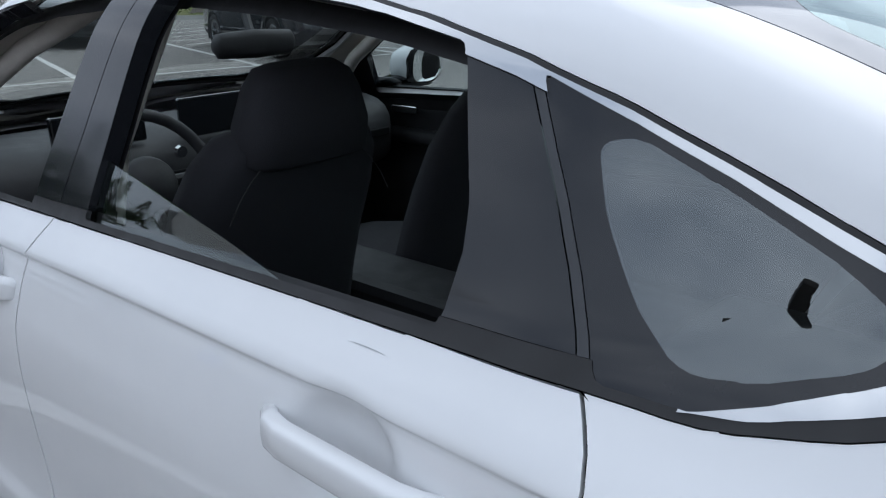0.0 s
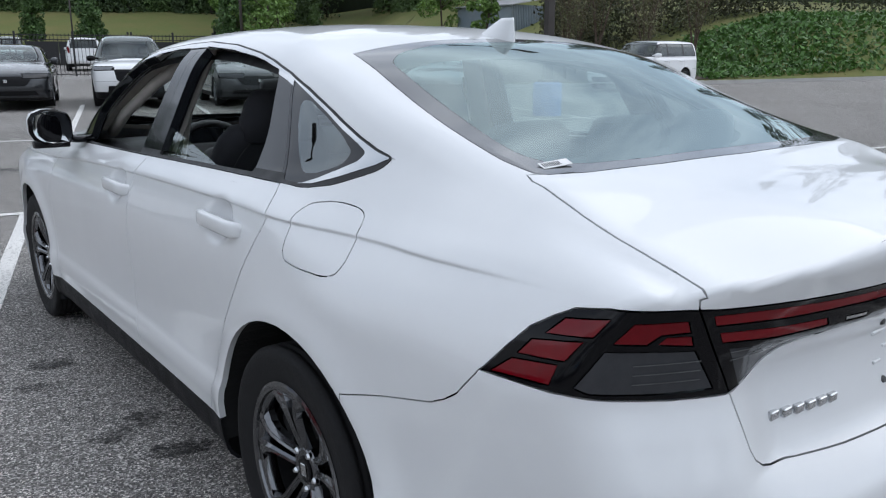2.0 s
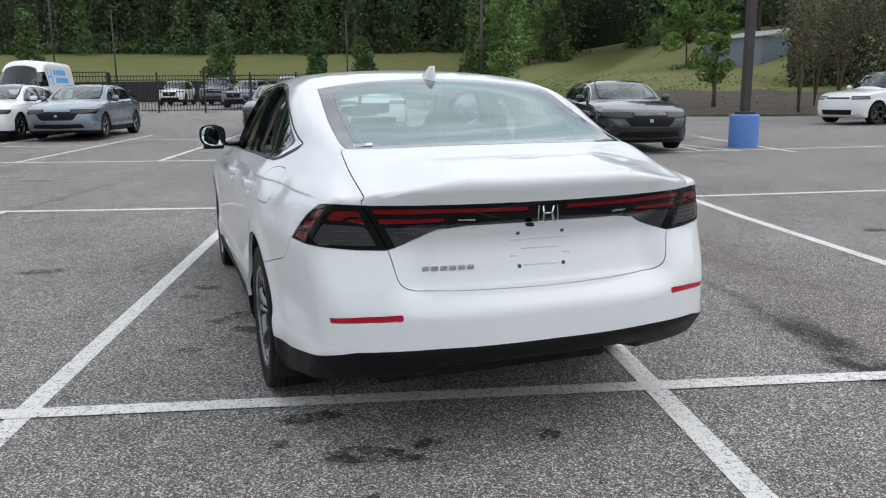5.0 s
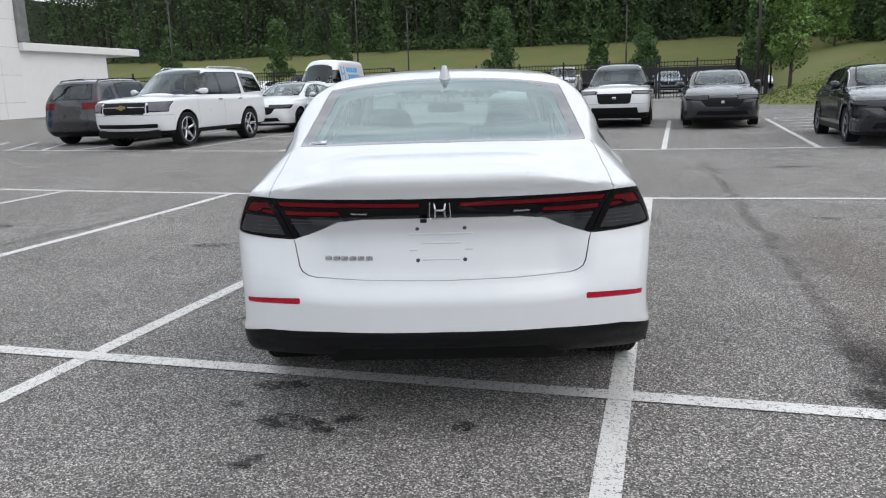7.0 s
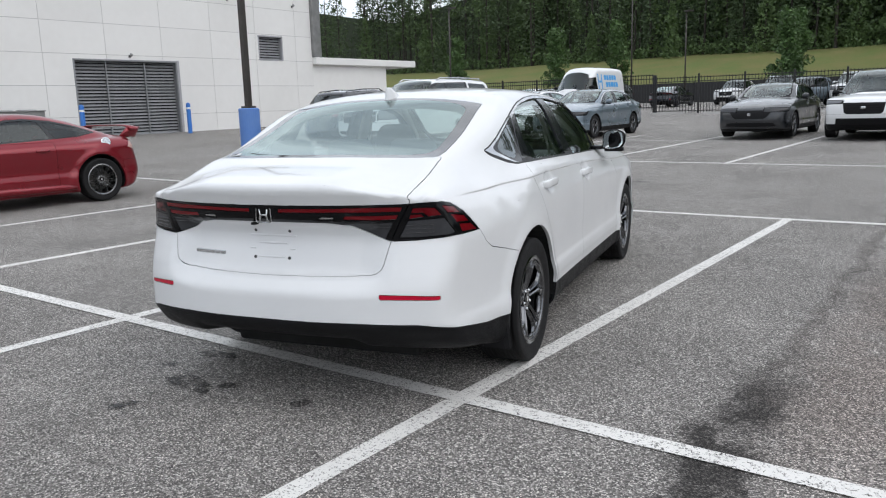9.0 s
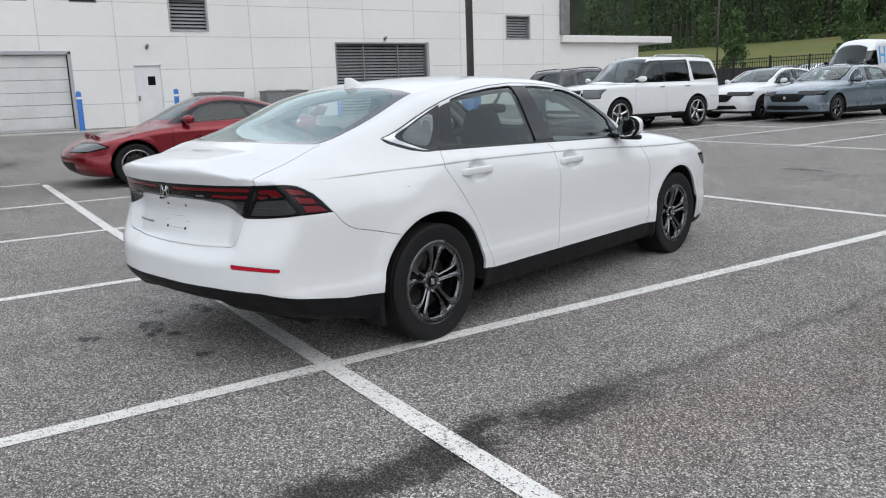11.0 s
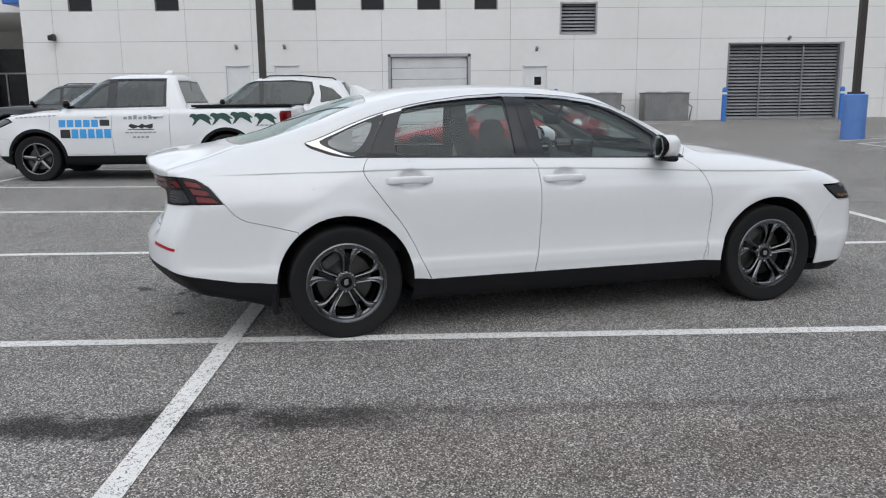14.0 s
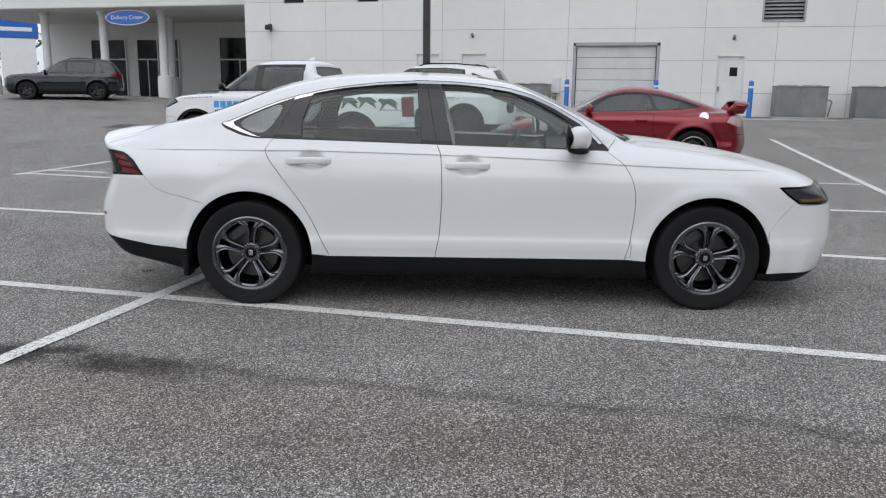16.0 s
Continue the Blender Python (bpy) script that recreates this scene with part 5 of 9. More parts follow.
def asphalt_material():
    m = bpy.data.materials.new("weathered_asphalt")
    m.use_nodes = True
    nt = m.node_tree
    b = nt.nodes["Principled BSDF"]
    b.inputs["Roughness"].default_value = 0.88
    b.inputs["Specular IOR Level"].default_value = 0.3
    tc = nt.nodes.new("ShaderNodeTexCoord")

    def node(kind, **vals):
        n = nt.nodes.new(kind)
        for k, v in vals.items():
            n.inputs[k].default_value = v
        return n
    stones = node("ShaderNodeTexVoronoi", Scale=175.0)
    fine = node("ShaderNodeTexNoise", Scale=160.0, Detail=2.0)
    patch = node("ShaderNodeTexNoise", Scale=0.55, Detail=6.0, Roughness=0.6)
    smear = node("ShaderNodeTexNoise", Scale=3.5, Detail=5.0, Roughness=0.65)
    for n in (stones, fine, patch, smear):
        nt.links.new(tc.outputs["Object"], n.inputs["Vector"])
    sep = nt.nodes.new("ShaderNodeSeparateColor")
    nt.links.new(stones.outputs["Color"], sep.inputs[0])
    ramp = nt.nodes.new("ShaderNodeValToRGB")
    e = ramp.color_ramp.elements
    e[0].position, e[0].color = 0.0, (0.060, 0.057, 0.054, 1)
    e[1].position, e[1].color = 1.0, (0.80, 0.76, 0.71, 1)
    for pos, v in ((0.35, 0.140), (0.70, 0.262), (0.88, 0.52)):
        q = e.new(pos)
        q.color = (v, v * 0.94, v * 0.88, 1)
    nt.links.new(sep.outputs[0], ramp.inputs["Fac"])
    m1 = nt.nodes.new("ShaderNodeMix")
    m1.data_type, m1.blend_type = "RGBA", "MULTIPLY"
    m1.inputs["Factor"].default_value = 1.0
    tone = nt.nodes.new("ShaderNodeMapRange")
    tone.inputs[1].default_value, tone.inputs[2].default_value = 0.3, 0.7
    tone.inputs[3].default_value, tone.inputs[4].default_value = 0.82, 1.14
    nt.links.new(patch.outputs["Fac"], tone.inputs[0])
    tone2 = nt.nodes.new("ShaderNodeMapRange")
    tone2.inputs[1].default_value, tone2.inputs[2].default_value = 0.25, 0.75
    tone2.inputs[3].default_value, tone2.inputs[4].default_value = 0.82, 1.12
    nt.links.new(smear.outputs["Fac"], tone2.inputs[0])
    mul = nt.nodes.new("ShaderNodeMath")
    mul.operation = "MULTIPLY"
    nt.links.new(tone.outputs[0], mul.inputs[0])
    nt.links.new(tone2.outputs[0], mul.inputs[1])
    nt.links.new(ramp.outputs["Color"], m1.inputs["A"])
    nt.links.new(mul.outputs[0], m1.inputs["B"])
    # a tar streak and a wider brown stain run along the bays
    xyz = nt.nodes.new("ShaderNodeSeparateXYZ")
    nt.links.new(tc.outputs["Object"], xyz.inputs[0])

    def math_node(op, *vals):
        n = nt.nodes.new("ShaderNodeMath")
        n.operation = op
        for i, v in enumerate(vals):
            if isinstance(v, (int, float)):
                n.inputs[i].default_value = v
            else:
                nt.links.new(v, n.inputs[i])
        return n.outputs[0]

    def smooth_node(v, a, b, lo, hi):
        n = nt.nodes.new("ShaderNodeMapRange")
        n.interpolation_type = "SMOOTHSTEP"
        nt.links.new(v, n.inputs[0])
        for i, q in enumerate((a, b, lo, hi)):
            n.inputs[1 + i].default_value = q
        return n.outputs[0]
    wob = node("ShaderNodeTexNoise", Scale=1.6, Detail=7.0, Roughness=0.68)
    blotch = node("ShaderNodeTexNoise", Scale=2.3, Detail=6.0, Roughness=0.7)
    for n in (wob, blotch):
        nt.links.new(tc.outputs["Object"], n.inputs["Vector"])
    sway = math_node("MULTIPLY_ADD", wob.outputs["Fac"], 0.5, -0.25)
    col = m1.outputs["Result"]
    for x0, slope, near, far, rgb, gate, amount in ((2.04, -.034, .07, .20, (.17, .165, .165), ((-6, -3), (0.0, 1.2)), .97), (2.02, -.03, .0, .10, (.34, .31, .30), ((-.5, .8), (7, 12)), .55), (2.45, 0, .10, .60, (.80, .70, .66), ((-1.0, .3), (3.2, 5.0)), .6), (-5.3, .13, .01, .10, (.5, .5, .5), ((.5, 2), (8, 9)), .6)):
        d = math_node("ABSOLUTE", math_node("SUBTRACT", math_node("ADD", xyz.outputs[0], sway), math_node("MULTIPLY_ADD", xyz.outputs[1], slope, x0)))
        k = smooth_node(d, near, far, 1.0, 0.0)
        k = math_node("MULTIPLY", k, smooth_node(xyz.outputs[1], gate[0][0], gate[0][1], 0.0, 1.0))
        k = math_node("MULTIPLY", k, smooth_node(xyz.outputs[1], gate[1][0], gate[1][1], 1.0, 0.0))
        k = math_node("MULTIPLY", k, smooth_node(blotch.outputs["Fac"], 0.32, 0.52, 0.3 * amount, amount))
        mm = nt.nodes.new("ShaderNodeMix")
        mm.data_type, mm.blend_type = "RGBA", "MULTIPLY"
        mm.inputs["B"].default_value = (*rgb, 1)
        nt.links.new(k, mm.inputs["Factor"])
        nt.links.new(col, mm.inputs["A"])
        col = mm.outputs["Result"]
    nt.links.new(col, b.inputs["Base Color"])
    bp = nt.nodes.new("ShaderNodeBump")
    bp.inputs["Strength"].default_value, bp.inputs["Distance"].default_value = 0.8, 0.006
    add = nt.nodes.new("ShaderNodeMath")
    nt.links.new(stones.outputs["Distance"], add.inputs[0])
    nt.links.new(fine.outputs["Fac"], add.inputs[1])
    nt.links.new(add.outputs[0], bp.inputs["Height"])
    nt.links.new(bp.outputs["Normal"], b.inputs["Normal"])
    return m


def worn_material(name, color, cover, scale, rough=0.8, soft=0.08, fine=70.0, fine_cut=0.0):
    """A coat that is worn through in places, with the ground showing."""
    m = bpy.data.materials.new(name)
    m.use_nodes = True
    nt = m.node_tree
    b = nt.nodes["Principled BSDF"]
    b.inputs["Roughness"].default_value = rough
    tc = nt.nodes.new("ShaderNodeTexCoord")
    n1, n2 = nt.nodes.new("ShaderNodeTexNoise"), nt.nodes.new("ShaderNodeTexVoronoi")
    n1.inputs["Scale"].default_value, n1.inputs["Detail"].default_value, n1.inputs["Roughness"].default_value = scale, 8, 0.7
    n2.inputs["Scale"].default_value = fine
    n3 = nt.nodes.new("ShaderNodeTexNoise")
    n3.inputs["Scale"].default_value = 2.0
    for n in (n1, n2, n3):
        nt.links.new(tc.outputs["Object"], n.inputs["Vector"])
    sep = nt.nodes.new("ShaderNodeSeparateColor")
    nt.links.new(n2.outputs["Color"], sep.inputs[0])
    mix = nt.nodes.new("ShaderNodeMath")
    mix.operation = "MULTIPLY_ADD"
    mix.inputs[1].default_value = fine_cut
    nt.links.new(sep.outputs[0], mix.inputs[0])
    nt.links.new(n1.outputs["Fac"], mix.inputs[2])
    r = nt.nodes.new("ShaderNodeMapRange")
    r.inputs[1].default_value, r.inputs[2].default_value = cover, cover + soft
    nt.links.new(mix.outputs[0], r.inputs[0])
    tone = nt.nodes.new("ShaderNodeMix")
    tone.data_type = "RGBA"
    tone.inputs["A"].default_value = (*color, 1)
    tone.inputs["B"].default_value = (*(c * 0.72 for c in color), 1)
    nt.links.new(n3.outputs["Fac"], tone.inputs["Factor"])
    nt.links.new(tone.outputs["Result"], b.inputs["Base Color"])
    tr, mx = nt.nodes.new("ShaderNodeBsdfTransparent"), nt.nodes.new("ShaderNodeMixShader")
    nt.links.new(r.outputs[0], mx.inputs[0])
    nt.links.new(b.outputs[0], mx.inputs[1])
    nt.links.new(tr.outputs[0], mx.inputs[2])
    nt.links.new(mx.outputs[0], nt.nodes["Material Output"].inputs["Surface"])
    return m


ASPHALT = asphalt_material()
LINE_PAINT = worn_material("worn_white_line_paint", (0.82, 0.80, 0.765), 0.82, 40, fine=190.0, fine_cut=0.40)
TAR = worn_material("dark_tar_stain", (0.035, 0.034, 0.034), 0.36, 30, 0.65, 0.2, 60, 0.30)
OIL = worn_material("oil_spot", (0.028, 0.027, 0.026), 0.40, 12, 0.6, 0.30, 60, 0.14)
CONCRETE = material("pale_concrete", (0.42, 0.41, 0.39), 0.85, vary=0.4, scale=1.5, bump=0.2, bump_scale=90, second=(0.27, 0.26, 0.25))
GRASS = material("mown_grass_ground", (0.095, 0.128, 0.024), 0.95, vary=0.9, scale=0.35, bump=0.6, bump_scale=30, second=(0.165, 0.145, 0.05))
GRASS_BLADE = material("grass_blades", (0.13, 0.18, 0.04), 0.9, vary=0.6, scale=0.5, second=(0.17, 0.17, 0.06), per_island=0.15)
MULCH = material("brown_mulch", (0.075, 0.056, 0.042), 0.95, vary=0.6, scale=2, bump=0.5, bump_scale=40)
METAL_BLACK = material("black_powder_coat", (0.012, 0.012, 0.013), 0.5, vary=0.3, scale=8)
BRONZE = material("dark_bronze_pole", (0.055, 0.048, 0.043), 0.5, 0.3, vary=0.4, scale=3, bump=0.05)
BLUE_PAINT = material("blue_painted_steel", (0.035, 0.17, 0.55), 0.45, vary=0.35, scale=4, second=(0.06, 0.2, 0.5))
BLUE_BASE = material("faded_blue_concrete", (0.085, 0.20, 0.52), 0.7, vary=0.5, scale=3, second=(0.16, 0.27, 0.52), bump=0.15, bump_scale=60)

verts, faces = [(0, 0.5, 0)], []
radii = [0.5 * i for i in range(1, 29)] + [14 + i for i in range(1, 23)] + [40, 46, 54, 64, 78, 96, 120, 160, 230, 340, 520]
spokes = 96
for r in radii:
    for k in range(spokes):
        a = k * math.tau / spokes
        x, y = r * math.cos(a), 0.5 + r * math.sin(a)
        verts.append((x, y, tz(x, y)))
for k in range(spokes):
    faces.append([0, 1 + k, 1 + (k + 1) % spokes])
for i in range(len(radii) - 1):
    for k in range(spokes):
        a, b = 1 + i * spokes + k, 1 + i * spokes + (k + 1) % spokes
        faces.append([a, a + spokes, b + spokes, b])
put("ground", mesh_of("ground", verts, faces, ASPHALT), kind="structure", label="weathered grey asphalt car park", category="ground")


def strip(name, pts, width, mat, lift=0.004, label="", wobble=0.0, kind="structure", category="road marking"):
    """A flat band on the ground along points."""
    line = []
    for (ax, ay), (bx, by) in zip(pts, pts[1:]):
        n = max(1, int(math.hypot(bx - ax, by - ay) / 0.45))
        line += [(ax + (bx - ax) * i / n, ay + (by - ay) * i / n) for i in range(n)]
    line.append(pts[-1])
    vs, fs = [], []
    rnd = random.Random(len(pts) + int(pts[0][0] * 10) * 7)
    for i, (x, y) in enumerate(line):
        a, b = line[max(i - 1, 0)], line[min(i + 1, len(line) - 1)]
        L = math.hypot(b[0] - a[0], b[1] - a[1])
        nx, ny = -(b[1] - a[1]) / L, (b[0] - a[0]) / L
        w0, w1 = (width / 2 * (1 + rnd.uniform(-wobble, wobble)) for _ in range(2))
        for s in (w0, -w1):
            px, py = x + nx * s, y + ny * s
            vs.append((px, py, tz(px, py) + lift))
    for i in range(len(line) - 1):
        fs.append([2 * i + 1, 2 * i + 3, 2 * i + 2, 2 * i])
    return put(name, mesh_of(name, vs, fs, mat), kind=kind, label=label, category=category)


LINES = [((.885, -8.0), (.885, 5.80)), ((-9.9, -.46), (12.0, -.46)), ((-1.865, -6.5), (-1.865, 5.75)), ((-4.62, -6.5), (-4.62, 5.75)), ((-7.32, -6.5), (-7.32, 5.6)),
         ((3.58, -.46), (3.58, 5.8)), ((6.25, -.46), (6.25, 5.8)), ((-16.5, 5.62), (12.0, 5.80)), ((-14.5, 11.85), (12.0, 11.98)),
         ((1.05, 12.0), (1.2, 21.0)), ((3.80, 12.0), (3.9, 21.0)), ((-1.66, 11.9), (-1.45, 20.0)), ((-4.45, 11.9), (-4.12, 20.0)), ((-7.1, 11.9), (-6.7, 20.0)), ((-9.8, 11.9), (-9.4, 20.0)), ((-12.5, 11.9), (-12.3, 19)),
         ((6.5, 12.0), (6.6, 18)), ((-8.8, -6.4), (-4.4, -6.45)), ((-5.1, -6.4), (-5.15, -5.5)), ((8.11, 16.0), (8.11, 11.2)), ((7.2, 11.85), (6.5, 14.5)), ((-14.6, -6.45), (-8.8, -6.4)), ((-10.2, -6.4), (-10.2, -.5)), ((-6.6, 18.0), (-4.3, 18.0)), ((-9.4, 16.0), (-6.9, 16.05))]
for a, b in LINES:
    strip("bay_line", (a, b), 0.105, LINE_PAINT, .004 if abs(a[0] - b[0]) < abs(a[1] - b[1]) else .0068, label="worn white painted parking bay line")
for i in range(5):
    strip("hatch_line", ((4.1, 16.6 + i * 1.1), (6.2, 17.2 + i * 1.1)), 0.1, LINE_PAINT, label="worn white painted hatching line")
for i in range(3):
    strip("hatch_line", ((-15.4 + i, 11.9), (-16.6 + i, 14.2)), 0.1, LINE_PAINT, label="worn white painted hatching line")
strip("tar_stain", [(2.02, -.56), (2.02, -.36)], 0.24, TAR, 0.0096, "dark tar specks over a bay line", 0.3, category="stain")
strip("crack", [(-2.7, -6), (-3.0, -4.1), (-3.3, -2.2), (-3.1, -.8)], 0.045, TAR, 0.006, "thin dark crack in asphalt", 0.5, category="crack")


def blot(x, y, a, b, turn, mat=None, name="oil_spot", label="dark oil spot on asphalt"):
    rnd = random.Random(int(x * 1000 + y * 77))
    pts = []
    for k in range(18):
        t = k * math.tau / 18
        r = 1 + rnd.uniform(-.28, .28)
        u, v = a * r * math.cos(t), b * r * math.sin(t)
        pts.append((x + u * math.cos(turn) - v * math.sin(turn), y + u * math.sin(turn) + v * math.cos(turn)))
    put(name, mesh_of(name, [(p, q, tz(p, q) + 0.0104) for p, q in pts], [list(range(18))], mat or OIL), kind="structure", label=label, category="stain")


for x, y, a, b, r in ((-.64, -.65, .13, .055, .2), (-.42, -1.02, .15, .07, 0), (-.18, -.95, .07, .04, .5), (-.42, -1.40, .08, .03, 1), (.30, -.92, .05, .04, 0), (-.25, -1.07, .06, .03, 0), (-.75, -.9, .05, .03, 1),
                      (-1.54, 1.72, .10, .06, 0), (-1.26, .88, .11, .05, .3), (-1.10, .66, .12, .06, 0), (-1.59, 1.46, .06, .04, 0), (-1.18, .99, .07, .05, 0), (-1.35, .3, .07, .04, 0), (-1.0, 2.2, .1, .05, 0),
                      (-2.9, 2.4, .16, .07, .2), (-3.4, -1.9, .14, .06, 0), (-5.9, 3.0, .2, .08, 0), (2.6, 4.4, .15, .08, 0), (4.4, 3.2, .12, .1, 0), (-14.6, -12.2, 1.1, .35, .3), (-2.2, 8.6, .3, .12, 0), (-5.5, 8.8, .25, .1, 0), (2.9, 8.9, .3, .12, 0)):
    blot(x, y, a, b, r)

# ---- banks of grass ----
EDGE = [(-150, 70), (-60, 70), (-20, 69), (0, 68), (9.5, 67), (7.0, 45), (5.9, 38), (3.9, 29), (4.6, 27.0), (6.5, 25.7), (9.2, 24.4), (13.0, 22.6), (18, 21.9), (28, 21), (50, 19), (95, 14), (150, 4)]
OUT = [(0, 1), (0, 1), (0, 1), (.05, 1), (.25, .95), (.45, .9), (.5, .87), (.5, .87), (.5, .87), (.45, .9), (.42, .9), (.42, .9), (.42, .9), (.45, .9), (.5, .87), (.6, .8), (.7, .7)]
edge_s = np.arange(len(EDGE))
edge_u = np.linspace(0, len(EDGE) - 1, 150)
ex, ey = np.interp(edge_u, edge_s, [p[0] for p in EDGE]), np.interp(edge_u, edge_s, [p[1] for p in EDGE])
ox, oy = np.interp(edge_u, edge_s, [p[0] for p in OUT]), np.interp(edge_u, edge_s, [p[1] for p in OUT])
far_part = np.interp(edge_u, [0, 4, 5.5, 20], [1, 1, 0, 0])
depths = np.array([0, .4, 1, 2, 3.5, 5, 7, 9, 12, 15, 19, 24, 30, 38, 50, 70, 110])
rise_far, rise_near = spline((0, .9), (3, 1.2), (12, 3.2), (24, 5.3), (30, 5.7), (120, 7.5)), spline((0, .14), (2, .3), (9, .85), (24, 2.0), (38, 3.4), (60, 5.0), (120, 7.5))


def bank(x, y, d, f):
    h = rise_far(np.array([d]))[0] * f + rise_near(np.array([d]))[0] * (1 - f)
    u, w = min(max((x - 20.5) / 11, 0), 1), min(max(d / 6, 0), 1)
    h = h + 2.0 * (1 - f) * u * u * (3 - 2 * u) * w * (2 - w)
    return tz(x, y) + float(h) + (0.25 * noise.noise(Vector((x * .08, y * .08, 3))) + .06 * noise.noise(Vector((x * .5, y * .5, 9)))) * min(1, d / 4)


verts, faces = [], []
for i in range(len(edge_u)):
    for d in depths:
        x, y = ex[i] + ox[i] * d, ey[i] + oy[i] * d
        verts.append((x, y, bank(x, y, d, far_part[i])))
nd = len(depths)
for i in range(len(edge_u) - 1):
    for k in range(nd - 1):
        faces.append([i * nd + k, (i + 1) * nd + k, (i + 1) * nd + k + 1, i * nd + k + 1])
put("grass_bank", mesh_of("grass_bank", verts, faces, GRASS), kind="structure", label="mown green grass bank rising behind the lot", category="ground")


def on_bank(u, d):
    """A place on the bank: u along its edge, d metres in."""
    x = float(np.interp(u, edge_u, ex) + np.interp(u, edge_u, ox) * d)
    y = float(np.interp(u, edge_u, ey) + np.interp(u, edge_u, oy) * d)
    return x, y, bank(x, y, d, float(np.interp(u, edge_u, far_part)))


# kerb in front of the near bank
kerb_pts = [(float(a), float(b)) for a, b, u in zip(ex, ey, edge_u) if u >= 6.8]
bm = bmesh.new()
rows = []
for i, (x, y) in enumerate(kerb_pts):
    z = tz(x, y)
    rows.append([bm.verts.new((x + dx * .12, y + dy, z + h)) for dx, dy, h in ((0, -.02, -.05), (0, 0, .12), (0, .02, .145), (.2, .15, .145), (.2, .17, -.05))])
for a, b in zip(rows, rows[1:]):
    for k in range(4):
        bm.faces.new((a[k], b[k], b[k + 1], a[k + 1]))
me = bpy.data.meshes.new("kerb")
bm.to_mesh(me)
bm.free()
me.materials.append(CONCRETE)
put("kerb", me, kind="structure", label="pale concrete kerb along the grass", category="kerb")
# mulch beds at the foot of the near bank
for u0, u1, d0, d1 in ((9.2, 12.3, .3, 8.5),):
    vs, fs = [], []
    us = np.linspace(u0, u1, 24)
    for i, u in enumerate(us):
        for d in np.linspace(d0, d1 + .5 * math.sin(i), 6):
            x, y, z = on_bank(u, float(d))
            vs.append((x, y, z + .03))
    for i in range(23):
        for k in range(5):
            fs.append([i * 6 + k, (i + 1) * 6 + k, (i + 1) * 6 + k + 1, i * 6 + k + 1])
    put("mulch_bed", mesh_of("mulch_bed", vs, fs, MULCH), kind="structure", label="brown mulch bed below the bank", category="ground")

# grass blades on the near bank, in tufts
rng = np.random.default_rng(5)
tv, tf = [], []
for _ in range(9000):
    u = rng.uniform(5.2, 13.4)
    d = abs(rng.normal(0, 9)) + .15
    x, y, z = on_bank(u, d)
    h, a = rng.uniform(.03, .075), rng.uniform(0, math.tau)
    w = rng.uniform(.03, .08)
    k = len(tv)
    tv += [(x - w * math.cos(a), y - w * math.sin(a), z - .01), (x + w * math.cos(a), y + w * math.sin(a), z - .01), (x + rng.uniform(-.05, .05), y + rng.uniform(-.05, .05), z + h)]
    tf.append([k, k + 1, k + 2])
put("grass", mesh_of("grass", tv, tf, GRASS_BLADE, smooth=False), kind="stuff", label="tufts of green grass on the bank", category="grass")


# ---- fences, poles, stops ----
def fence_run(name, a, b, height, spacing, pick, label):
    (ax, ay), (bx, by) = a, b
    L = math.hypot(bx - ax, by - ay)
    ang = math.degrees(math.atan2(by - ay, bx - ax))
    f = thing(name, pose(ax, ay, 0, 0, 0, ang), label, "fence")
    n = max(1, round(L / spacing))
    post = None
    for i in range(n + 1):
        s = L * i / n
        z = tz(ax + (bx - ax) * i / n, ay + (by - ay) * i / n)
        if post is None:
            post = part("post", box_bm(-.045, .045, -.045, .045, -.05, height + .15, .008, 1), METAL_BLACK, f, m=pose(s, 0, z))
        else:
            put("post", post.data, f, pose(s, 0, z))
    za = tz((ax + bx) / 2, (ay + by) / 2)
    for h in (.15, height - .22, height - .02):
        part("rail", box_bm(0, L, -.02, .02, za + h - .02, za + h + .02), METAL_BLACK, f)
    bm = bmesh.new()
    for i in range(int(L / pick)):
        s = (i + .5) * pick
        box_bm(s - .012, s + .012, -.012, .012, za + .05, za + height + .05, bm=bm)
    tagged(part("picket_panel", bm, METAL_BLACK, f), kind="stuff")
    return f


fence_run("picket_fence", (-13.5, 38.5), (.6, 38.5), 1.9, 2.35, .16, "black steel picket fence closing the lot")
fence_run("picket_gate", (.75, 38.4), (4.4, 38.2), 1.9, 1.8, .16, "black steel sliding gate in the fence")
fence_run("picket_fence", (-36, 39.5), (-13.6, 38.5), 1.9, 2.4, .16, "black steel picket fence closing the lot")
fence_run("picket_fence", (4.5, 38.2), (5.8, 38.6), 2.2, 1.3, .16, "black steel picket fence beside the grass")


def screen_fence(a, b, height):
    (ax, ay), (bx, by) = a, b
    L = math.hypot(bx - ax, by - ay)
    f = thing("screened_fence", pose(ax, ay, tz((ax + bx) / 2, (ay + by) / 2) - .1, 0, 0, math.degrees(math.atan2(by - ay, bx - ax))), "fence hung with black privacy screen", "fence")
    n = max(2, round(L / 3))
    for i in range(n):
        part("screen", box_bm(L * i / n + .05, L * (i + 1) / n - .02, -.02, .02, 0, height, .01, 1), METAL_BLACK, f)
    for i in range(n + 1):
        part("post", tube_bm([(L * i / n, .05, 0), (L * i / n, .05, height + .1)], .04, 6), METAL_BLACK, f)


screen_fence((-75, 67.5), (8.8, 66.5), 1.75)
screen_fence((8.8, 66), (5.9, 39), 1.8)


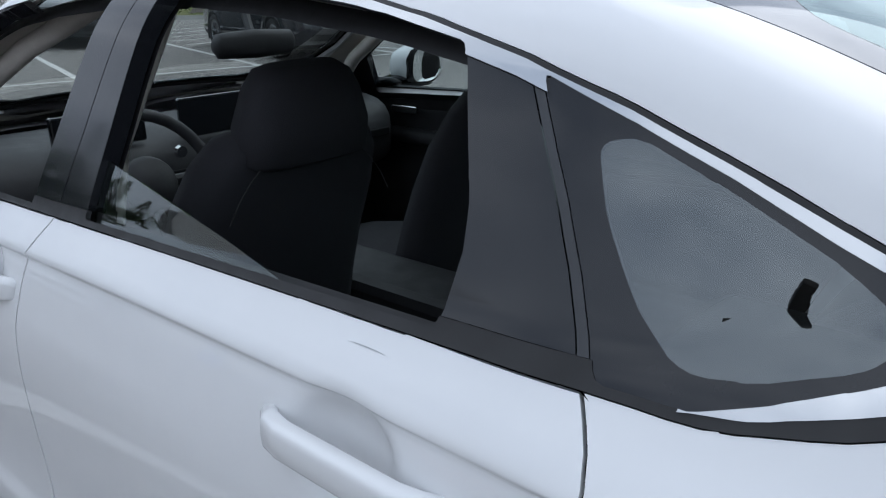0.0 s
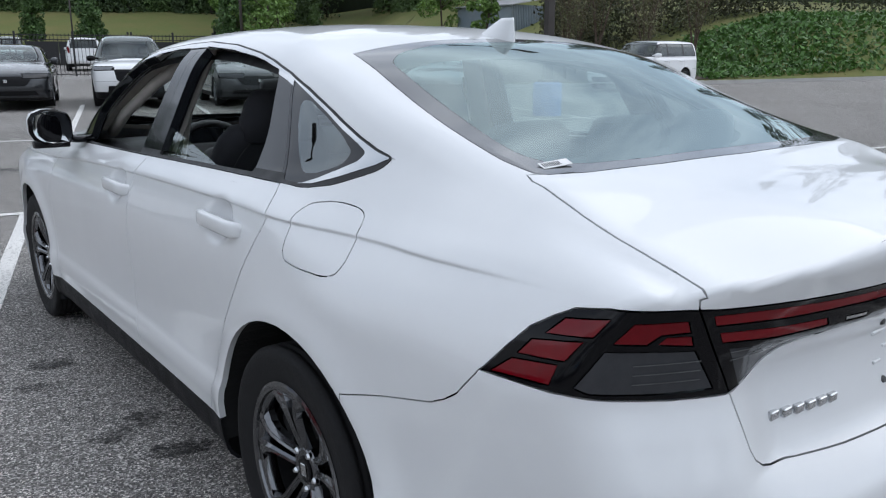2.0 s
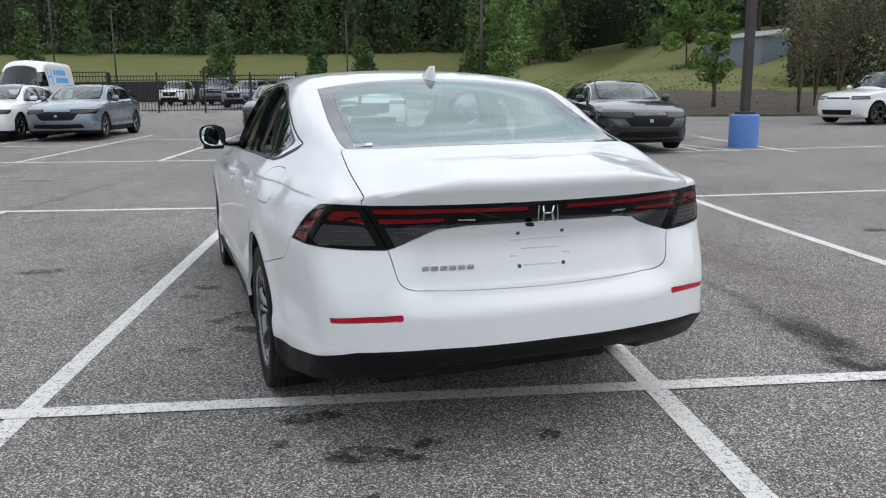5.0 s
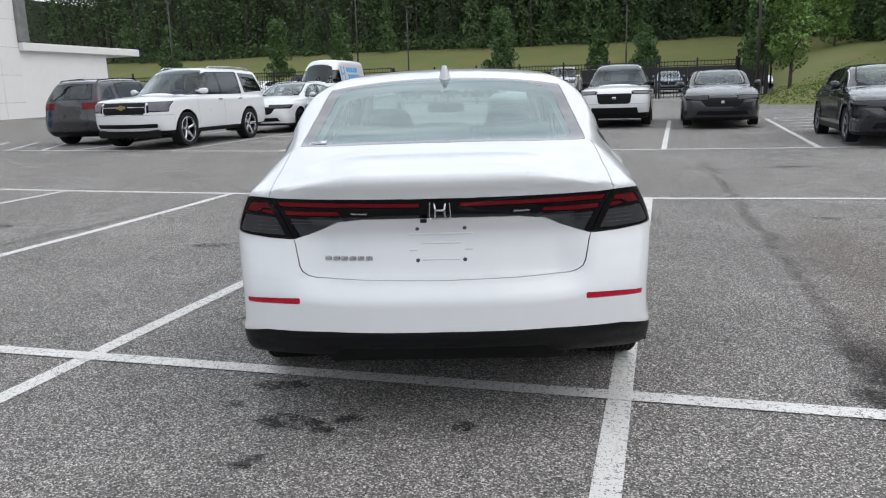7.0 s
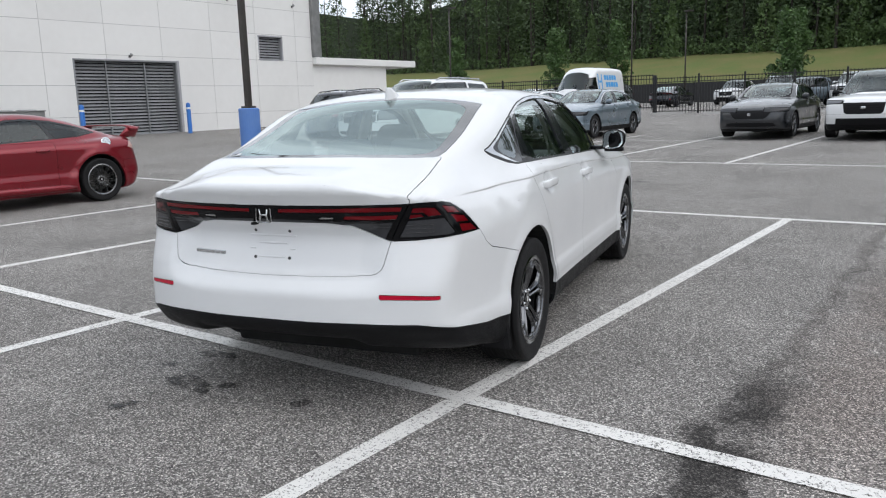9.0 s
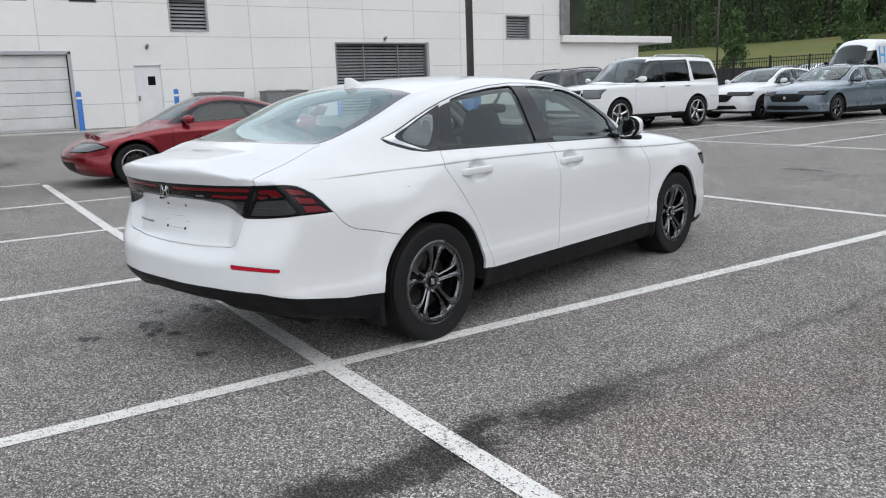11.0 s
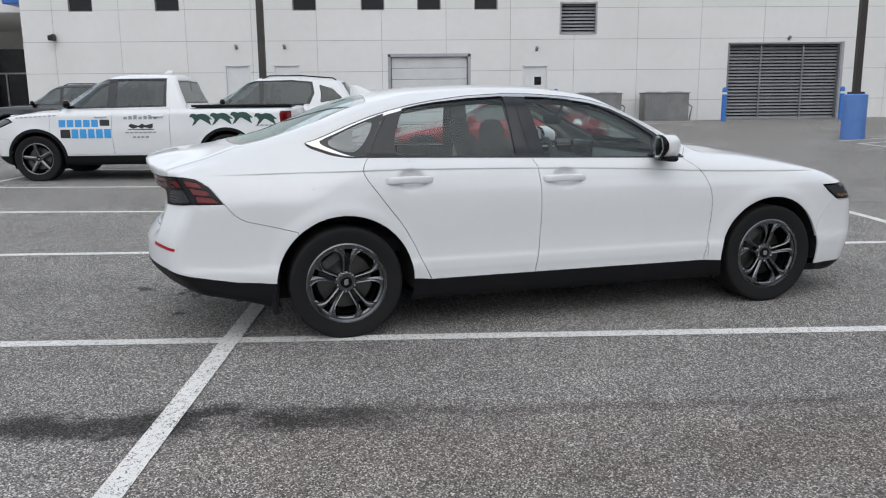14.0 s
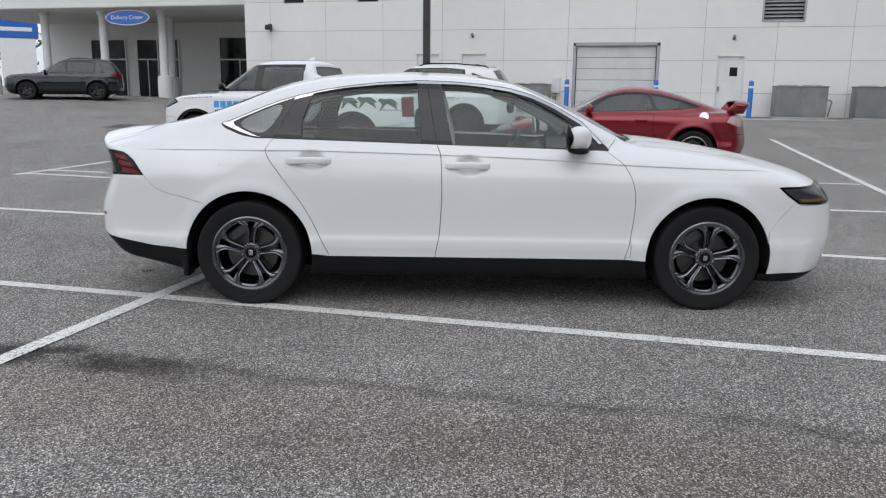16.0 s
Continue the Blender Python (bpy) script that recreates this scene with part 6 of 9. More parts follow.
def light_pole(x, y, height, base_h, heads, label):
    z = tz(x, y)
    p = thing("street_lamp", pose(x, y, z), label, "street lamp", "lot lamps")
    part("base", lathe_bm([(0, base_h), (.27, base_h), (.31, base_h - .03), (.31, -.05)], 28), BLUE_BASE, p, "blue painted concrete base", smooth=False)
    part("foot_plate", box_bm(-.16, .16, -.16, .16, base_h, base_h + .06, .01), BRONZE, p)
    part("pole", box_bm(-.085, .085, -.085, .085, base_h, height, .012, 1), BRONZE, p)
    part("hand_hole", box_bm(.083, .095, -.04, .04, base_h + .5, base_h + .65, .004), BRONZE, p)
    for a in heads:
        m = pose(0, 0, height - .15, 0, 0, a)
        arm = part("arm", box_bm(.05, .75, -.035, .035, -.04, .04, .008, 1), BRONZE, p, m=m)
        part("lamp_head", box_bm(.7, 1.5, -.21, .21, -.05, .07, .03), BRONZE, p, m=m)


light_pole(-16.1, 12.6, 8.2, 1.22, (0, 120, 240), "dark square lamp post on a blue concrete base")
light_pole(-15.9, -3.4, 8.2, 1.22, (0, 120, 240), "dark square lamp post on a blue concrete base")
light_pole(7.76, 12.8, 8.2, .70, (60, 180, 300), "dark square lamp post on a faded blue concrete base")
for x, y, h in ((-24.6, 61.3, 11), (-20.5, 62.8, 7.5), (-32.6, 46, 7.5), (8.1, 55.9, 10), (4.8, 32.5, 7.5), (-2, 62, 7)):
    z = tz(x, y)
    p = thing("thin_lamp_post", pose(x, y, z), "thin grey lamp post behind the fence", "lamp post")
    part("pole", tube_bm([(0, 0, -.1), (0, 0, h)], [.07, .05], 8), BRONZE, p, smooth=True)
    part("lamp_head", box_bm(-.15, .6, -.12, .12, h - .05, h + .06, .02), BRONZE, p)


def wheel_stop(x, y):
    bm = bmesh.new()
    loft_bm([[(-.9 + 1.8 * f, dy, dz) for dy, dz in ((-.08, 0), (-.05, .11), (.05, .11), (.08, 0))] for f in (0, .03, .97, 1)], bm=bm)
    ob = part("wheel_stop", bm, CONCRETE, None)
    ob.matrix_basis = pose(x, y, tz(x, y))
    tagged(ob, "pale concrete wheel stop by the fence", "wheel stop", "wheel stops")


for i in range(8):
    wheel_stop(-12.2 + i * 2.7, 36.9)

# ---- the building ----
WALL_PAINT = material("white_textured_wall_paint", (0.78, 0.77, 0.75), 0.85, vary=0.22, scale=0.35, bump=0.12, bump_scale=140, second=(0.56, 0.545, 0.52), per_object=0.02)
JOINT = material("grey_joint_sealant", (0.42, 0.41, 0.40), 0.9, vary=0.3, scale=4)
DOOR_WHITE = material("white_door_paint", (0.74, 0.74, 0.74), 0.5, vary=0.2, scale=2)
ROLLER = material("white_ribbed_roller_door", (0.66, 0.66, 0.65), 0.5, vary=0.25, scale=1.2, bump=0.1, bump_scale=30)
SLAT = material("grey_steel_slats", (0.29, 0.295, 0.305), 0.45, 0.4, vary=0.4, scale=2)
SLAT_LIGHT = material("light_grey_louvre", (0.42, 0.42, 0.44), 0.5, 0.2, vary=0.3, scale=2)
VOID = material("painted_dark_void", (0.012, 0.012, 0.014), 0.9, vary=0.3, scale=3)
DARK_PANE = material("dark_window_pane", (0.006, 0.007, 0.009), 0.12, 0, 0.0, vary=0.2, scale=2, spec=0.3)
STEEL_GREY = material("grey_sheet_metal", (0.27, 0.27, 0.265), 0.55, 0.5, vary=0.4, scale=3, bump=0.06)
SIGN_BLUE = material("blue_sign_face", (0.02, 0.13, 0.5), 0.35, 0, 0.3, vary=0.15, scale=2)
SIGN_WHITE = material("white_sign_letters", (0.8, 0.8, 0.8), 0.5, vary=0.1, scale=3)
WX, BASE = -27.14, 0.47
wall = thing("wall_west", pose(WX, 0, 0), "white tilt-up concrete wall with fine joints", "wall", kind="structure")
OPEN = [(-.40, 2.70, BASE, 3.10), (4.93, 5.96, BASE, 2.74), (13.36, 18.0, BASE, 3.55), (6.44, 7.90, 3.97, 5.17), (22.7, 24.2, 3.77, 4.90), (-7.05, -6.04, BASE, 2.83), (-5.11, -4.07, BASE, 2.83)]
OPEN += [(c - .47, c + .47, 4.92, 5.55) for c in (-12.55, -9.17, -3.78, -1.08, 1.16, 3.44)]


def minus(rect, hole):
    a0, a1, b0, b1 = rect
    h0, h1, k0, k1 = hole
    if h1 <= a0 or h0 >= a1 or k1 <= b0 or k0 >= b1:
        return [rect]
    out = []
    if h0 > a0:
        out.append((a0, h0, b0, b1))
    if h1 < a1:
        out.append((h1, a1, b0, b1))
    m0, m1 = max(a0, h0), min(a1, h1)
    if k0 > b0:
        out.append((m0, m1, b0, k0))
    if k1 < b1:
        out.append((m0, m1, k1, b1))
    return out


cols = [-14.9, -13.67] + [-13.67 + 2.585 * i for i in range(1, 16)] + [26.25]
cols = [c for c in cols if c <= 26.25]
rows_z = [BASE - .1, 1.32, 2.54, 3.76, 4.98, 6.20, 7.42, 8.64]
for y0, y1 in zip(cols, cols[1:]):
    if y1 - y0 < .05:
        continue
    for z0, z1 in zip(rows_z, rows_z[1:]):
        rects = [(y0 + .008, y1 - .008, z0 + .008, z1 - .008)]
        for h in OPEN:
            rects = [q for r in rects for q in minus(r, h)]
        if not rects:
            continue
        bm = bmesh.new()
        for a0, a1, b0, b1 in rects:
            box_bm(-.16, 0, a0, a1, b0, b1, bm=bm)
        part("panel", bm, WALL_PAINT, wall)
rects = [(-14.9, 26.25, BASE - .2, 8.6)]
for h in OPEN:
    rects = [q for r in rects for q in minus(r, h)]
bm = bmesh.new()
for a0, a1, b0, b1 in rects:
    box_bm(-.30, -.012, a0, a1, b0, b1, bm=bm)
part("backing", bm, JOINT, wall)
part("parapet", box_bm(-.4, .05, -14.95, 26.3, 8.6, 8.85, .02, 1), WALL_PAINT, wall)
roof = put("roof", mesh_of("roof", [(-55, -15, 8.5), (WX - .1, -15, 8.5), (WX - .1, 26.2, 8.5), (-55, 26.2, 8.5)], [[0, 1, 2, 3]], CONCRETE), kind="structure", label="flat grey roof", category="roof")
for nm, y in (("wall_north", 26.05), ("wall_south", -14.9)):
    w = part(nm, box_bm(-55, WX - .3, y, y + .2, .2, 8.6), WALL_PAINT, None)
    tagged(w, "white painted side wall of the building", "wall", kind="structure")
part("floor_inside", box_bm(-32, WX, -14, 26, .30, BASE - .005), CONCRETE, wall)
part("back_wall", box_bm(-32.1, -32, -14, 26, .3, 8), VOID, wall)

# roller door
rd = thing("door_1", pose(WX - .14, 0, BASE), "closed white sectional roller door", "door", kind="structure")
for i in range(6):
    h = (3.10 - BASE) / 6
    part("section", box_bm(-.03, .02, -.38, 2.68, i * h + .006, (i + 1) * h - .006, .012, 1), ROLLER, rd)
for y0, y1, z0, z1 in ((-.52, -.40, 0, 2.75), (2.70, 2.82, 0, 2.75), (-.52, 2.82, 2.63, 2.76)):
    part("frame", box_bm(.10, .16, y0, y1, z0, z1, .01, 1), SLAT_LIGHT, rd)


def man_door(name, y0, y1, top, window=True):
    d = thing(name, pose(WX - .08, 0, BASE), "closed white steel door in the wall", "door", kind="structure")
    h = top - BASE
    part("leaf", box_bm(-.03, .02, y0 + .05, y1 - .05, .01, h - .05, .006, 1), DOOR_WHITE, d)
    for a0, a1, b0, b1 in ((y0, y0 + .05, 0, h), (y1 - .05, y1, 0, h), (y0, y1, h - .05, h)):
        part("frame", box_bm(-.04, .095, a0, a1, b0, b1, .005, 1), DOOR_WHITE, d)
    if window:
        part("door_pane", box_bm(.018, .028, (y0 + y1) / 2 - .02, (y0 + y1) / 2 + .26, h - .78, h - .45, .004, 1), DARK_PANE, d, "dark small door window")
    part("door_handle", box_bm(.02, .08, y0 + .10, y0 + .16, .92, 1.10, .01, 1), STEEL_GREY, d)


man_door("door_2", 4.93, 5.96, 2.74)
man_door("door_3", -5.11, -4.07, 2.83)
man_door("door_4", -7.05, -6.04, 2.83, False)


def louvre(name, y0, y1, z0, z1, count, mat, label, rails=(), depth=.10):
    d = thing(name, pose(WX, 0, 0), label, "louvre", kind="structure")
    # near-black sheet: the dark behind the slats is painted, not open depth
    part("backing", box_bm(-.30, -.26, y0, y1, z0, z1), VOID, d)
    step_z = (z1 - z0) / count
    bm = loft_bm([[(x, y, z) for x, z in ((-.14, -.012), (-.14 - depth, step_z * .55), (-.135 - depth, step_z * .55 + .012), (-.135, .0))] for y in (y0 + .03, y1 - .03)])
    first = part("slat", bm, mat, d, m=pose(0, 0, z0 + .03))
    for i in range(1, count):
        put("slat", first.data, d, pose(0, 0, z0 + .03 + i * step_z))
    for a0, a1, b0, b1 in ((y0 - .03, y0 + .04, z0 - .02, z1 + .03), (y1 - .04, y1 + .03, z0 - .02, z1 + .03), (y0, y1, z1 - .04, z1 + .03), (y0, y1, z0 - .03, z0 + .03)):
        part("frame", box_bm(-.15, .02, a0, a1, b0, b1, .006, 1), mat, d)
    for y in rails:
        part("rail", box_bm(-.13, -.09, y - .03, y + .03, z0, z1), mat, d)


louvre("louvre_gate", 13.36, 18.0, BASE + .05, 3.55, 23, SLAT, "grey slatted steel gate, closed", (14.75, 16.5), .07)
louvre("louvre_vent", 6.44, 7.90, 3.97, 5.17, 9, SLAT_LIGHT, "grey louvred wall vent")
louvre("louvre_vent", 22.7, 24.2, 3.77, 4.90, 9, SLAT_LIGHT, "grey louvred wall vent")
part("gate_reveal", box_bm(-.02, .012, 18.0, 18.14, BASE, 3.6), SLAT_LIGHT, wall)
for i, c in enumerate((-12.55, -9.17, -3.78, -1.08, 1.16, 3.44)):
    w = thing("window_%d" % (i + 1), pose(WX, c, 0), "small dark high window in white wall", "window", kind="structure")
    part("pane", box_bm(-.14, -.12, -.45, .45, 4.94, 5.53), DARK_PANE, w)
    for a0, a1, b0, b1 in ((-.47, -.43, 4.92, 5.55), (.43, .47, 4.92, 5.55), (-.47, .47, 4.92, 4.96), (-.47, .47, 5.51, 5.55)):
        part("window_frame", box_bm(-.15, -.08, a0, a1, b0, b1), STEEL_GREY, w)


def bollard(x, y, h=1.38):
    b = thing("bollard", pose(x, y, BASE - .06), "blue painted steel bollard by the wall", "bollard", "wall bollards")
    part("post", lathe_bm([(0, h), (.05, h - .01), (.085, h - .05), (.09, h - .09), (.09, -.1)], 18), BLUE_PAINT, b, smooth=True)
    part("band", lathe_bm([(.0915, h - .20), (.0925, h - .20), (.0925, h - .28), (.0915, h - .28)], 18), SIGN_WHITE, b, "pale band")


for y in (-.60, 2.74, 6.11, 12.84, 17.60):
    bollard(-26.0, y)


def ac_unit(x, y, label):
    a = thing("air_conditioner", pose(x, y, BASE - .06), label, "air conditioner", "wall air conditioners")
    part("pad", box_bm(-.5, .5, -.95, .95, -.05, .08, .01, 1), CONCRETE, a)
    part("cabinet", box_bm(-.42, .42, -.88, .88, .08, 1.16, .02), STEEL_GREY, a)
    for i in range(14):
        part("fin", box_bm(.42, .436, -.80 + i * .062, -.765 + i * .062, .16, 1.06), SLAT, a)
    part("lid", box_bm(-.45, .45, -.91, .91, 1.16, 1.20, .015), STEEL_GREY, a)
    for yy in (-.42, .42):
        part("fan_guard", lathe_bm([(.0, .03), (.32, .03), (.34, 0)], 24), SLAT, a, m=pose(0, yy, 1.2))
    part("pipe", tube_bm([(.3, .95, .1), (.3, 1.02, .5), (.3, 1.05, .62), (0, 1.05, .7), (-.5, 1.05, .7)], .025, 8), STEEL_GREY, a, smooth=True)


ac_unit(-26.4, 7.85, "grey finned air conditioner on a pad")
ac_unit(-26.4, 10.55, "grey finned air conditioner on a pad")
ac_unit(-26.4, -2.2, "grey finned air conditioner on a pad")
for y, z in ((5.49, 3.36), (-6.53, 3.50), (-4.63, 3.50), (21.0, 6.4), (25.0, 6.4), (15.8, 3.72)):
    l = thing("wall_lamp", pose(WX, y, z), "small grey wall lamp", "wall lamp")
    part("back_plate", box_bm(0, .02, -.05, .05, -.06, .06, .004, 1), STEEL_GREY, l)
    part("lamp_head", lathe_bm([(0, .16), (.06, .15), (.05, .0), (.0, -.01)], 14), STEEL_GREY, l, m=pose(.02, 0, 0, 0, 60, 0), smooth=True)
cam_w = thing("wall_camera", pose(WX, -13.65, 3.95), "black wall camera on a bracket", "camera")
part("bracket", box_bm(0, .18, -.05, .05, .05, .12, .01, 1), METAL_BLACK, cam_w)
part("housing", box_bm(.05, .42, -.10, .10, -.14, .06, .03), METAL_BLACK, cam_w)
mb = thing("meter_box", pose(WX, -1.15, 1.25), "white electrical box on the wall", "electrical box")
part("case", box_bm(0, .16, -.16, .16, 0, .62, .015), DOOR_WHITE, mb)
part("conduit", tube_bm([(.08, 0, 0), (.08, 0, -.8)], .025, 8), STEEL_GREY, mb)
apron = part("pavement", box_bm(WX, -25.1, -14.5, 26.3, .2, BASE - .05, .02), CONCRETE, None)
tagged(apron, "pale concrete apron along the wall", "pavement", kind="structure")

# low wing with an overhanging roof
wing = thing("wall_wing", pose(WX, 0, 0), "low white wing wall with overhanging roof", "wall", kind="structure")
part("wing_wall", box_bm(-8, -.05, 26.25, 32.1, .2, 3.62), WALL_PAINT, wing)
part("wing_roof", box_bm(-8, .25, 26.25, 34.5, 3.62, 3.98, .02, 1), WALL_PAINT, wing)
part("eave_bracket", box_bm(-.1, .2, 26.2, 26.75, 4.0, 7.2, .05), STEEL_GREY, wing, m=pose(0, 0, 0, 0, 0, 0))

# entrance canopy
can = thing("canopy", pose(0, 0, 0), "white entrance canopy on round columns", "canopy", kind="structure")
part("canopy_roof", box_bm(-37, -28.6, -34, -14.95, 5.05, 6.6, .04, 1), WALL_PAINT, can)
part("fascia", box_bm(-37.1, -28.5, -34.1, -14.9, 6.6, 7.2, .04, 1), SIGN_BLUE, can, "blue painted fascia")
part("fascia_corner", box_bm(-29.3, -27.2, -15.6, -14.92, 5.25, 5.9, .03, 1), SIGN_BLUE, can, "blue painted fascia")
part("podium", box_bm(-37, -29.0, -34, -14.95, .35, .68, .03, 1), CONCRETE, can)
for y in (-21.1, -24.5, -28.0, -31.5):
    part("column", lathe_bm([(0, 5.1), (.26, 5.1), (.26, 4.9), (.19, 4.8), (.21, 1.9), (.34, 1.85), (.36, 1.7), (.36, .66)], 20), WALL_PAINT, can, smooth=False, m=pose(-30.2, y, 0))
for y in (-17.5, -23.0):
    part("column", lathe_bm([(0, 5.1), (.26, 5.1), (.19, 4.8), (.21, 1.9), (.34, 1.85), (.36, .66)], 20), WALL_PAINT, can, m=pose(-33.8, y, 0))
part("entrance_wall", box_bm(-37.3, -37, -34, -14.9, .4, 5.1), WALL_PAINT, can)
for y0, y1, z0, z1 in ((-21.9, -19.3, .7, 4.2), (-27.4, -26.0, .7, 4.1), (-25.8, -24.6, .7, 4.1), (-30.6, -28.2, .7, 4.1), (-17.3, -16.2, 1.0, 3.4)):
    w = part("shop_window", box_bm(-37.0, -36.96, y0, y1, z0, z1), DARK_PANE, can, "dark shop window")
    for a0, a1, b0, b1 in ((y0 - .05, y0 + .03, z0, z1), (y1 - .03, y1 + .05, z0, z1), (y0, y1, z1 - .03, z1 + .05), (y0, y1, z0 + 2.2, z0 + 2.28), ((y0 + y1) / 2 - .03, (y0 + y1) / 2 + .03, z0, z0 + 2.2)):
        part("mullion", box_bm(-36.96, -36.9, a0, a1, b0, b1), DOOR_WHITE, w)


def lettering(text, size, mat, parent, m, label):
    """Raised letters as a mesh."""
    cu = bpy.data.curves.new("letters", "FONT")
    cu.body, cu.size, cu.align_x, cu.align_y, cu.extrude = text, size, "CENTER", "CENTER", 0.008
    tmp = new("letters", cu)
    dg = bpy.context.evaluated_depsgraph_get()
    me = bpy.data.meshes.new_from_object(tmp.evaluated_get(dg))
    bpy.data.objects.remove(tmp)
    me.materials.clear()
    me.materials.append(mat)
    return put("letters", me, parent, m, label)


sg = thing("oval_sign", pose(-28.9, -22.1, 4.60, 0, 0, 90), "blue oval hanging sign with white letters", "sign")
ov = [(1.22 * math.cos(a), .36 * math.sin(a)) for a in np.linspace(0, math.tau, 41)[:-1].tolist()]
part("sign_board", slab_bm(ov, -.03, .03), SIGN_WHITE, sg, "white sign edge", m=pose(0, 0, 0, 90, 0, 0))
part("sign_face", slab_bm([(x * .95, y * .88) for x, y in ov], .03, .04), SIGN_BLUE, sg, m=pose(0, 0, 0, 90, 0, 0))
lettering("Delivery Center", .27, SIGN_WHITE, sg, pose(0, -.048, 0, 90, 0, 0), "white raised letters")
for x in (-.7, .7):
    part("hanger", tube_bm([(x, 0, .28), (x, 0, 1.2)], .015, 6), STEEL_GREY, sg)
part("sign_beam", box_bm(-1.6, 1.6, -.05, .35, 1.18, 1.3), WALL_PAINT, sg)
py = thing("pylon_sign", pose(-46.5, -44.7, tz(-46.5, -44.7) + .5, 0, 0, 132) @ Matrix.Diagonal((1.35, 1, 1, 1)), "white and blue pylon sign", "sign")
part("pylon", box_bm(-.9, .9, -.25, .25, 0, 3.4, .05), SIGN_WHITE, py)
part("pylon_head", box_bm(-1.1, 1.1, -.3, .3, 3.4, 6.4, .05), SIGN_BLUE, py)
part("emblem_plate", box_bm(-.5, .5, -.33, -.3, 4.9, 5.9, .02), SIGN_WHITE, py)
part("writing_bar", box_bm(-.8, .8, -.33, -.3, 3.9, 4.2, .02), SIGN_WHITE, py)
# metal shed on the bank
sx, sy = 24.4, 46.0
sh_z = 2.5
SHED = material("weathered_blue_grey_sheet_metal", (0.16, 0.20, 0.24), 0.6, 0.3, vary=0.5, scale=0.6, bump=0.1, second=(0.27, 0.29, 0.31))
shed = thing("metal_shed", pose(sx, sy, sh_z + .2, 0, 0, 22) @ Matrix.Diagonal((.68, .68, .72, 1)), "blue-grey corrugated metal shed on the bank", "shed")
part("shed_wall", box_bm(-2.9, 2.9, -3.4, 3.4, -1.2, 2.7), SHED, shed)
for i in range(24):
    part("rib", box_bm(-2.9 + i * .25, -2.86 + i * .25, -3.44, -3.4, -.4, 2.68), SHED, shed)
part("shed_roof", loft_bm([[(-3.2, y, 2.6), (3.2, y, 3.5), (3.2, y, 3.58), (-3.2, y, 2.68)] for y in (-3.7, 3.7)]), SLAT_LIGHT, shed, "pale sloping roof")

# ---- trees ----
BARK = material("rough_brown_bark", (0.085, 0.065, 0.05), 0.9, vary=0.6, scale=6, bump=0.6, bump_scale=25)
LEAF_FRESH = material("fresh_green_leaves", (0.13, 0.22, 0.04), 0.6, vary=0.5, scale=1.2, second=(0.045, 0.10, 0.022), per_island=0.4)
LEAF_DARK = material("dark_oak_leaves", (0.075, 0.14, 0.035), 0.6, vary=0.5, scale=1.0, second=(0.025, 0.055, 0.018), per_island=0.4)
PINE = material("dark_pine_needles", (0.046, 0.074, 0.032), 0.75, vary=0.6, scale=0.12, second=(0.066, 0.098, 0.036), per_island=0.18)
WOODS_MIX = material("mixed_woodland_leaves", (0.085, 0.14, 0.040), 0.7, vary=0.6, scale=0.12, second=(0.045, 0.075, 0.028), per_island=0.2)
WOODS_SHADE = material("painted_woods_shade", (0.030, 0.042, 0.022), 0.95, vary=0.5, scale=0.3)
THICKET = material("dark_thicket_leaves", (0.045, 0.060, 0.026), 0.8, vary=0.7, scale=0.5, second=(0.062, 0.048, 0.030), per_island=0.4)
TWIG = material("thin_brown_twigs", (0.13, 0.095, 0.07), 0.9, vary=0.5, scale=3)
LEAF_THIN = material("thin_bronze_green_leaves", (0.11, 0.12, 0.05), 0.7, vary=0.5, scale=2.0, second=(0.12, 0.085, 0.05), per_island=0.3)
BARK_DARK = material("dark_pine_bark", (0.04, 0.034, 0.028), 0.95, vary=0.5, scale=3)
IVY = material("bright_ivy_leaves", (0.075, 0.16, 0.025), 0.55, vary=0.5, scale=1.5, second=(0.03, 0.08, 0.02), per_island=0.4)


def leaf_cloud(centres, sizes, rng, flat=0.0):
    """Small turned leaf sprays round points, as verts and faces."""
    n = len(centres)
    a, b = rng.normal(size=(n, 3)), rng.normal(size=(n, 3))
    a[:, 2] *= 1 - flat
    a /= np.linalg.norm(a, axis=1)[:, None]
    b -= a * (a * b).sum(1)[:, None]
    b /= np.linalg.norm(b, axis=1)[:, None]
    s = sizes[:, None]
    c = np.cross(a, b)
    v = np.stack([centres - a * s, centres - b * s * .45 + c * s * .12, centres + a * s, centres + b * s * .45 + c * s * .12], 1).reshape(-1, 3)
    return v, n


def leaf_mesh(name, v, n, mat):
    """A mesh of n four-cornered leaves, filled in one go."""
    me = bpy.data.meshes.new(name)
    me.vertices.add(4 * n)
    me.vertices.foreach_set("co", np.ascontiguousarray(v, dtype=np.float32).ravel())
    me.loops.add(4 * n)
    me.loops.foreach_set("vertex_index", np.arange(4 * n, dtype=np.int32))
    me.polygons.add(n)
    me.polygons.foreach_set("loop_start", np.arange(0, 4 * n, 4, dtype=np.int32))
    me.materials.append(mat)
    me.update(calc_edges=True)
    return me


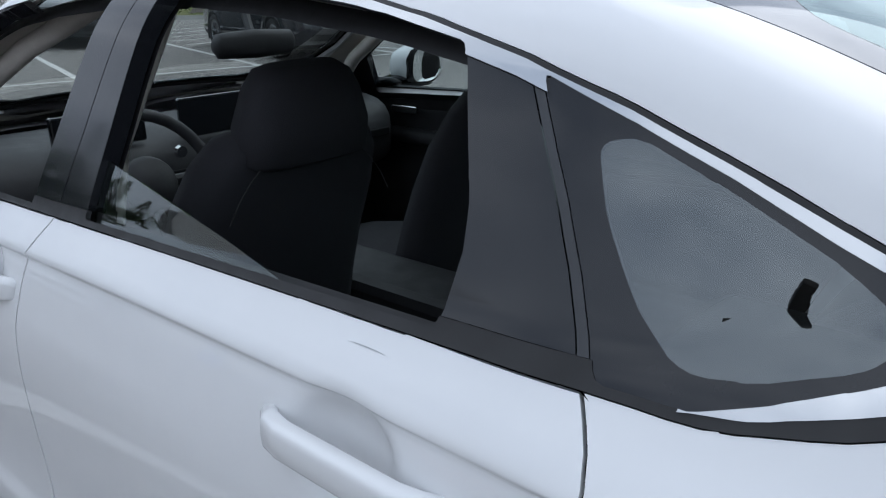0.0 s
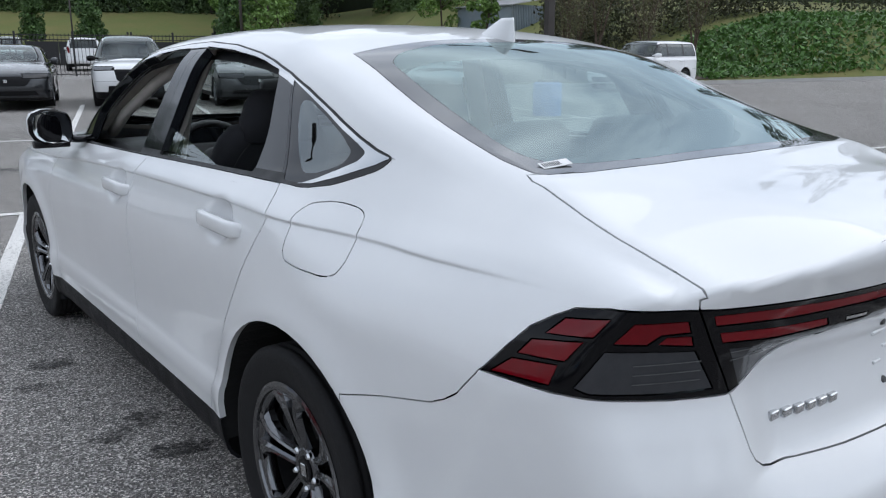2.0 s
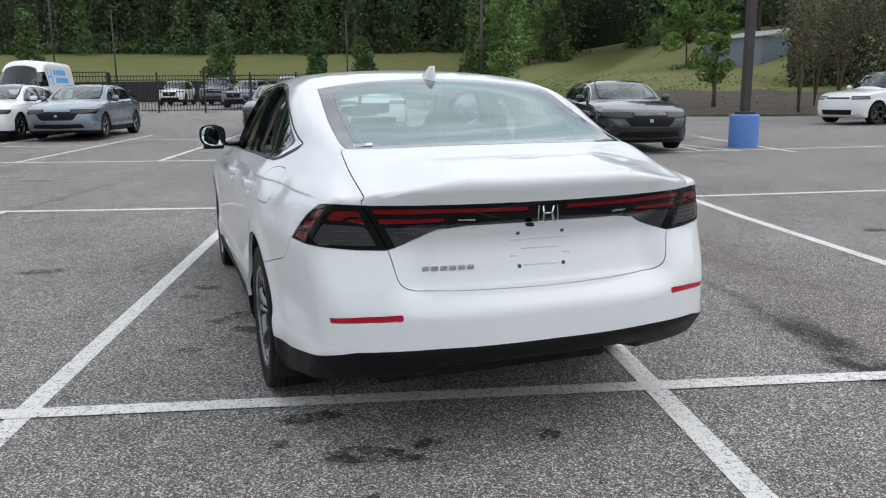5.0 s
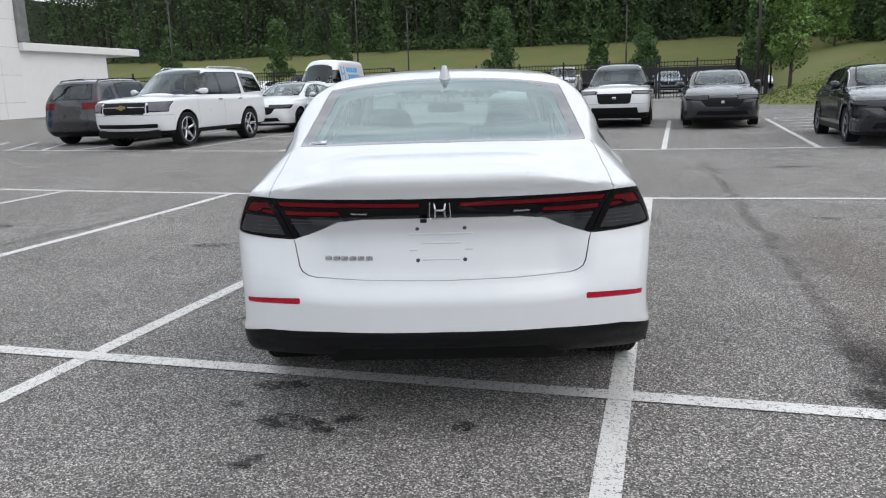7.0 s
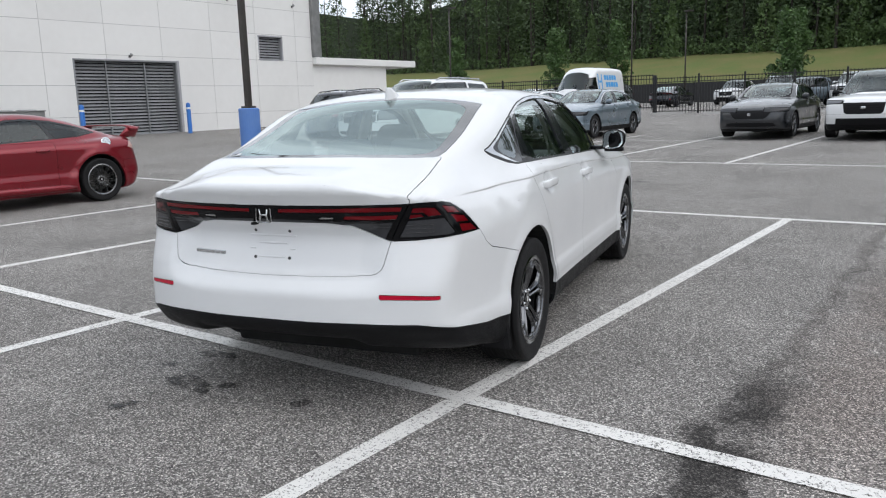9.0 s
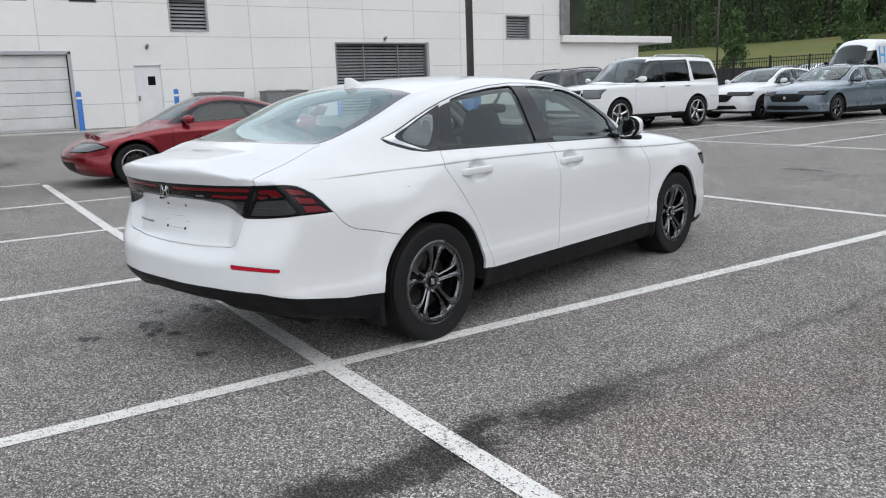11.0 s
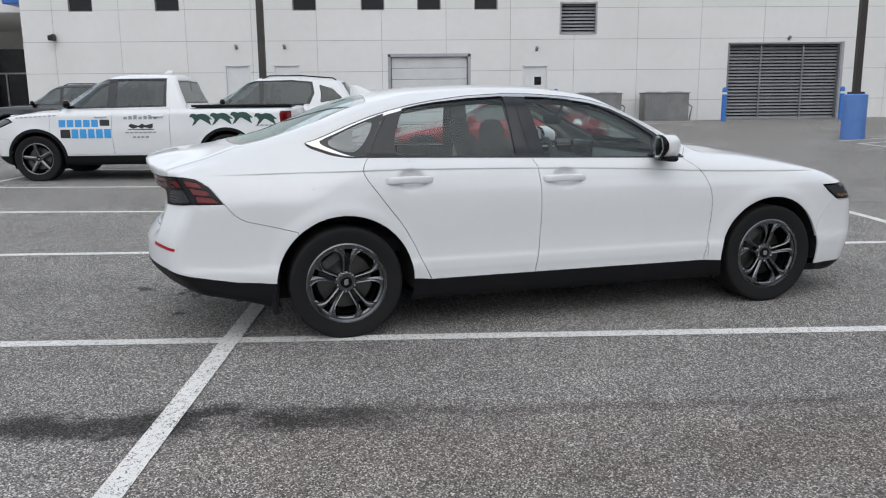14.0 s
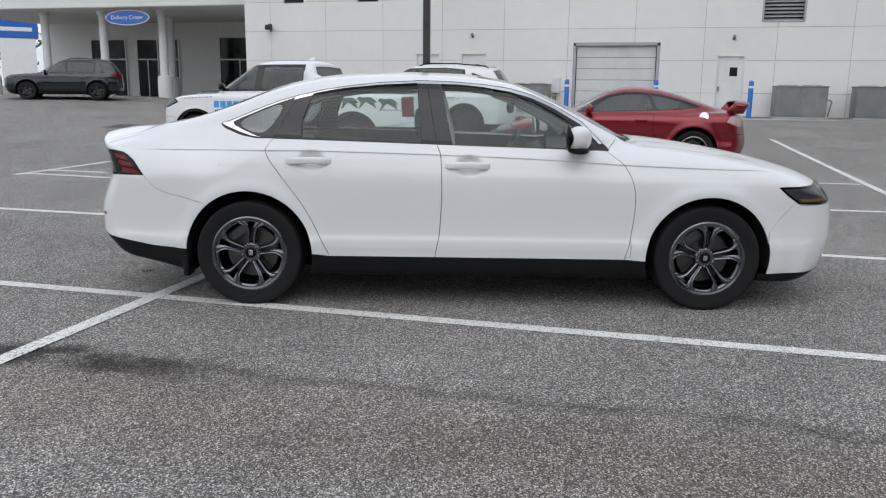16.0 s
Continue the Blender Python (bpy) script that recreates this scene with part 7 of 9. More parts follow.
def broad_crown(rng, height, width, base, count, size, clumps, cone=False):
    """Leaf places in a crown of uneven clumps."""
    cs = []
    for _ in range(clumps):
        t = rng.uniform(0, 1)
        r = width * (math.sin(math.pi * (0.12 + 0.83 * t)) ** .8 if not cone else .25 + (1 - t) ** .8 * .75) * rng.uniform(.2, 1.0)
        ang = rng.uniform(0, math.tau)
        cs.append((r * math.cos(ang), r * math.sin(ang), base + (height - base) * t, width * rng.uniform(.22, .42)))
    out = []
    for _ in range(count):
        x, y, z, r = cs[int(rng.integers(len(cs)))]
        d = rng.normal(size=3)
        d /= np.linalg.norm(d)
        out.append((x + d[0] * r, y + d[1] * r, z + d[2] * r * .8))
    return np.array(out), rng.uniform(size * .6, size * 1.4, count)


def tree(name, x, y, z, height, width, base, leaf, count, size, seed, label, group="", limbs=9, trunk_r=.09, clumps=26):
    rng = np.random.default_rng(seed)
    t = thing(name, pose(x, y, z), label, "tree", group)
    bend = [(rng.uniform(-.05, .05) * i, rng.uniform(-.05, .05) * i, height * .92 * i / 6 - .1) for i in range(7)]
    bm = tube_bm(bend, [trunk_r * (1 - .85 * i / 6) for i in range(7)], 8)
    for _ in range(limbs):
        f = rng.uniform(.25, .9)
        p = Vector(bend[int(f * 6)])
        a = rng.uniform(0, math.tau)
        L = width * rng.uniform(.5, .95) * (1.1 - f * .6)
        q = p + Vector((math.cos(a) * L * .5, math.sin(a) * L * .5, L * .45))
        e = p + Vector((math.cos(a) * L, math.sin(a) * L, L * .75))
        tube_bm([p, q, e], [trunk_r * .4 * (1 - f * .5), trunk_r * .25, .006], 5, bm)
    part("trunk", bm, BARK, t, smooth=True)
    c, s = broad_crown(rng, height, width, base, count, size, clumps, leaf is LEAF_DARK)
    v, f = leaf_cloud(c, s, rng)
    put("crown", leaf_mesh("crown", v, f, leaf), t)
    return t


# single trees: place, height, spread, foot of the crown
for i, (x, y, h, w, b, lf, seed) in enumerate((
        (12.9, 25.9, 5.0, 1.05, 1.1, LEAF_FRESH, 1), (6.6, 36.3, 6.0, 2.1, 1.3, LEAF_FRESH, 2), (10.8, 72.5, 9.0, 2.6, .9, LEAF_FRESH, 3), (14.6, 70.0, 9.5, 2.7, .9, LEAF_FRESH, 4),
        (-11.6, 58.6, 6.8, 2.1, .7, LEAF_DARK, 5), (-37.9, 72.5, 6.6, 2.3, .8, LEAF_DARK, 6), (-31.1, 72.8, 6.8, 2.2, .7, LEAF_DARK, 7), (-14.0, 73.5, 6.4, 2.2, .7, LEAF_DARK, 8),
        (-.8, 72.5, 4.2, 2.2, .5, LEAF_DARK, 9), (-5.0, 73.5, 3.8, 1.7, .4, LEAF_DARK, 10), (20.5, 47.5, 8.5, 2.6, 1.4, LEAF_FRESH, 11), (5.4, 37.5, 5.2, 1.7, 1.2, LEAF_DARK, 12), (-50, 71.5, 6.5, 2.2, .8, LEAF_DARK, 13))):
    best = min(((abs(on_bank(float(u), float(d))[0] - x) + abs(on_bank(float(u), float(d))[1] - y), float(u), float(d)) for u in edge_u[::2] for d in (0.3, 1.2, 2.5, 4, 6, 9, 14, 22, 30)), key=lambda q: q[0])
    z = on_bank(best[1], best[2])[2] if best[0] < 3.5 else tz(x, y)
    tree("tree", x, y, z, h, w * (.62 if lf is LEAF_DARK else .75), b, lf, 4800 if y < 40 else 6000, .09 if y < 40 else .13, 100 + seed, "young leafy green tree on the grass bank" if lf is LEAF_FRESH else "dense dark green young tree on the bank", "bank trees", clumps=70 if lf is LEAF_DARK else 30)


def twig_tree(x, y, z, h, seed):
    """A many-stemmed shrub tree with thin foliage."""
    rng = np.random.default_rng(seed)
    t = thing("shrub_tree", pose(x, y, z), "many-stemmed thin-leaved shrub tree in mulch", "tree", "shrub trees")
    bm = bmesh.new()
    tips = []
    for k in range(7):
        a, lean = rng.uniform(0, math.tau), rng.uniform(.08, .28)
        p = [Vector((math.cos(a) * lean * h * f * f + rng.uniform(-.03, .03), math.sin(a) * lean * h * f * f, h * .8 * f - .05)) for f in (0, .3, .6, 1)]
        tube_bm(p, [.030, .024, .016, .006], 5, bm)
        for _ in range(9):
            q = p[2].lerp(p[3], rng.uniform(0, 1)) if rng.uniform() > .35 else p[1].lerp(p[2], rng.uniform(0, 1))
            a2 = rng.uniform(0, math.tau)
            e = q + Vector((math.cos(a2) * .5, math.sin(a2) * .5, rng.uniform(.5, 1.1))) * rng.uniform(.5, 1)
            tube_bm([q, e], [.012, .004], 4, bm)
            tips.append((q + e) / 2)
            tips.append(e)
    part("trunk", bm, TWIG, t, smooth=True)
    c = np.array([tuple(tips[int(rng.integers(len(tips)))] + Vector(rng.normal(0, .22, 3))) for _ in range(2600)])
    v, f = leaf_cloud(c, rng.uniform(.03, .065, 2600), rng)
    put("crown", leaf_mesh("crown", v, f, LEAF_THIN), t)


for i, (u, d, h) in enumerate(((11.3, 1.2, 5.2), (11.6, 2.6, 5.6), (11.95, 1.4, 5.0), (12.25, 3.0, 5.8), (11.45, 3.4, 5.0))):
    x, y, z = on_bank(u, d)
    twig_tree(x, y, z, h, 40 + i)

# ivy on the bank behind the parked wagon
rng = np.random.default_rng(77)
pts = []
for _ in range(17000):
    u, d = rng.uniform(12.22, 14.0), rng.uniform(.3, 8.5)
    x, y, z = on_bank(u, d)
    pts.append((x, y, z + abs(rng.normal(0, .10)) + .15 * max(0, noise.noise(Vector((x * .6, y * .6, 1))))))
v, f = leaf_cloud(np.array(pts), rng.uniform(.08, .17, len(pts)), rng)
put("ivy", leaf_mesh("ivy", v, f, IVY), kind="stuff", label="bright green ground ivy on the bank", category="ivy")

# a dark thicket behind the shrub trees
rng = np.random.default_rng(78)
pts = []
for _ in range(24000):
    u, d = rng.uniform(11.35, 13.6), 10 + abs(rng.normal(0, 3.2))
    x, y, z = on_bank(u, d)
    top = 2.2 + 4.2 * abs(noise.noise(Vector((x * .22, y * .22, 8)))) + .35 * (d - 10)
    pts.append((x, y, z + top * rng.uniform(0, 1) ** .8))
v, f = leaf_cloud(np.array(pts), rng.uniform(.07, .17, len(pts)), rng)
put("thicket", leaf_mesh("thicket", v, f, THICKET), kind="stuff", label="dark brown-green thicket behind the mulch bed", category="bushes")

# ---- the woods ----
rng = np.random.default_rng(11)
pine_c, pine_s, mix_c, mix_s = [], [], [], []
bm = bmesh.new()
spots = []
for i in range(420):
    far = rng.uniform() < .72
    if far:
        u, d = rng.uniform(.6, 4.8), 24 + abs(rng.normal(0, 9)) + (3 if i % 3 else 0)
    else:
        u, d = rng.uniform(5.5, 15.2), 34 + abs(rng.normal(0, 11))
        if u < 11 and d < 44:
            d += 12
    x, y, z = on_bank(u, d)
    spots.append((x, y, z, d))
for i in range(150):
    a = rng.uniform(math.radians(165), math.radians(372))
    r = rng.uniform(95, 125)
    x, y = r * math.cos(a), r * math.sin(a)
    if x < -20 and -45 < y < 40:
        continue
    spots.append((x, y, .9, 40))
for x, y, z, d in spots:
    h = rng.uniform(13, 22)
    kind = rng.uniform()
    n = 1150 if y > 20 else 520
    tube_bm([(x, y, z - .3), (x + rng.uniform(-.3, .3), y, z + h * .5), (x, y, z + h * .95)], [.17, .12, .03], 5, bm)
    t = rng.uniform(0, 1, n) ** .9
    ang = rng.uniform(0, math.tau, n)
    if kind < .62:
        low = rng.uniform(.03, .30)
        tier = .72 + .28 * np.cos(t * h * 2.4 + ang * 1.0)
        r = (1 - t) ** .8 * h * .20 * tier * rng.uniform(.35, 1.08, n) + .2
        zz = z + h * (low + (1 - low) * t) - r * .18
        pine_c.append(np.stack([x + r * np.cos(ang), y + r * np.sin(ang), zz], 1))
        pine_s.append(rng.uniform(.13, .30, n) * (1 if y > 20 else 1.3))
    else:
        h *= .72
        c, s = broad_crown(rng, h, h * .26, h * .12, n, .20 if y > 20 else .26, 34)
        mix_c.append(c + np.array((x, y, z)))
        mix_s.append(s)
# young conifers along the edge, green to the ground
for i in range(46):
    u, d = rng.uniform(.7, 4.9), 22.5 + abs(rng.normal(0, 3))
    x, y, z = on_bank(u, d)
    h, n = rng.uniform(4.5, 10.5), 900
    t, ang = rng.uniform(0, 1, n), rng.uniform(0, math.tau, n)
    r = (1 - t) ** .85 * h * .23 * (.74 + .26 * np.cos(t * h * 3.1 + ang)) * rng.uniform(.55, 1.05, n) + .12
    (mix_c if i % 3 else pine_c).append(np.stack([x + r * np.cos(ang), y + r * np.sin(ang), z + .1 + h * t - r * .2], 1))
    (mix_s if i % 3 else pine_s).append(rng.uniform(.12, .26, n))
me = bpy.data.meshes.new("woods_trunks")
bm.to_mesh(me)
bm.free()
me.materials.append(BARK_DARK)
put("woods_trunks", me, kind="stuff", label="brown pine trunks in the woods", category="tree trunks")
v, f = leaf_cloud(np.concatenate(pine_c), np.concatenate(pine_s), rng, .3)
put("woods_pines", leaf_mesh("woods_pines", v, f, PINE), kind="stuff", label="dark green pine woods above the bank", category="woods")
v, f = leaf_cloud(np.concatenate(mix_c), np.concatenate(mix_s), rng)
put("woods_broadleaf", leaf_mesh("woods_broadleaf", v, f, WOODS_MIX), kind="stuff", label="mixed green broadleaf trees among the pines", category="woods")
# undergrowth along the foot of the woods
pts = []
for _ in range(22000):
    if rng.uniform() < .7:
        u, d = rng.uniform(.6, 4.9), 24 + abs(rng.normal(0, 2.5))
    else:
        u, d = rng.uniform(5.5, 15), 42 + abs(rng.normal(0, 3))
    x, y, z = on_bank(u, d)
    pts.append((x, y, z + rng.uniform(0, 2.6) * (.4 + .6 * abs(noise.noise(Vector((x * .15, y * .15, 5)))) * 2)))
v, f = leaf_cloud(np.array(pts), rng.uniform(.12, .3, len(pts)), rng)
put("undergrowth", leaf_mesh("undergrowth", v, f, WOODS_MIX), kind="stuff", label="green undergrowth at the edge of the woods", category="undergrowth")
# a dark sheet behind the trees; the woods' shade is put into its colour
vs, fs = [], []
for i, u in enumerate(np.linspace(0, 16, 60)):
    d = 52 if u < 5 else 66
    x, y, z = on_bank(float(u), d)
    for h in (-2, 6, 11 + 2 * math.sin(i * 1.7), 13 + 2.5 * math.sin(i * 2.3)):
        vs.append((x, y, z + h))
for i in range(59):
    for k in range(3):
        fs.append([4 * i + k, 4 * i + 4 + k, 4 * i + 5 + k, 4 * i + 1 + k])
put("backdrop", mesh_of("backdrop", vs, fs, WOODS_SHADE), kind="structure", label="dark sheet behind the distant woods, coloured as their shade", category="woods")

# ---- other vehicles ----
PAINT_BRIGHT = material("plain_white_car_paint", (0.73, 0.735, 0.74), 0.35, 0.0, 1.0, vary=0.05, scale=2.5)
PAINT_GREY = material("dark_grey_metallic_paint", (0.024, 0.026, 0.030), 0.32, 0.5, 1.0, vary=0.1, scale=3)
PAINT_SILVER = material("silver_grey_metallic_paint", (0.16, 0.17, 0.185), 0.32, 0.5, 1.0, vary=0.1, scale=3)
PAINT_BLUE_GREY = material("blue_grey_metallic_paint", (0.17, 0.215, 0.255), 0.32, 0.45, 1.0, vary=0.1, scale=3)
PAINT_BLACK = material("blue_black_paint", (0.003, 0.004, 0.009), 0.2, 0.2, 1.0, vary=0.1, scale=3)
PAINT_BROWN = material("warm_grey_metallic_paint", (0.028, 0.028, 0.031), 0.3, 0.45, 1.0, vary=0.1, scale=3)
PAINT_RED = material("dark_red_metallic_paint", (0.21, 0.003, 0.012), 0.34, 0.55, 0.8, vary=0.12, scale=3)
RIM_BLACK = material("black_alloy", (0.025, 0.025, 0.027), 0.35, 0.6, 0.5, vary=0.3, scale=12)
LENS_PALE = lamp_glass("pale_pink_tail_lens", (0.55, 0.36, 0.33))
RIM_MESH = material("dull_silver_mesh_alloy", (0.30, 0.30, 0.30), 0.28, 1.0, 0.2, vary=0.3, scale=12)
DECAL_BLUE = material("sky_blue_vinyl", (0.05, 0.33, 0.72), 0.45, vary=0.1, scale=10)
DECAL_BLACK = material("black_vinyl", (0.02, 0.02, 0.022), 0.45, vary=0.1, scale=10)
DECAL_GREEN = material("dark_green_vinyl", (0.012, 0.06, 0.045), 0.5, vary=0.2, scale=10)
DECAL_GREY = material("grey_vinyl", (0.30, 0.31, 0.32), 0.5, vary=0.1, scale=10)


import collections

FIELDS = {}


def Shape(**kw):
    """The numbers of one kind of vehicle; y runs forward from the rear axle."""
    return collections.namedtuple("Shape", list(kw))(**kw)


def body_field(s):
    plan, flank_in, deck, tail, nose, roof, house = (spline(*q) for q in (s.plan, s.flank, s.deck, s.tail, s.nose, s.roof, s.house))
    cab = spline(*s.cab) if s.cab else None
    lean = spline(*s.lean) if s.lean else None

    def f(p):
        x, y, z = np.abs(p[:, 0]), p[:, 1], p[:, 2]
        w = plan(y) - flank_in(z)
        for wy in (0.0, s.wb):
            r = np.hypot(y - wy, z - s.tyre)
            w = w + s.flare * np.exp(-((r - s.tyre - 0.075) / 0.06) ** 2)
        rear = tail(z) + s.bow * (x / 0.8) ** 2.6 - y
        front = y - nose(z) + s.bow * 1.25 * (x / 0.8) ** 2.4
        top = (z - deck(y) + 0.03 * (x / 0.7) ** 2) * 0.9
        low = s.low + 0.10 * step(y, s.wb + 0.45, s.wb + 0.85) * 0.2 + 0.10 * (1 - step(y, -1.0, -0.4)) - z
        b = smax(smax(smax(smax(x - w, top, 0.07), rear, 0.07), front, 0.10), low, 0.05)
        ys = y + 0.14 * (x / 0.6) ** 2 * step(y, s.wb * 0.4, s.wb * 0.75)
        rf = (z - roof(ys) + 0.035 * (x / 0.6) ** 2.4) * 0.88
        side = (x - house(z) - (lean(y) if lean else 0)) * 0.92
        g = smax(side, rf, 0.10)
        g = smax(g, s.belt - 0.12 - z, 0.05)
        g = smax(g, (cab(z) - y) if cab else rear, 0.08)
        return smin(b, g, s.blend)
    return f


def surf(f, start, way, far=2.6):
    """How far from a place inside the body its skin lies."""
    o, d = np.array(start, float), np.array(way, float)
    lo, hi = 0.0, far
    for _ in range(3):
        t = np.linspace(lo, hi, 90)
        out = np.nonzero(f(o + d * t[:, None]) > 0)[0]
        i = int(out[0]) if len(out) else 89
        lo, hi = float(t[max(i - 1, 0)]), float(t[i])
    return lo


def build_car(s, name, m, paint, label, rim_mat, rim_label, category="car"):
    car = thing(name, m, label, category)
    f = body_field(s)
    mid_y = (s.nose[2][1] + s.tail[2][1]) / 2
    reach = (s.nose[2][1] - s.tail[2][1]) / 2
    k = Skin(f, ((0, mid_y, s.mid), (.45, reach - .45, .2)), s.counts)
    outer = lambda v: v[0] > .38
    hi = lambda v: v[2] > s.belt - .18
    nosey, taily = (lambda v: v[1] > s.wb + .15), (lambda v: v[1] < -.2)
    k.carve(SIDE, [(-3, 0), (-3, s.clad), (7, s.clad), (7, 0)], "clad", lambda v: True)
    for wy in (0, s.wb):
        if s.arch:
            k.carve(SIDE, ring(wy, s.tyre, s.tyre + .065 + s.arch, 40), "clad", lambda v: v[0] > .55)
    for i, (y0, y1) in enumerate(s.doors):
        edge = [(y0 + (.20 if y0 < .35 else 0), s.clad + .02), (y0, s.clad + .30), (y0, s.belt + .0), (y1, s.belt + .0), (y1 + .01, s.clad + .3), (y1 - .02, s.clad + .02)]
        k.carve(SIDE, edge, "door%d" % i, outer, ("body",))
    k.carve(SIDE, s.dlo, "dlo", lambda v: outer(v) and v[2] > s.belt - .08)
    for i, poly in enumerate(s.windows):
        k.carve(SIDE, rounded(poly, .03, 2), "win%d" % i, lambda v: outer(v) and v[2] > s.belt - .1, ("dlo", "body"))
    k.carve(TOP, s.screen, "screen", lambda v: hi(v) and v[1] > s.wb * .3)
    if s.back_top:
        k.carve(TOP, s.back_top, "back_edge", lambda v: hi(v) and v[1] < s.wb * .4)
        k.carve(TOP, inset(s.back_top, .035), "back", lambda v: hi(v) and v[1] < s.wb * .4)
    else:
        k.carve(REAR, s.back_rear, "back_edge", lambda v: hi(v) and v[1] < s.wb * .35)
        k.carve(REAR, inset(s.back_rear, .03), "back", lambda v: hi(v) and v[1] < s.wb * .35)
    k.carve(TOP, s.hood, "hood", lambda v: v[2] > s.belt - .35 and v[1] > s.wb * .6, ("body",))
    k.carve(SIDE, s.head, "headlamp", lambda v: nosey(v) and v[0] > s.head_in)
    k.carve(SIDE, inset(s.head, .018), "head_lens", lambda v: nosey(v) and v[0] > s.head_in + .02)
    k.carve(SIDE, s.lamp, "tail_lamp", lambda v: taily(v) and v[0] > s.lamp_in)
    for poly in s.grilles:
        k.carve(REAR, poly, "grille", nosey, ("body", "clad", "hood"))
    k.carve(SIDE, [(s.wb + s.tyre + .06, 0), (s.wb + s.tyre + .08, s.bump_f), (7, s.bump_f), (7, 0)], "front_bumper", nosey, ("body",))
    k.carve(SIDE, [(-s.tyre - .06, 0), (-s.tyre - .08, s.bump_r), (-4, s.bump_r), (-4, 0)], "rear_bumper", taily, ("body",))
    for wy in (0, s.wb):
        k.carve(SIDE, ring(wy, s.tyre, s.tyre + .065, 40), "none", lambda v: v[0] > .5)
    k.finish()
    body = skin_part("body", k, "body", paint, car, flange=.02)
    for nm, tag, mt, lab in (("hood", "hood", paint, ""), ("front_bumper", "front_bumper", paint, ""), ("rear_bumper", "rear_bumper", s.bump_mat or paint, ""), ("lower_cladding", "clad", s.clad_mat or paint, ""),
                             ("windscreen", "screen", CAR_GLASS, "windscreen"), ("rear_window", "back", s.back_glass, "rear window"), ("rear_window_border", "back_edge", PILLAR_BLACK, ""), ("grille", "grille", PLASTIC_BLACK, "black grille")):
        glass = "window" in nm or nm == "windscreen"
        skin_part(nm, k, tag, mt, car, lab, flange=0 if glass else .014, gap=0 if glass else .002)
    for side in ("right", "left"):
        sg = 1 if side == "right" else -1
        for i, (y0, y1) in enumerate(s.doors):
            d = skin_part("door", k, "door%d" % i, paint, car, sides=side, flange=.02, gap=.003)
            hy = y0 + .10 if i < len(s.doors) - 1 or len(s.doors) == 1 else y0 + .08
            hz = s.belt - .12
            hx = surf(f, (.2, hy + .1, hz), (1, 0, 0)) + .2
            part("door_handle", loft_bm([oval((sg * (hx + .012 * e), y, hz), (1, 0, 0), (0, 0, 1), .014, .018, 8) for y, e in ((hy, 0), (hy + .03, 1), (hy + .17, 1), (hy + .2, 0))]), s.handle or paint, d, smooth=True)
        skin_part("window_frame", k, "dlo", PILLAR_BLACK, car, "black window surround", sides=side, flange=.006, gap=0)
        for i in range(len(s.windows)):
            skin_part("side_window", k, "win%d" % i, s.glass, car, "tinted side window", sides=side, flange=0, gap=0, lift=-.004)
        h = skin_part("headlamp", k, "headlamp", GLOSS_BLACK, car, "headlamp in a black frame", sides=side, flange=.012)
        skin_part("lamp_lens", k, "head_lens", LENS_CLEAR, h or car, sides=side, flange=0, lift=.002)
        skin_part("tail_lamp", k, "tail_lamp", s.lamp_mat, car, "red tail lamp", sides=side, flange=.012)
        # mirror
        my, mz = s.mirror
        mx = surf(f, (.2, my, mz - .06), (1, 0, 0)) + .2
        part("door_mirror", loft_bm([oval((sg * (mx + dx), my - .02 * i, mz), (0, 1, 0), (0, 0, 1), a, b, 14) for i, (dx, a, b) in enumerate(((-.05, .03, .02), (.03, .04, .03), (.05, .06, .06), (.14, .06, .07), (.20, .05, .055), (.215, .02, .03)))]), s.mirror_mat or paint, car, "door mirror", smooth=True)
        for wy in (0, s.wb):
            well = bmesh.new()
            arc = [(wy + (s.tyre + .07) * math.cos(a), s.tyre + (s.tyre + .07) * math.sin(a)) for a in np.linspace(-.4, math.pi + .4, 16).tolist()]
            a = [well.verts.new((sg * (surf(f, (.3, wy + (s.tyre + .09) * math.copysign(1, y - wy), max(z, s.low + .1)), (1, 0, 0)) + .3 - .03), y, z)) for y, z in arc]
            b = [well.verts.new((sg * .5, y, z)) for y, z in arc]
            for i in range(15):
                well.faces.new((a[i], a[i + 1], b[i + 1], b[i]))
            well.faces.new(b)
            part("wheel_well", well, WELL, car)
    master = None
    for wx, wy in ((1, 0), (1, s.wb), (-1, 0), (-1, s.wb)):
        wm = pose(wx * (s.plan[3][1] - s.tuck), wy, s.tyre, 17 * wx + 31 * wy, 0, 0 if wx > 0 else 180)
        w = wheel(car, wm, s.tyre, s.rim, s.rubber, s.spokes, rim_mat, rim_label, master)
        master = master or w
    # seats and dash behind the glass
    part("cabin_floor", box_bm(-.68, .68, s.cabin[0] - .15, s.cabin[3] + .35, s.low + .05, s.belt - .38, .03), TRIM_DARK, car, "dark cabin floor")
    part("dashboard", loft_bm([oval((x, s.cabin[3] + .1, s.belt - .22), (0, 1, 0), (0, 0, 1), .28, .19, 14, 3) for x in (-.66, -.6, .6, .66)]), TRIM_DARK, car)
    for x in (-.36, .36):
        seat_b = loft_bm([oval((x, s.cabin[2] - .25 * t, s.belt - .45 + .58 * t), (1, 0, 0), (0, 1, .3), .23 - .03 * t, .07, 12, 3) for t in (0, .1, .5, .9, 1)])
        st = part("front_seat", seat_b, FABRIC, car, "dark front seat", smooth=True)
        part("headrest", loft_bm([oval((x, s.cabin[2] - .28, s.belt + .15 + .2 * t), (1, 0, 0), (0, 1, .2), w, .05, 10, 3) for t, w in ((0, .1), (.3, .13), (.8, .12), (1, .07))]), FABRIC, st, smooth=True)
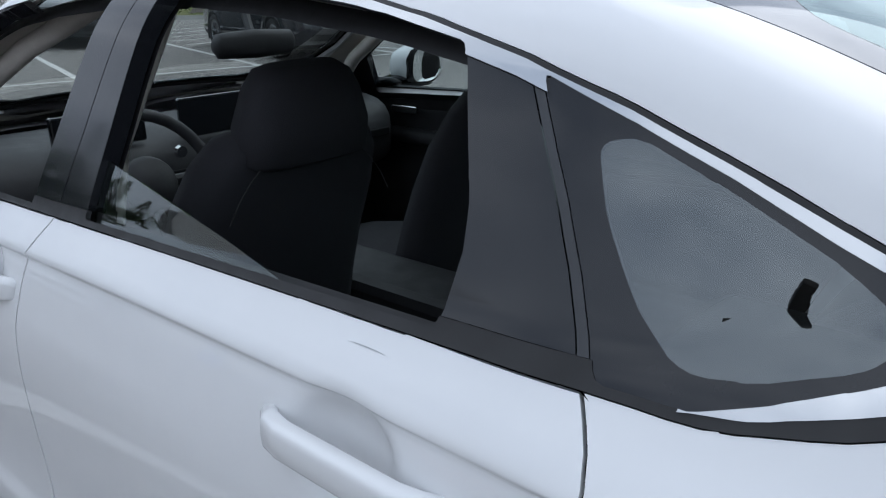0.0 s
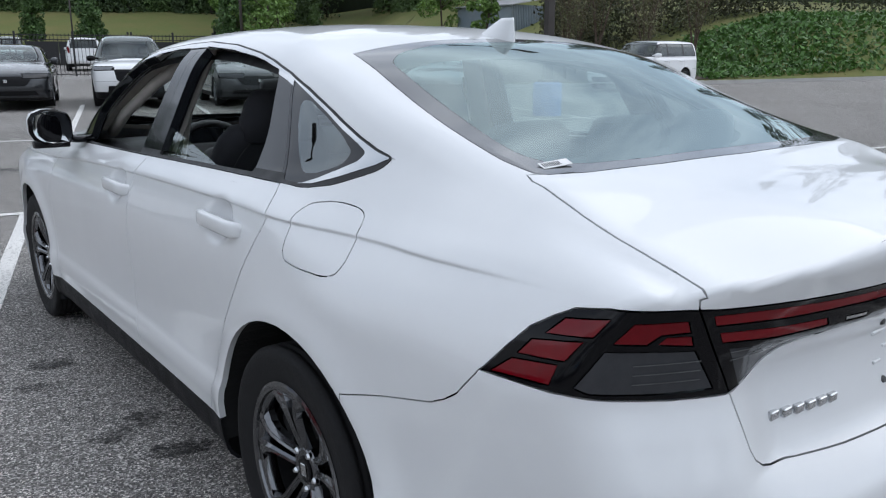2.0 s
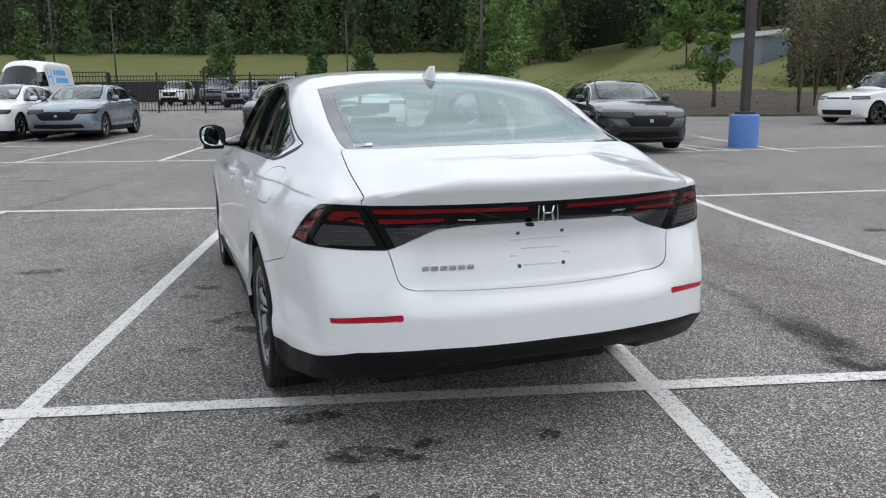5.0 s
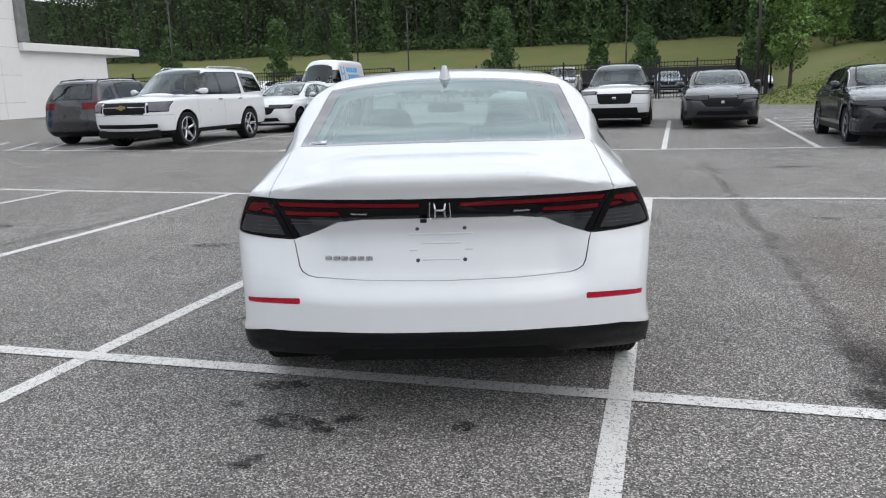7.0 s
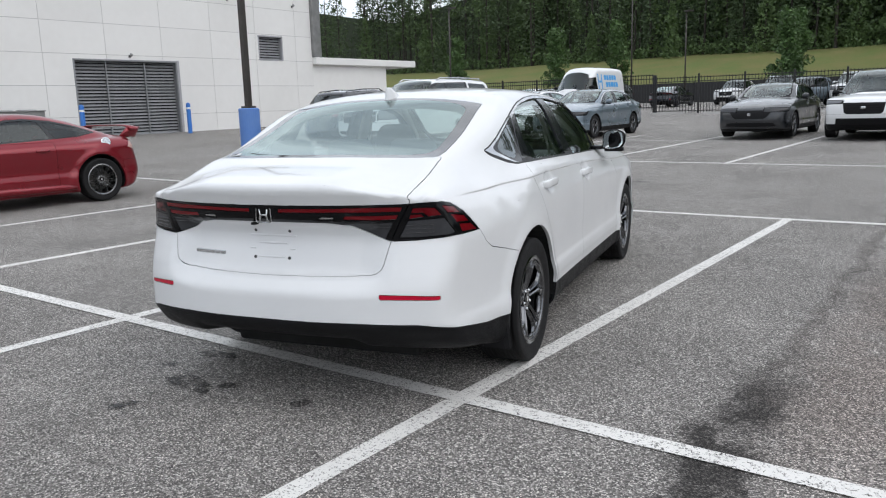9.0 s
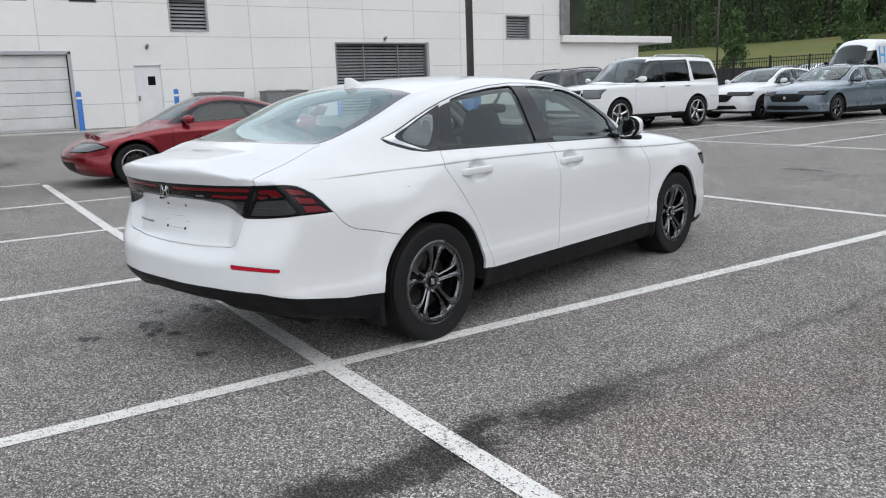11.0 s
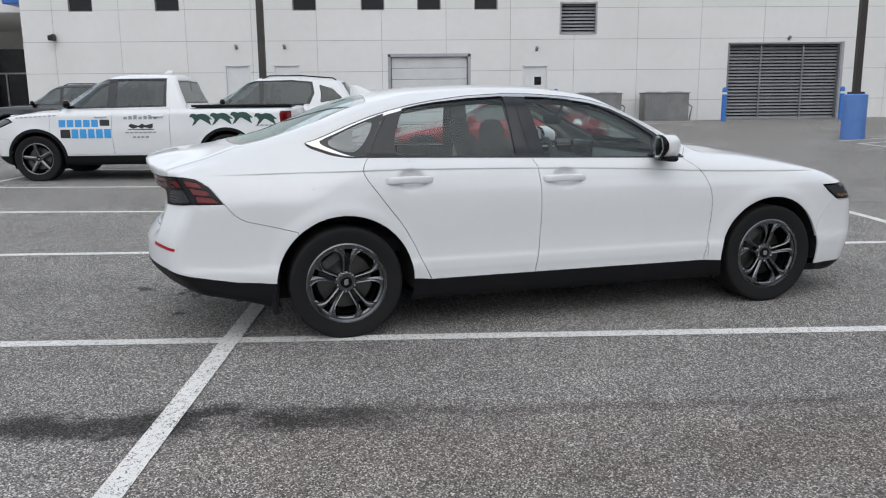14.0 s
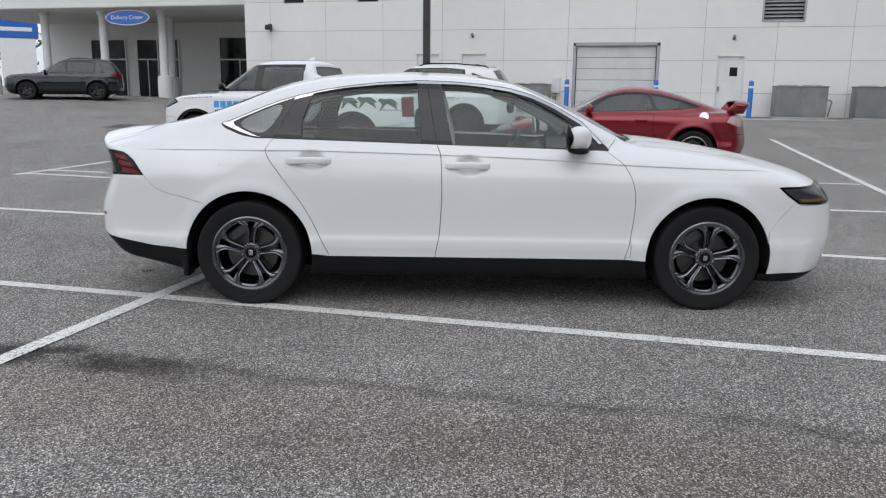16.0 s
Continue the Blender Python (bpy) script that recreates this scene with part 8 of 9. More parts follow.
    if s.cabin[1]:
        part("rear_bench", loft_bm([oval((0, s.cabin[1] - .22 * t, s.belt - .45 + .58 * t), (1, 0, 0), (0, 1, .3), .62 - .03 * t, .07, 16, 4) for t in (0, .1, .5, .9, 1)]), FABRIC, car, "dark rear bench", smooth=True)
    # grille bars, plate
    for x0, x1, z0, z1, mt in s.bars:
        for sg in ((1, -1) if x0 > 0 else (1,)):
            a, b = surf(f, (abs(x0), s.wb, (z0 + z1) / 2), (0, 1, 0)) + s.wb, surf(f, (abs(x1), s.wb, (z0 + z1) / 2), (0, 1, 0)) + s.wb
            if x0 <= 0:
                c = surf(f, (0, s.wb, (z0 + z1) / 2), (0, 1, 0)) + s.wb
                line = [(x0, a), (x0 * .5, c - (c - a) * .25), (0, c), (x1 * .5, c - (c - b) * .25), (x1, b)]
            else:
                line = [(sg * x0, a), (sg * x1, b)]
            part("grille_bar", loft_bm([oval((x, y - .004, (z0 + z1) / 2), (0, 1, 0), (0, 0, 1), .014, (z1 - z0) / 2, 8, 3) for x, y in line]), mt, car, "bright grille bar" if mt is CHROME else "")
    FIELDS[s.wb] = f
    return car


def repaint(src, m, old, paint, label, category="car", group="", skip=()):
    """A second vehicle of the same make in another paint, sharing the meshes that keep their look."""
    made = {}

    def mesh_in(me):
        if me is None or paint is old or old.name not in [q.name for q in me.materials if q]:
            return me
        key = me.name + "|" + paint.name
        if key not in PAINTED:
            c = me.copy()
            for i, q in enumerate(c.materials):
                if q and q.name == old.name:
                    c.materials[i] = paint
            PAINTED[key] = c
        return PAINTED[key]
    for o in (src, *src.children_recursive):
        if o.name.split(".")[0] in skip or (o.parent and o is not src and o.parent not in made):
            continue
        c = o.copy()
        scene.collection.objects.link(c)
        if o.data:
            c.data = mesh_in(o.data)
        if o is not src:
            c.parent = made[o.parent]
        made[o] = c
    made[src].matrix_basis = m
    return tagged(made[src], label, category, group)


PAINTED = {}


def on_lot(x, y, rz, dz=0.0):
    return pose(x, y, tz(x, y) + dz, 0, 0, rz)


BODY_SUV = Shape(
    wb=2.95, tyre=.40, rim=.285, rubber=.27, spokes=(5, .0), tuck=.115, low=.30, clad=.40, clad_mat=PLASTIC_BLACK, bump_mat=None, arch=0, flare=.012, bow=.12, belt=1.20, mid=.85, blend=.03, counts=(14, 80, 32),
    plan=((-1.3, .92), (-.9, .98), (-.4, 1.0), (0, 1.005), (2.5, 1.01), (3.4, 1.0), (3.75, .95), (4.05, .84)),
    flank=((.25, .08), (.4, .04), (.55, .012), (.75, 0), (1.0, .008), (1.15, .03), (1.24, .08), (1.4, .22)),
    deck=((-1.4, 1.18), (0, 1.2), (2.6, 1.21), (3.1, 1.2), (3.7, 1.14), (3.95, 1.07), (4.1, .98)),
    tail=((.3, -1.05), (.45, -1.15), (.6, -1.19), (.75, -1.17), (1.0, -1.15), (1.3, -1.12), (1.6, -1.04), (1.8, -.95), (1.92, -.85)),
    nose=((.3, 3.78), (.45, 3.95), (.6, 4.0), (.85, 4.0), (1.0, 3.97), (1.1, 3.88), (1.25, 3.5)),
    roof=((-1.4, 1.80), (-.9, 1.845), (0, 1.885), (.9, 1.89), (1.4, 1.87), (1.7, 1.80), (2.0, 1.64), (2.4, 1.40), (2.75, 1.20), (3.0, 1.0)),
    house=((1.0, .96), (1.2, .93), (1.6, .82), (1.78, .75), (1.92, .66)), cab=None, lean=None,
    dlo=[(.24, 1.20), (2.52, 1.20), (2.1, 1.48), (1.75, 1.70), (1.58, 1.755), (.20, 1.775)],
    windows=[[(1.27, 1.225), (2.38, 1.225), (2.05, 1.46), (1.75, 1.65), (1.55, 1.725), (1.28, 1.74)], [(.32, 1.225), (1.19, 1.225), (1.19, 1.745), (.26, 1.75)], [(-.92, 1.265), (.08, 1.225), (.12, 1.745), (-.70, 1.71)]],
    screen=[(-.2, 1.62), (.58, 1.57), (.64, 1.68), (.80, 2.36), (.5, 2.62), (-.2, 2.68)], back_top=None, back_rear=[(-.2, 1.27), (.74, 1.27), (.64, 1.72), (-.2, 1.75)], hood=[(-.2, 2.78), (.55, 2.72), (.86, 2.55), (.90, 3.2), (.84, 3.62), (.5, 3.86), (-.2, 3.90)],
    head=[(3.42, 1.06), (4.2, 1.06), (4.2, .83), (3.62, .83), (3.58, .95)], head_in=.60, lamp=[(-1.4, .98), (-1.02, .98), (-.92, 1.36), (-1.4, 1.36)], lamp_in=.76, lamp_mat=LENS_RED,
    grilles=[[(-.2, 1.045), (.56, 1.045), (.56, .82), (.5, .77), (-.2, .77)], [(-.2, .55), (.80, .56), (.78, .47), (-.2, .46)]], doors=[(.22, 1.23), (1.23, 2.42)], bump_f=.76, bump_r=.78, mirror=(2.22, 1.29), mirror_mat=None, handle=CHROME,
    glass=CAR_GLASS_DARK, back_glass=CAR_GLASS_DARK, cabin=(-.6, .4, 1.4, 2.2), bars=[(-.58, .58, .925, .955, CHROME), (-.58, .58, 1.04, 1.06, CHROME), (-.56, .56, .755, .78, CHROME), (-.50, .50, .87, .878, PLASTIC_BLACK)])
BODY_CROSSOVER = Shape(
    wb=2.70, tyre=.355, rim=.245, rubber=.235, spokes=(5, .16), tuck=.11, low=.20, clad=.36, clad_mat=PLASTIC_BLACK, bump_mat=None, arch=.045, flare=.012, bow=.15, belt=1.06, mid=.72, blend=.03, counts=(14, 76, 30),
    plan=((-1.1, .76), (-.8, .865), (-.3, .915), (0, .925), (2.7, .925), (3.1, .91), (3.4, .85), (3.7, .68)),
    flank=((.15, .07), (.3, .03), (.5, .005), (.65, 0), (.85, .012), (.97, .022), (1.05, .06), (1.12, .11), (1.3, .3)),
    deck=((-1.2, .98), (-.6, 1.05), (1.0, 1.06), (2.2, 1.08), (2.6, 1.07), (3.2, 1.02), (3.5, .965), (3.75, .88)),
    tail=((.25, -.82), (.4, -.97), (.6, -1.0), (.8, -.975), (1.0, -.95), (1.12, -.91), (1.4, -.73), (1.6, -.58), (1.75, -.45)),
    nose=((.2, 3.42), (.35, 3.58), (.6, 3.66), (.82, 3.64), (.92, 3.58), (1.0, 3.42), (1.1, 3.1)),
    roof=((-1.2, 1.46), (-.7, 1.58), (-.3, 1.64), (.3, 1.685), (.8, 1.69), (1.2, 1.66), (1.5, 1.57), (1.9, 1.34), (2.3, 1.11), (2.6, .92)),
    house=((.9, .88), (1.06, .845), (1.4, .715), (1.58, .64), (1.7, .56)), cab=None, lean=None,
    dlo=[(.10, 1.075), (2.25, 1.06), (1.86, 1.32), (1.52, 1.515), (1.3, 1.575), (.5, 1.59), (.05, 1.55), (.0, 1.3)],
    windows=[[(1.18, 1.085), (2.12, 1.08), (1.8, 1.30), (1.5, 1.49), (1.3, 1.545), (1.2, 1.555)], [(.18, 1.095), (1.1, 1.085), (1.11, 1.56), (.5, 1.56), (.10, 1.515), (.06, 1.3)], [(-.62, 1.185), (-.13, 1.10), (-.14, 1.3), (-.10, 1.49), (-.40, 1.395)]],
    screen=[(-.2, 1.24), (.50, 1.20), (.56, 1.28), (.72, 2.02), (.5, 2.24), (-.2, 2.32)], back_top=None, back_rear=[(-.2, 1.14), (.66, 1.14), (.54, 1.53), (-.2, 1.56)], hood=[(-.2, 2.42), (.5, 2.34), (.76, 2.2), (.78, 2.9), (.70, 3.3), (.4, 3.50), (-.2, 3.54)],
    head=[(3.02, .90), (3.25, .945), (3.9, .945), (3.9, .86), (3.3, .83)], head_in=.46, lamp=[(-1.2, .89), (-.70, .92), (-.52, 1.03), (-.66, 1.09), (-1.2, 1.05)], lamp_in=.40, lamp_mat=LENS_RED,
    grilles=[[(-.2, .87), (.46, .87), (.42, .64), (.36, .60), (-.2, .60)], [(-.2, .50), (.60, .50), (.62, .36), (-.2, .35)]], doors=[(.13, 1.14), (1.14, 2.2)], bump_f=.60, bump_r=.80, mirror=(2.02, 1.12), mirror_mat=GLOSS_BLACK, handle=None,
    glass=CAR_GLASS_DARK, back_glass=CAR_GLASS_DARK, cabin=(-.5, .30, 1.25, 1.95), bars=[(-.38, .38, .80, .808, GLOSS_BLACK), (-.38, .38, .74, .748, GLOSS_BLACK), (-.37, .37, .68, .688, GLOSS_BLACK), (-.05, .05, .715, .79, CHROME)])
BODY_WAGON = Shape(
    wb=2.60, tyre=.325, rim=.235, rubber=.22, spokes=(5, .15), tuck=.10, low=.18, clad=.22, clad_mat=None, bump_mat=None, arch=0, flare=.012, bow=.09, belt=1.04, mid=.66, blend=.03, counts=(14, 70, 28),
    plan=((-1.0, .80), (-.75, .855), (-.3, .88), (0, .88), (2.6, .88), (3.0, .865), (3.2, .82), (3.45, .68)),
    flank=((.15, .05), (.3, .015), (.5, 0), (.8, .005), (.95, .012), (1.03, .03), (1.08, .07), (1.2, .2)),
    deck=((-1.1, 1.05), (1.0, 1.04), (1.9, 1.05), (2.3, 1.04), (2.9, .97), (3.2, .90), (3.45, .80)),
    tail=((.2, -.80), (.35, -.88), (.6, -.90), (.85, -.88), (1.1, -.87), (1.35, -.83), (1.5, -.79), (1.62, -.7)),
    nose=((.18, 3.22), (.3, 3.33), (.5, 3.36), (.72, 3.34), (.84, 3.24), (.95, 3.05)),
    roof=((-1.1, 1.54), (-.6, 1.575), (.3, 1.60), (1.1, 1.585), (1.35, 1.54), (1.6, 1.40), (1.9, 1.21), (2.15, 1.05), (2.4, .9)),
    house=((.9, .86), (1.04, .835), (1.35, .76), (1.48, .71), (1.62, .62)), cab=None, lean=None,
    dlo=[(-.68, 1.075), (2.0, 1.055), (1.72, 1.25), (1.45, 1.43), (1.3, 1.48), (-.60, 1.49)],
    windows=[[(1.05, 1.08), (1.88, 1.075), (1.66, 1.25), (1.4, 1.42), (1.27, 1.455), (1.05, 1.46)], [(.12, 1.085), (.97, 1.08), (.97, 1.46), (.12, 1.47)], [(-.62, 1.095), (.04, 1.085), (.04, 1.47), (-.56, 1.468)]],
    screen=[(-.2, 1.32), (.54, 1.27), (.60, 1.36), (.70, 1.82), (.5, 2.0), (-.2, 2.06)], back_top=None, back_rear=[(-.2, 1.10), (.68, 1.10), (.62, 1.46), (-.2, 1.48)], hood=[(-.2, 2.16), (.5, 2.1), (.72, 1.98), (.74, 2.7), (.66, 3.05), (.4, 3.18), (-.2, 3.22)],
    head=[(2.92, .74), (2.98, .84), (3.6, .84), (3.6, .72)], head_in=.46, lamp=[(-1.1, .72), (-.74, .72), (-.72, .96), (-1.1, .96)], lamp_in=.70, lamp_mat=LENS_RED,
    grilles=[[(-.2, .80), (.42, .80), (.42, .74), (-.2, .74)], [(-.2, .42), (.55, .42), (.5, .27), (-.2, .27)]], doors=[(.08, 1.0), (1.0, 1.98)], bump_f=.68, bump_r=.66, mirror=(1.80, 1.10), mirror_mat=None, handle=None,
    glass=CAR_GLASS_DARK, back_glass=CAR_GLASS_DARK, cabin=(-.5, .35, 1.15, 1.75), bars=[(-.40, .40, .764, .774, CHROME)])
BODY_COUPE = Shape(
    wb=2.575, tyre=.325, rim=.225, rubber=.225, spokes=(11, .24), tuck=.115, low=.16, clad=.18, clad_mat=None, bump_mat=None, arch=0, flare=.022, bow=.20, belt=.93, mid=.60, blend=.055, counts=(18, 90, 34),
    plan=((-1.05, .70), (-.75, .82), (-.3, .895), (0, .915), (.6, .90), (2.2, .905), (2.6, .915), (3.0, .88), (3.3, .78), (3.6, .58)),
    flank=((.12, .06), (.25, .01), (.38, .012), (.5, .03), (.62, .02), (.78, .012), (.88, .04), (.94, .08), (1.0, .14), (1.15, .3)),
    deck=((-1.05, .93), (-.8, .985), (-.4, .99), (.3, .955), (1.4, .93), (2.0, .92), (2.5, .86), (3.0, .77), (3.35, .68), (3.6, .58)),
    tail=((.15, -.72), (.25, -.82), (.45, -.88), (.6, -.86), (.75, -.83), (.86, -.80), (.95, -.72), (1.05, -.5)),
    nose=((.15, 3.3), (.3, 3.46), (.45, 3.52), (.58, 3.48), (.68, 3.35), (.78, 3.0)),
    roof=((-1.2, .60), (-.7, .86), (-.45, .985), (0, 1.15), (.4, 1.275), (.75, 1.345), (1.05, 1.36), (1.3, 1.34), (1.6, 1.245), (1.9, 1.10), (2.2, .945), (2.5, .78)),
    house=((.8, .86), (.93, .80), (1.1, .70), (1.25, .60), (1.36, .50)), cab=((.8, -.75), (1.0, -.7), (1.4, -.7)), lean=((-.8, -.20), (-.2, -.10), (.3, -.02), (.8, 0), (2.5, 0)),
    dlo=[(-.10, 1.04), (.25, .985), (1.2, .945), (2.0, .93), (1.72, 1.10), (1.45, 1.215), (1.2, 1.265), (.95, 1.275), (.6, 1.24), (.2, 1.145)],
    windows=[[(.68, .985), (1.86, .945), (1.66, 1.085), (1.42, 1.19), (1.18, 1.24), (.92, 1.25), (.78, 1.23)], [(-.02, 1.045), (.28, 1.0), (.61, .985), (.72, 1.22), (.55, 1.20), (.2, 1.12)]],
    screen=[(-.2, 1.30), (.42, 1.27), (.47, 1.36), (.63, 1.86), (.4, 2.05), (-.2, 2.12)], back_top=[(-.2, .62), (.42, .56), (.47, .45), (.50, -.1), (.45, -.38), (-.2, -.42)], back_rear=None, hood=[(-.2, 2.2), (.4, 2.12), (.68, 1.95), (.72, 2.6), (.64, 3.0), (.4, 3.24), (-.2, 3.3)],
    head=[(2.95, .62), (3.1, .70), (3.6, .70), (3.6, .55), (3.25, .55)], head_in=.36, lamp=[(-1.0, .74), (-.72, .72), (-.50, .80), (-.56, .90), (-1.0, .92)], lamp_in=.52, lamp_mat=LENS_PALE,
    grilles=[[(-.2, .40), (.5, .40), (.44, .25), (-.2, .25)]], doors=[(.66, 1.98)], bump_f=.46, bump_r=.60, mirror=(1.78, .99), mirror_mat=None, handle=None,
    glass=CAR_GLASS_DARK, back_glass=CAR_GLASS_DARK, cabin=(0, .35, 1.1, 1.75), bars=[])
BODY_PICKUP = Shape(
    wb=3.18, tyre=.383, rim=.255, rubber=.255, spokes=(5, .0), tuck=.125, low=.27, clad=.43, clad_mat=PLASTIC_BLACK, bump_mat=PLASTIC_BLACK, arch=.055, flare=.010, bow=.12, belt=1.20, mid=.82, blend=.02, counts=(14, 96, 36),
    plan=((-1.35, .90), (-1.0, .965), (-.4, .985), (0, .99), (3.0, .985), (3.5, .97), (3.85, .91), (4.2, .72)),
    flank=((.2, .07), (.4, .025), (.6, .005), (.8, 0), (1.0, .012), (1.13, .022), (1.2, .05), (1.28, .10), (1.45, .3)),
    deck=((-1.4, 1.24), (0, 1.24), (1.1, 1.23), (2.9, 1.2), (3.2, 1.19), (3.7, 1.12), (3.95, 1.05), (4.15, .93)),
    tail=((.3, -1.0), (.45, -1.2), (.6, -1.24), (.75, -1.19), (1.0, -1.17), (1.2, -1.16), (1.35, -1.12)),
    nose=((.25, 3.85), (.4, 4.03), (.65, 4.10), (.9, 4.08), (1.0, 4.02), (1.1, 3.85), (1.2, 3.5)),
    roof=((.4, 1.72), (.8, 1.775), (1.3, 1.80), (1.7, 1.80), (2.05, 1.765), (2.3, 1.68), (2.6, 1.50), (2.95, 1.28), (3.2, 1.12)),
    house=((1.05, .93), (1.2, .90), (1.5, .785), (1.68, .70), (1.8, .62)), cab=((1.1, .66), (1.2, .68), (1.5, .80), (1.8, .90)), lean=None,
    dlo=[(1.00, 1.235), (3.02, 1.205), (2.6, 1.475), (2.3, 1.645), (2.05, 1.705), (1.02, 1.71)],
    windows=[[(1.98, 1.25), (2.85, 1.235), (2.55, 1.46), (2.28, 1.62), (2.05, 1.675), (1.98, 1.68)], [(1.06, 1.26), (1.84, 1.25), (1.84, 1.68), (1.06, 1.68)]],
    screen=[(-.2, 2.14), (.54, 2.10), (.60, 2.2), (.76, 2.82), (.5, 3.02), (-.2, 3.10)], back_top=None, back_rear=[(-.2, 1.29), (.72, 1.29), (.60, 1.67), (-.2, 1.69)], hood=[(-.2, 3.2), (.5, 3.12), (.80, 2.95), (.82, 3.4), (.74, 3.75), (.4, 3.92), (-.2, 3.96)],
    head=[(3.55, 1.0), (3.62, 1.06), (4.3, 1.06), (4.3, .90), (3.8, .90)], head_in=.55, lamp=[(-1.5, .80), (-.93, .80), (-.90, 1.10), (-.92, 1.15), (-1.5, 1.15)], lamp_in=.74, lamp_mat=LENS_RED,
    grilles=[[(-.2, 1.0), (.52, 1.0), (.5, .74), (-.2, .74)], [(-.2, .60), (.7, .60), (.66, .46), (-.2, .46)]], doors=[(.94, 1.90), (1.90, 2.93)], bump_f=.72, bump_r=.62, mirror=(2.74, 1.29), mirror_mat=GLOSS_BLACK, handle=None,
    glass=CAR_GLASS_DARK, back_glass=CAR_GLASS_DARK, cabin=(1.05, 1.15, 1.95, 2.75), bars=[(-.5, .5, .90, .96, CHROME)])
BODY_VAN = Shape(
    wb=3.45, tyre=.355, rim=.22, rubber=.22, spokes=(6, .0), tuck=.11, low=.26, clad=.42, clad_mat=PLASTIC_BLACK, bump_mat=None, arch=0, flare=.005, bow=.08, belt=1.30, mid=.95, blend=.04, counts=(12, 60, 30),
    plan=((-1.1, .96), (-.8, .99), (-.4, 1.0), (0, 1.0), (3.2, 1.0), (3.7, .97), (4.1, .88), (4.4, .72)),
    flank=((.2, .05), (.4, .01), (.6, 0), (1.1, .005), (1.25, .015), (1.35, .04), (1.5, .1)),
    deck=((-1.2, 1.4), (3.0, 1.38), (3.6, 1.28), (4.0, 1.12), (4.3, .95)),
    tail=((.3, -1.0), (.45, -1.06), (.6, -1.06), (1.5, -1.05), (2.2, -1.0), (2.5, -.9)),
    nose=((.25, 4.05), (.4, 4.2), (.6, 4.25), (.9, 4.22), (1.1, 4.1), (1.3, 3.7)),
    roof=((-1.2, 2.46), (.5, 2.52), (2.2, 2.50), (2.6, 2.40), (2.9, 2.20), (3.3, 1.78), (3.7, 1.40), (4.0, 1.1)),
    house=((1.0, .99), (1.3, .975), (1.9, .90), (2.3, .83), (2.5, .72)), cab=None, lean=None,
    dlo=[(2.35, 1.34), (3.62, 1.30), (3.2, 1.72), (2.95, 1.95), (2.45, 1.98)],
    windows=[[(2.42, 1.37), (3.48, 1.35), (3.14, 1.70), (2.92, 1.92), (2.48, 1.94)]],
    screen=[(-.2, 2.86), (.66, 2.78), (.72, 2.9), (.86, 3.42), (.5, 3.62), (-.2, 3.70)], back_top=None, back_rear=[(-.2, 1.4), (.7, 1.4), (.66, 1.9), (-.2, 1.9)], hood=[(-.2, 3.78), (.5, 3.70), (.8, 3.55), (.78, 3.9), (.5, 4.1), (-.2, 4.14)],
    head=[(3.7, .95), (3.78, 1.15), (4.5, 1.15), (4.5, .9)], head_in=.55, lamp=[(-1.3, .8), (-.98, .8), (-.98, 1.4), (-1.3, 1.4)], lamp_in=.85, lamp_mat=LENS_RED,
    grilles=[[(-.2, .98), (.5, .98), (.5, .72), (-.2, .72)], [(-.2, .6), (.7, .6), (.7, .44), (-.2, .44)]], doors=[(2.3, 3.45)], bump_f=.66, bump_r=.6, mirror=(3.2, 1.5), mirror_mat=PLASTIC_BLACK, handle=PLASTIC_BLACK,
    glass=CAR_GLASS_DARK, back_glass=CAR_GLASS_DARK, cabin=(2.0, None, 2.6, 3.3), bars=[(-.5, .5, .85, .87, CHROME)])

big_suv = build_car(BODY_SUV, "suv", on_lot(-10.9, 15.75, 180), PAINT_BRIGHT, "large white sport utility vehicle with chrome grille", RIM_SILVER, "polished five-spoke wheel")
f = FIELDS[BODY_SUV.wb]
part("grille_emblem", slab_bm([(-.12, -.03), (-.04, -.03), (-.04, -.055), (.04, -.055), (.04, -.03), (.12, -.03), (.12, .03), (.04, .03), (.04, .055), (-.04, .055), (-.04, .03), (-.12, .03)], 0, .02), material("gold_emblem", (.42, .34, .18), .3, .9), big_suv, "plain gold emblem", m=pose(0, 2.95 + surf(f, (0, 2.95, .94), (0, 1, 0)) + .03, .94, 90, 0, 180))
for sg in (1, -1):
    part("roof_rail", tube_bm([(sg * .66, y, 1.80 + z) for y, z in ((-.75, 0), (-.6, .075), (.4, .10), (1.3, .09), (1.45, .03))], .018, 8), CHROME, big_suv, "silver roof rail", smooth=True)
    part("running_board", box_bm(sg * .90 - .08, sg * .90 + .08, .55, 2.4, .36, .41, .02), PLASTIC_BLACK, big_suv, "black running board")
part("front_air_dam", box_bm(-.82, .82, 3.72, 3.86, .24, .42, .04), PLASTIC_BLACK, big_suv, "black front air dam")

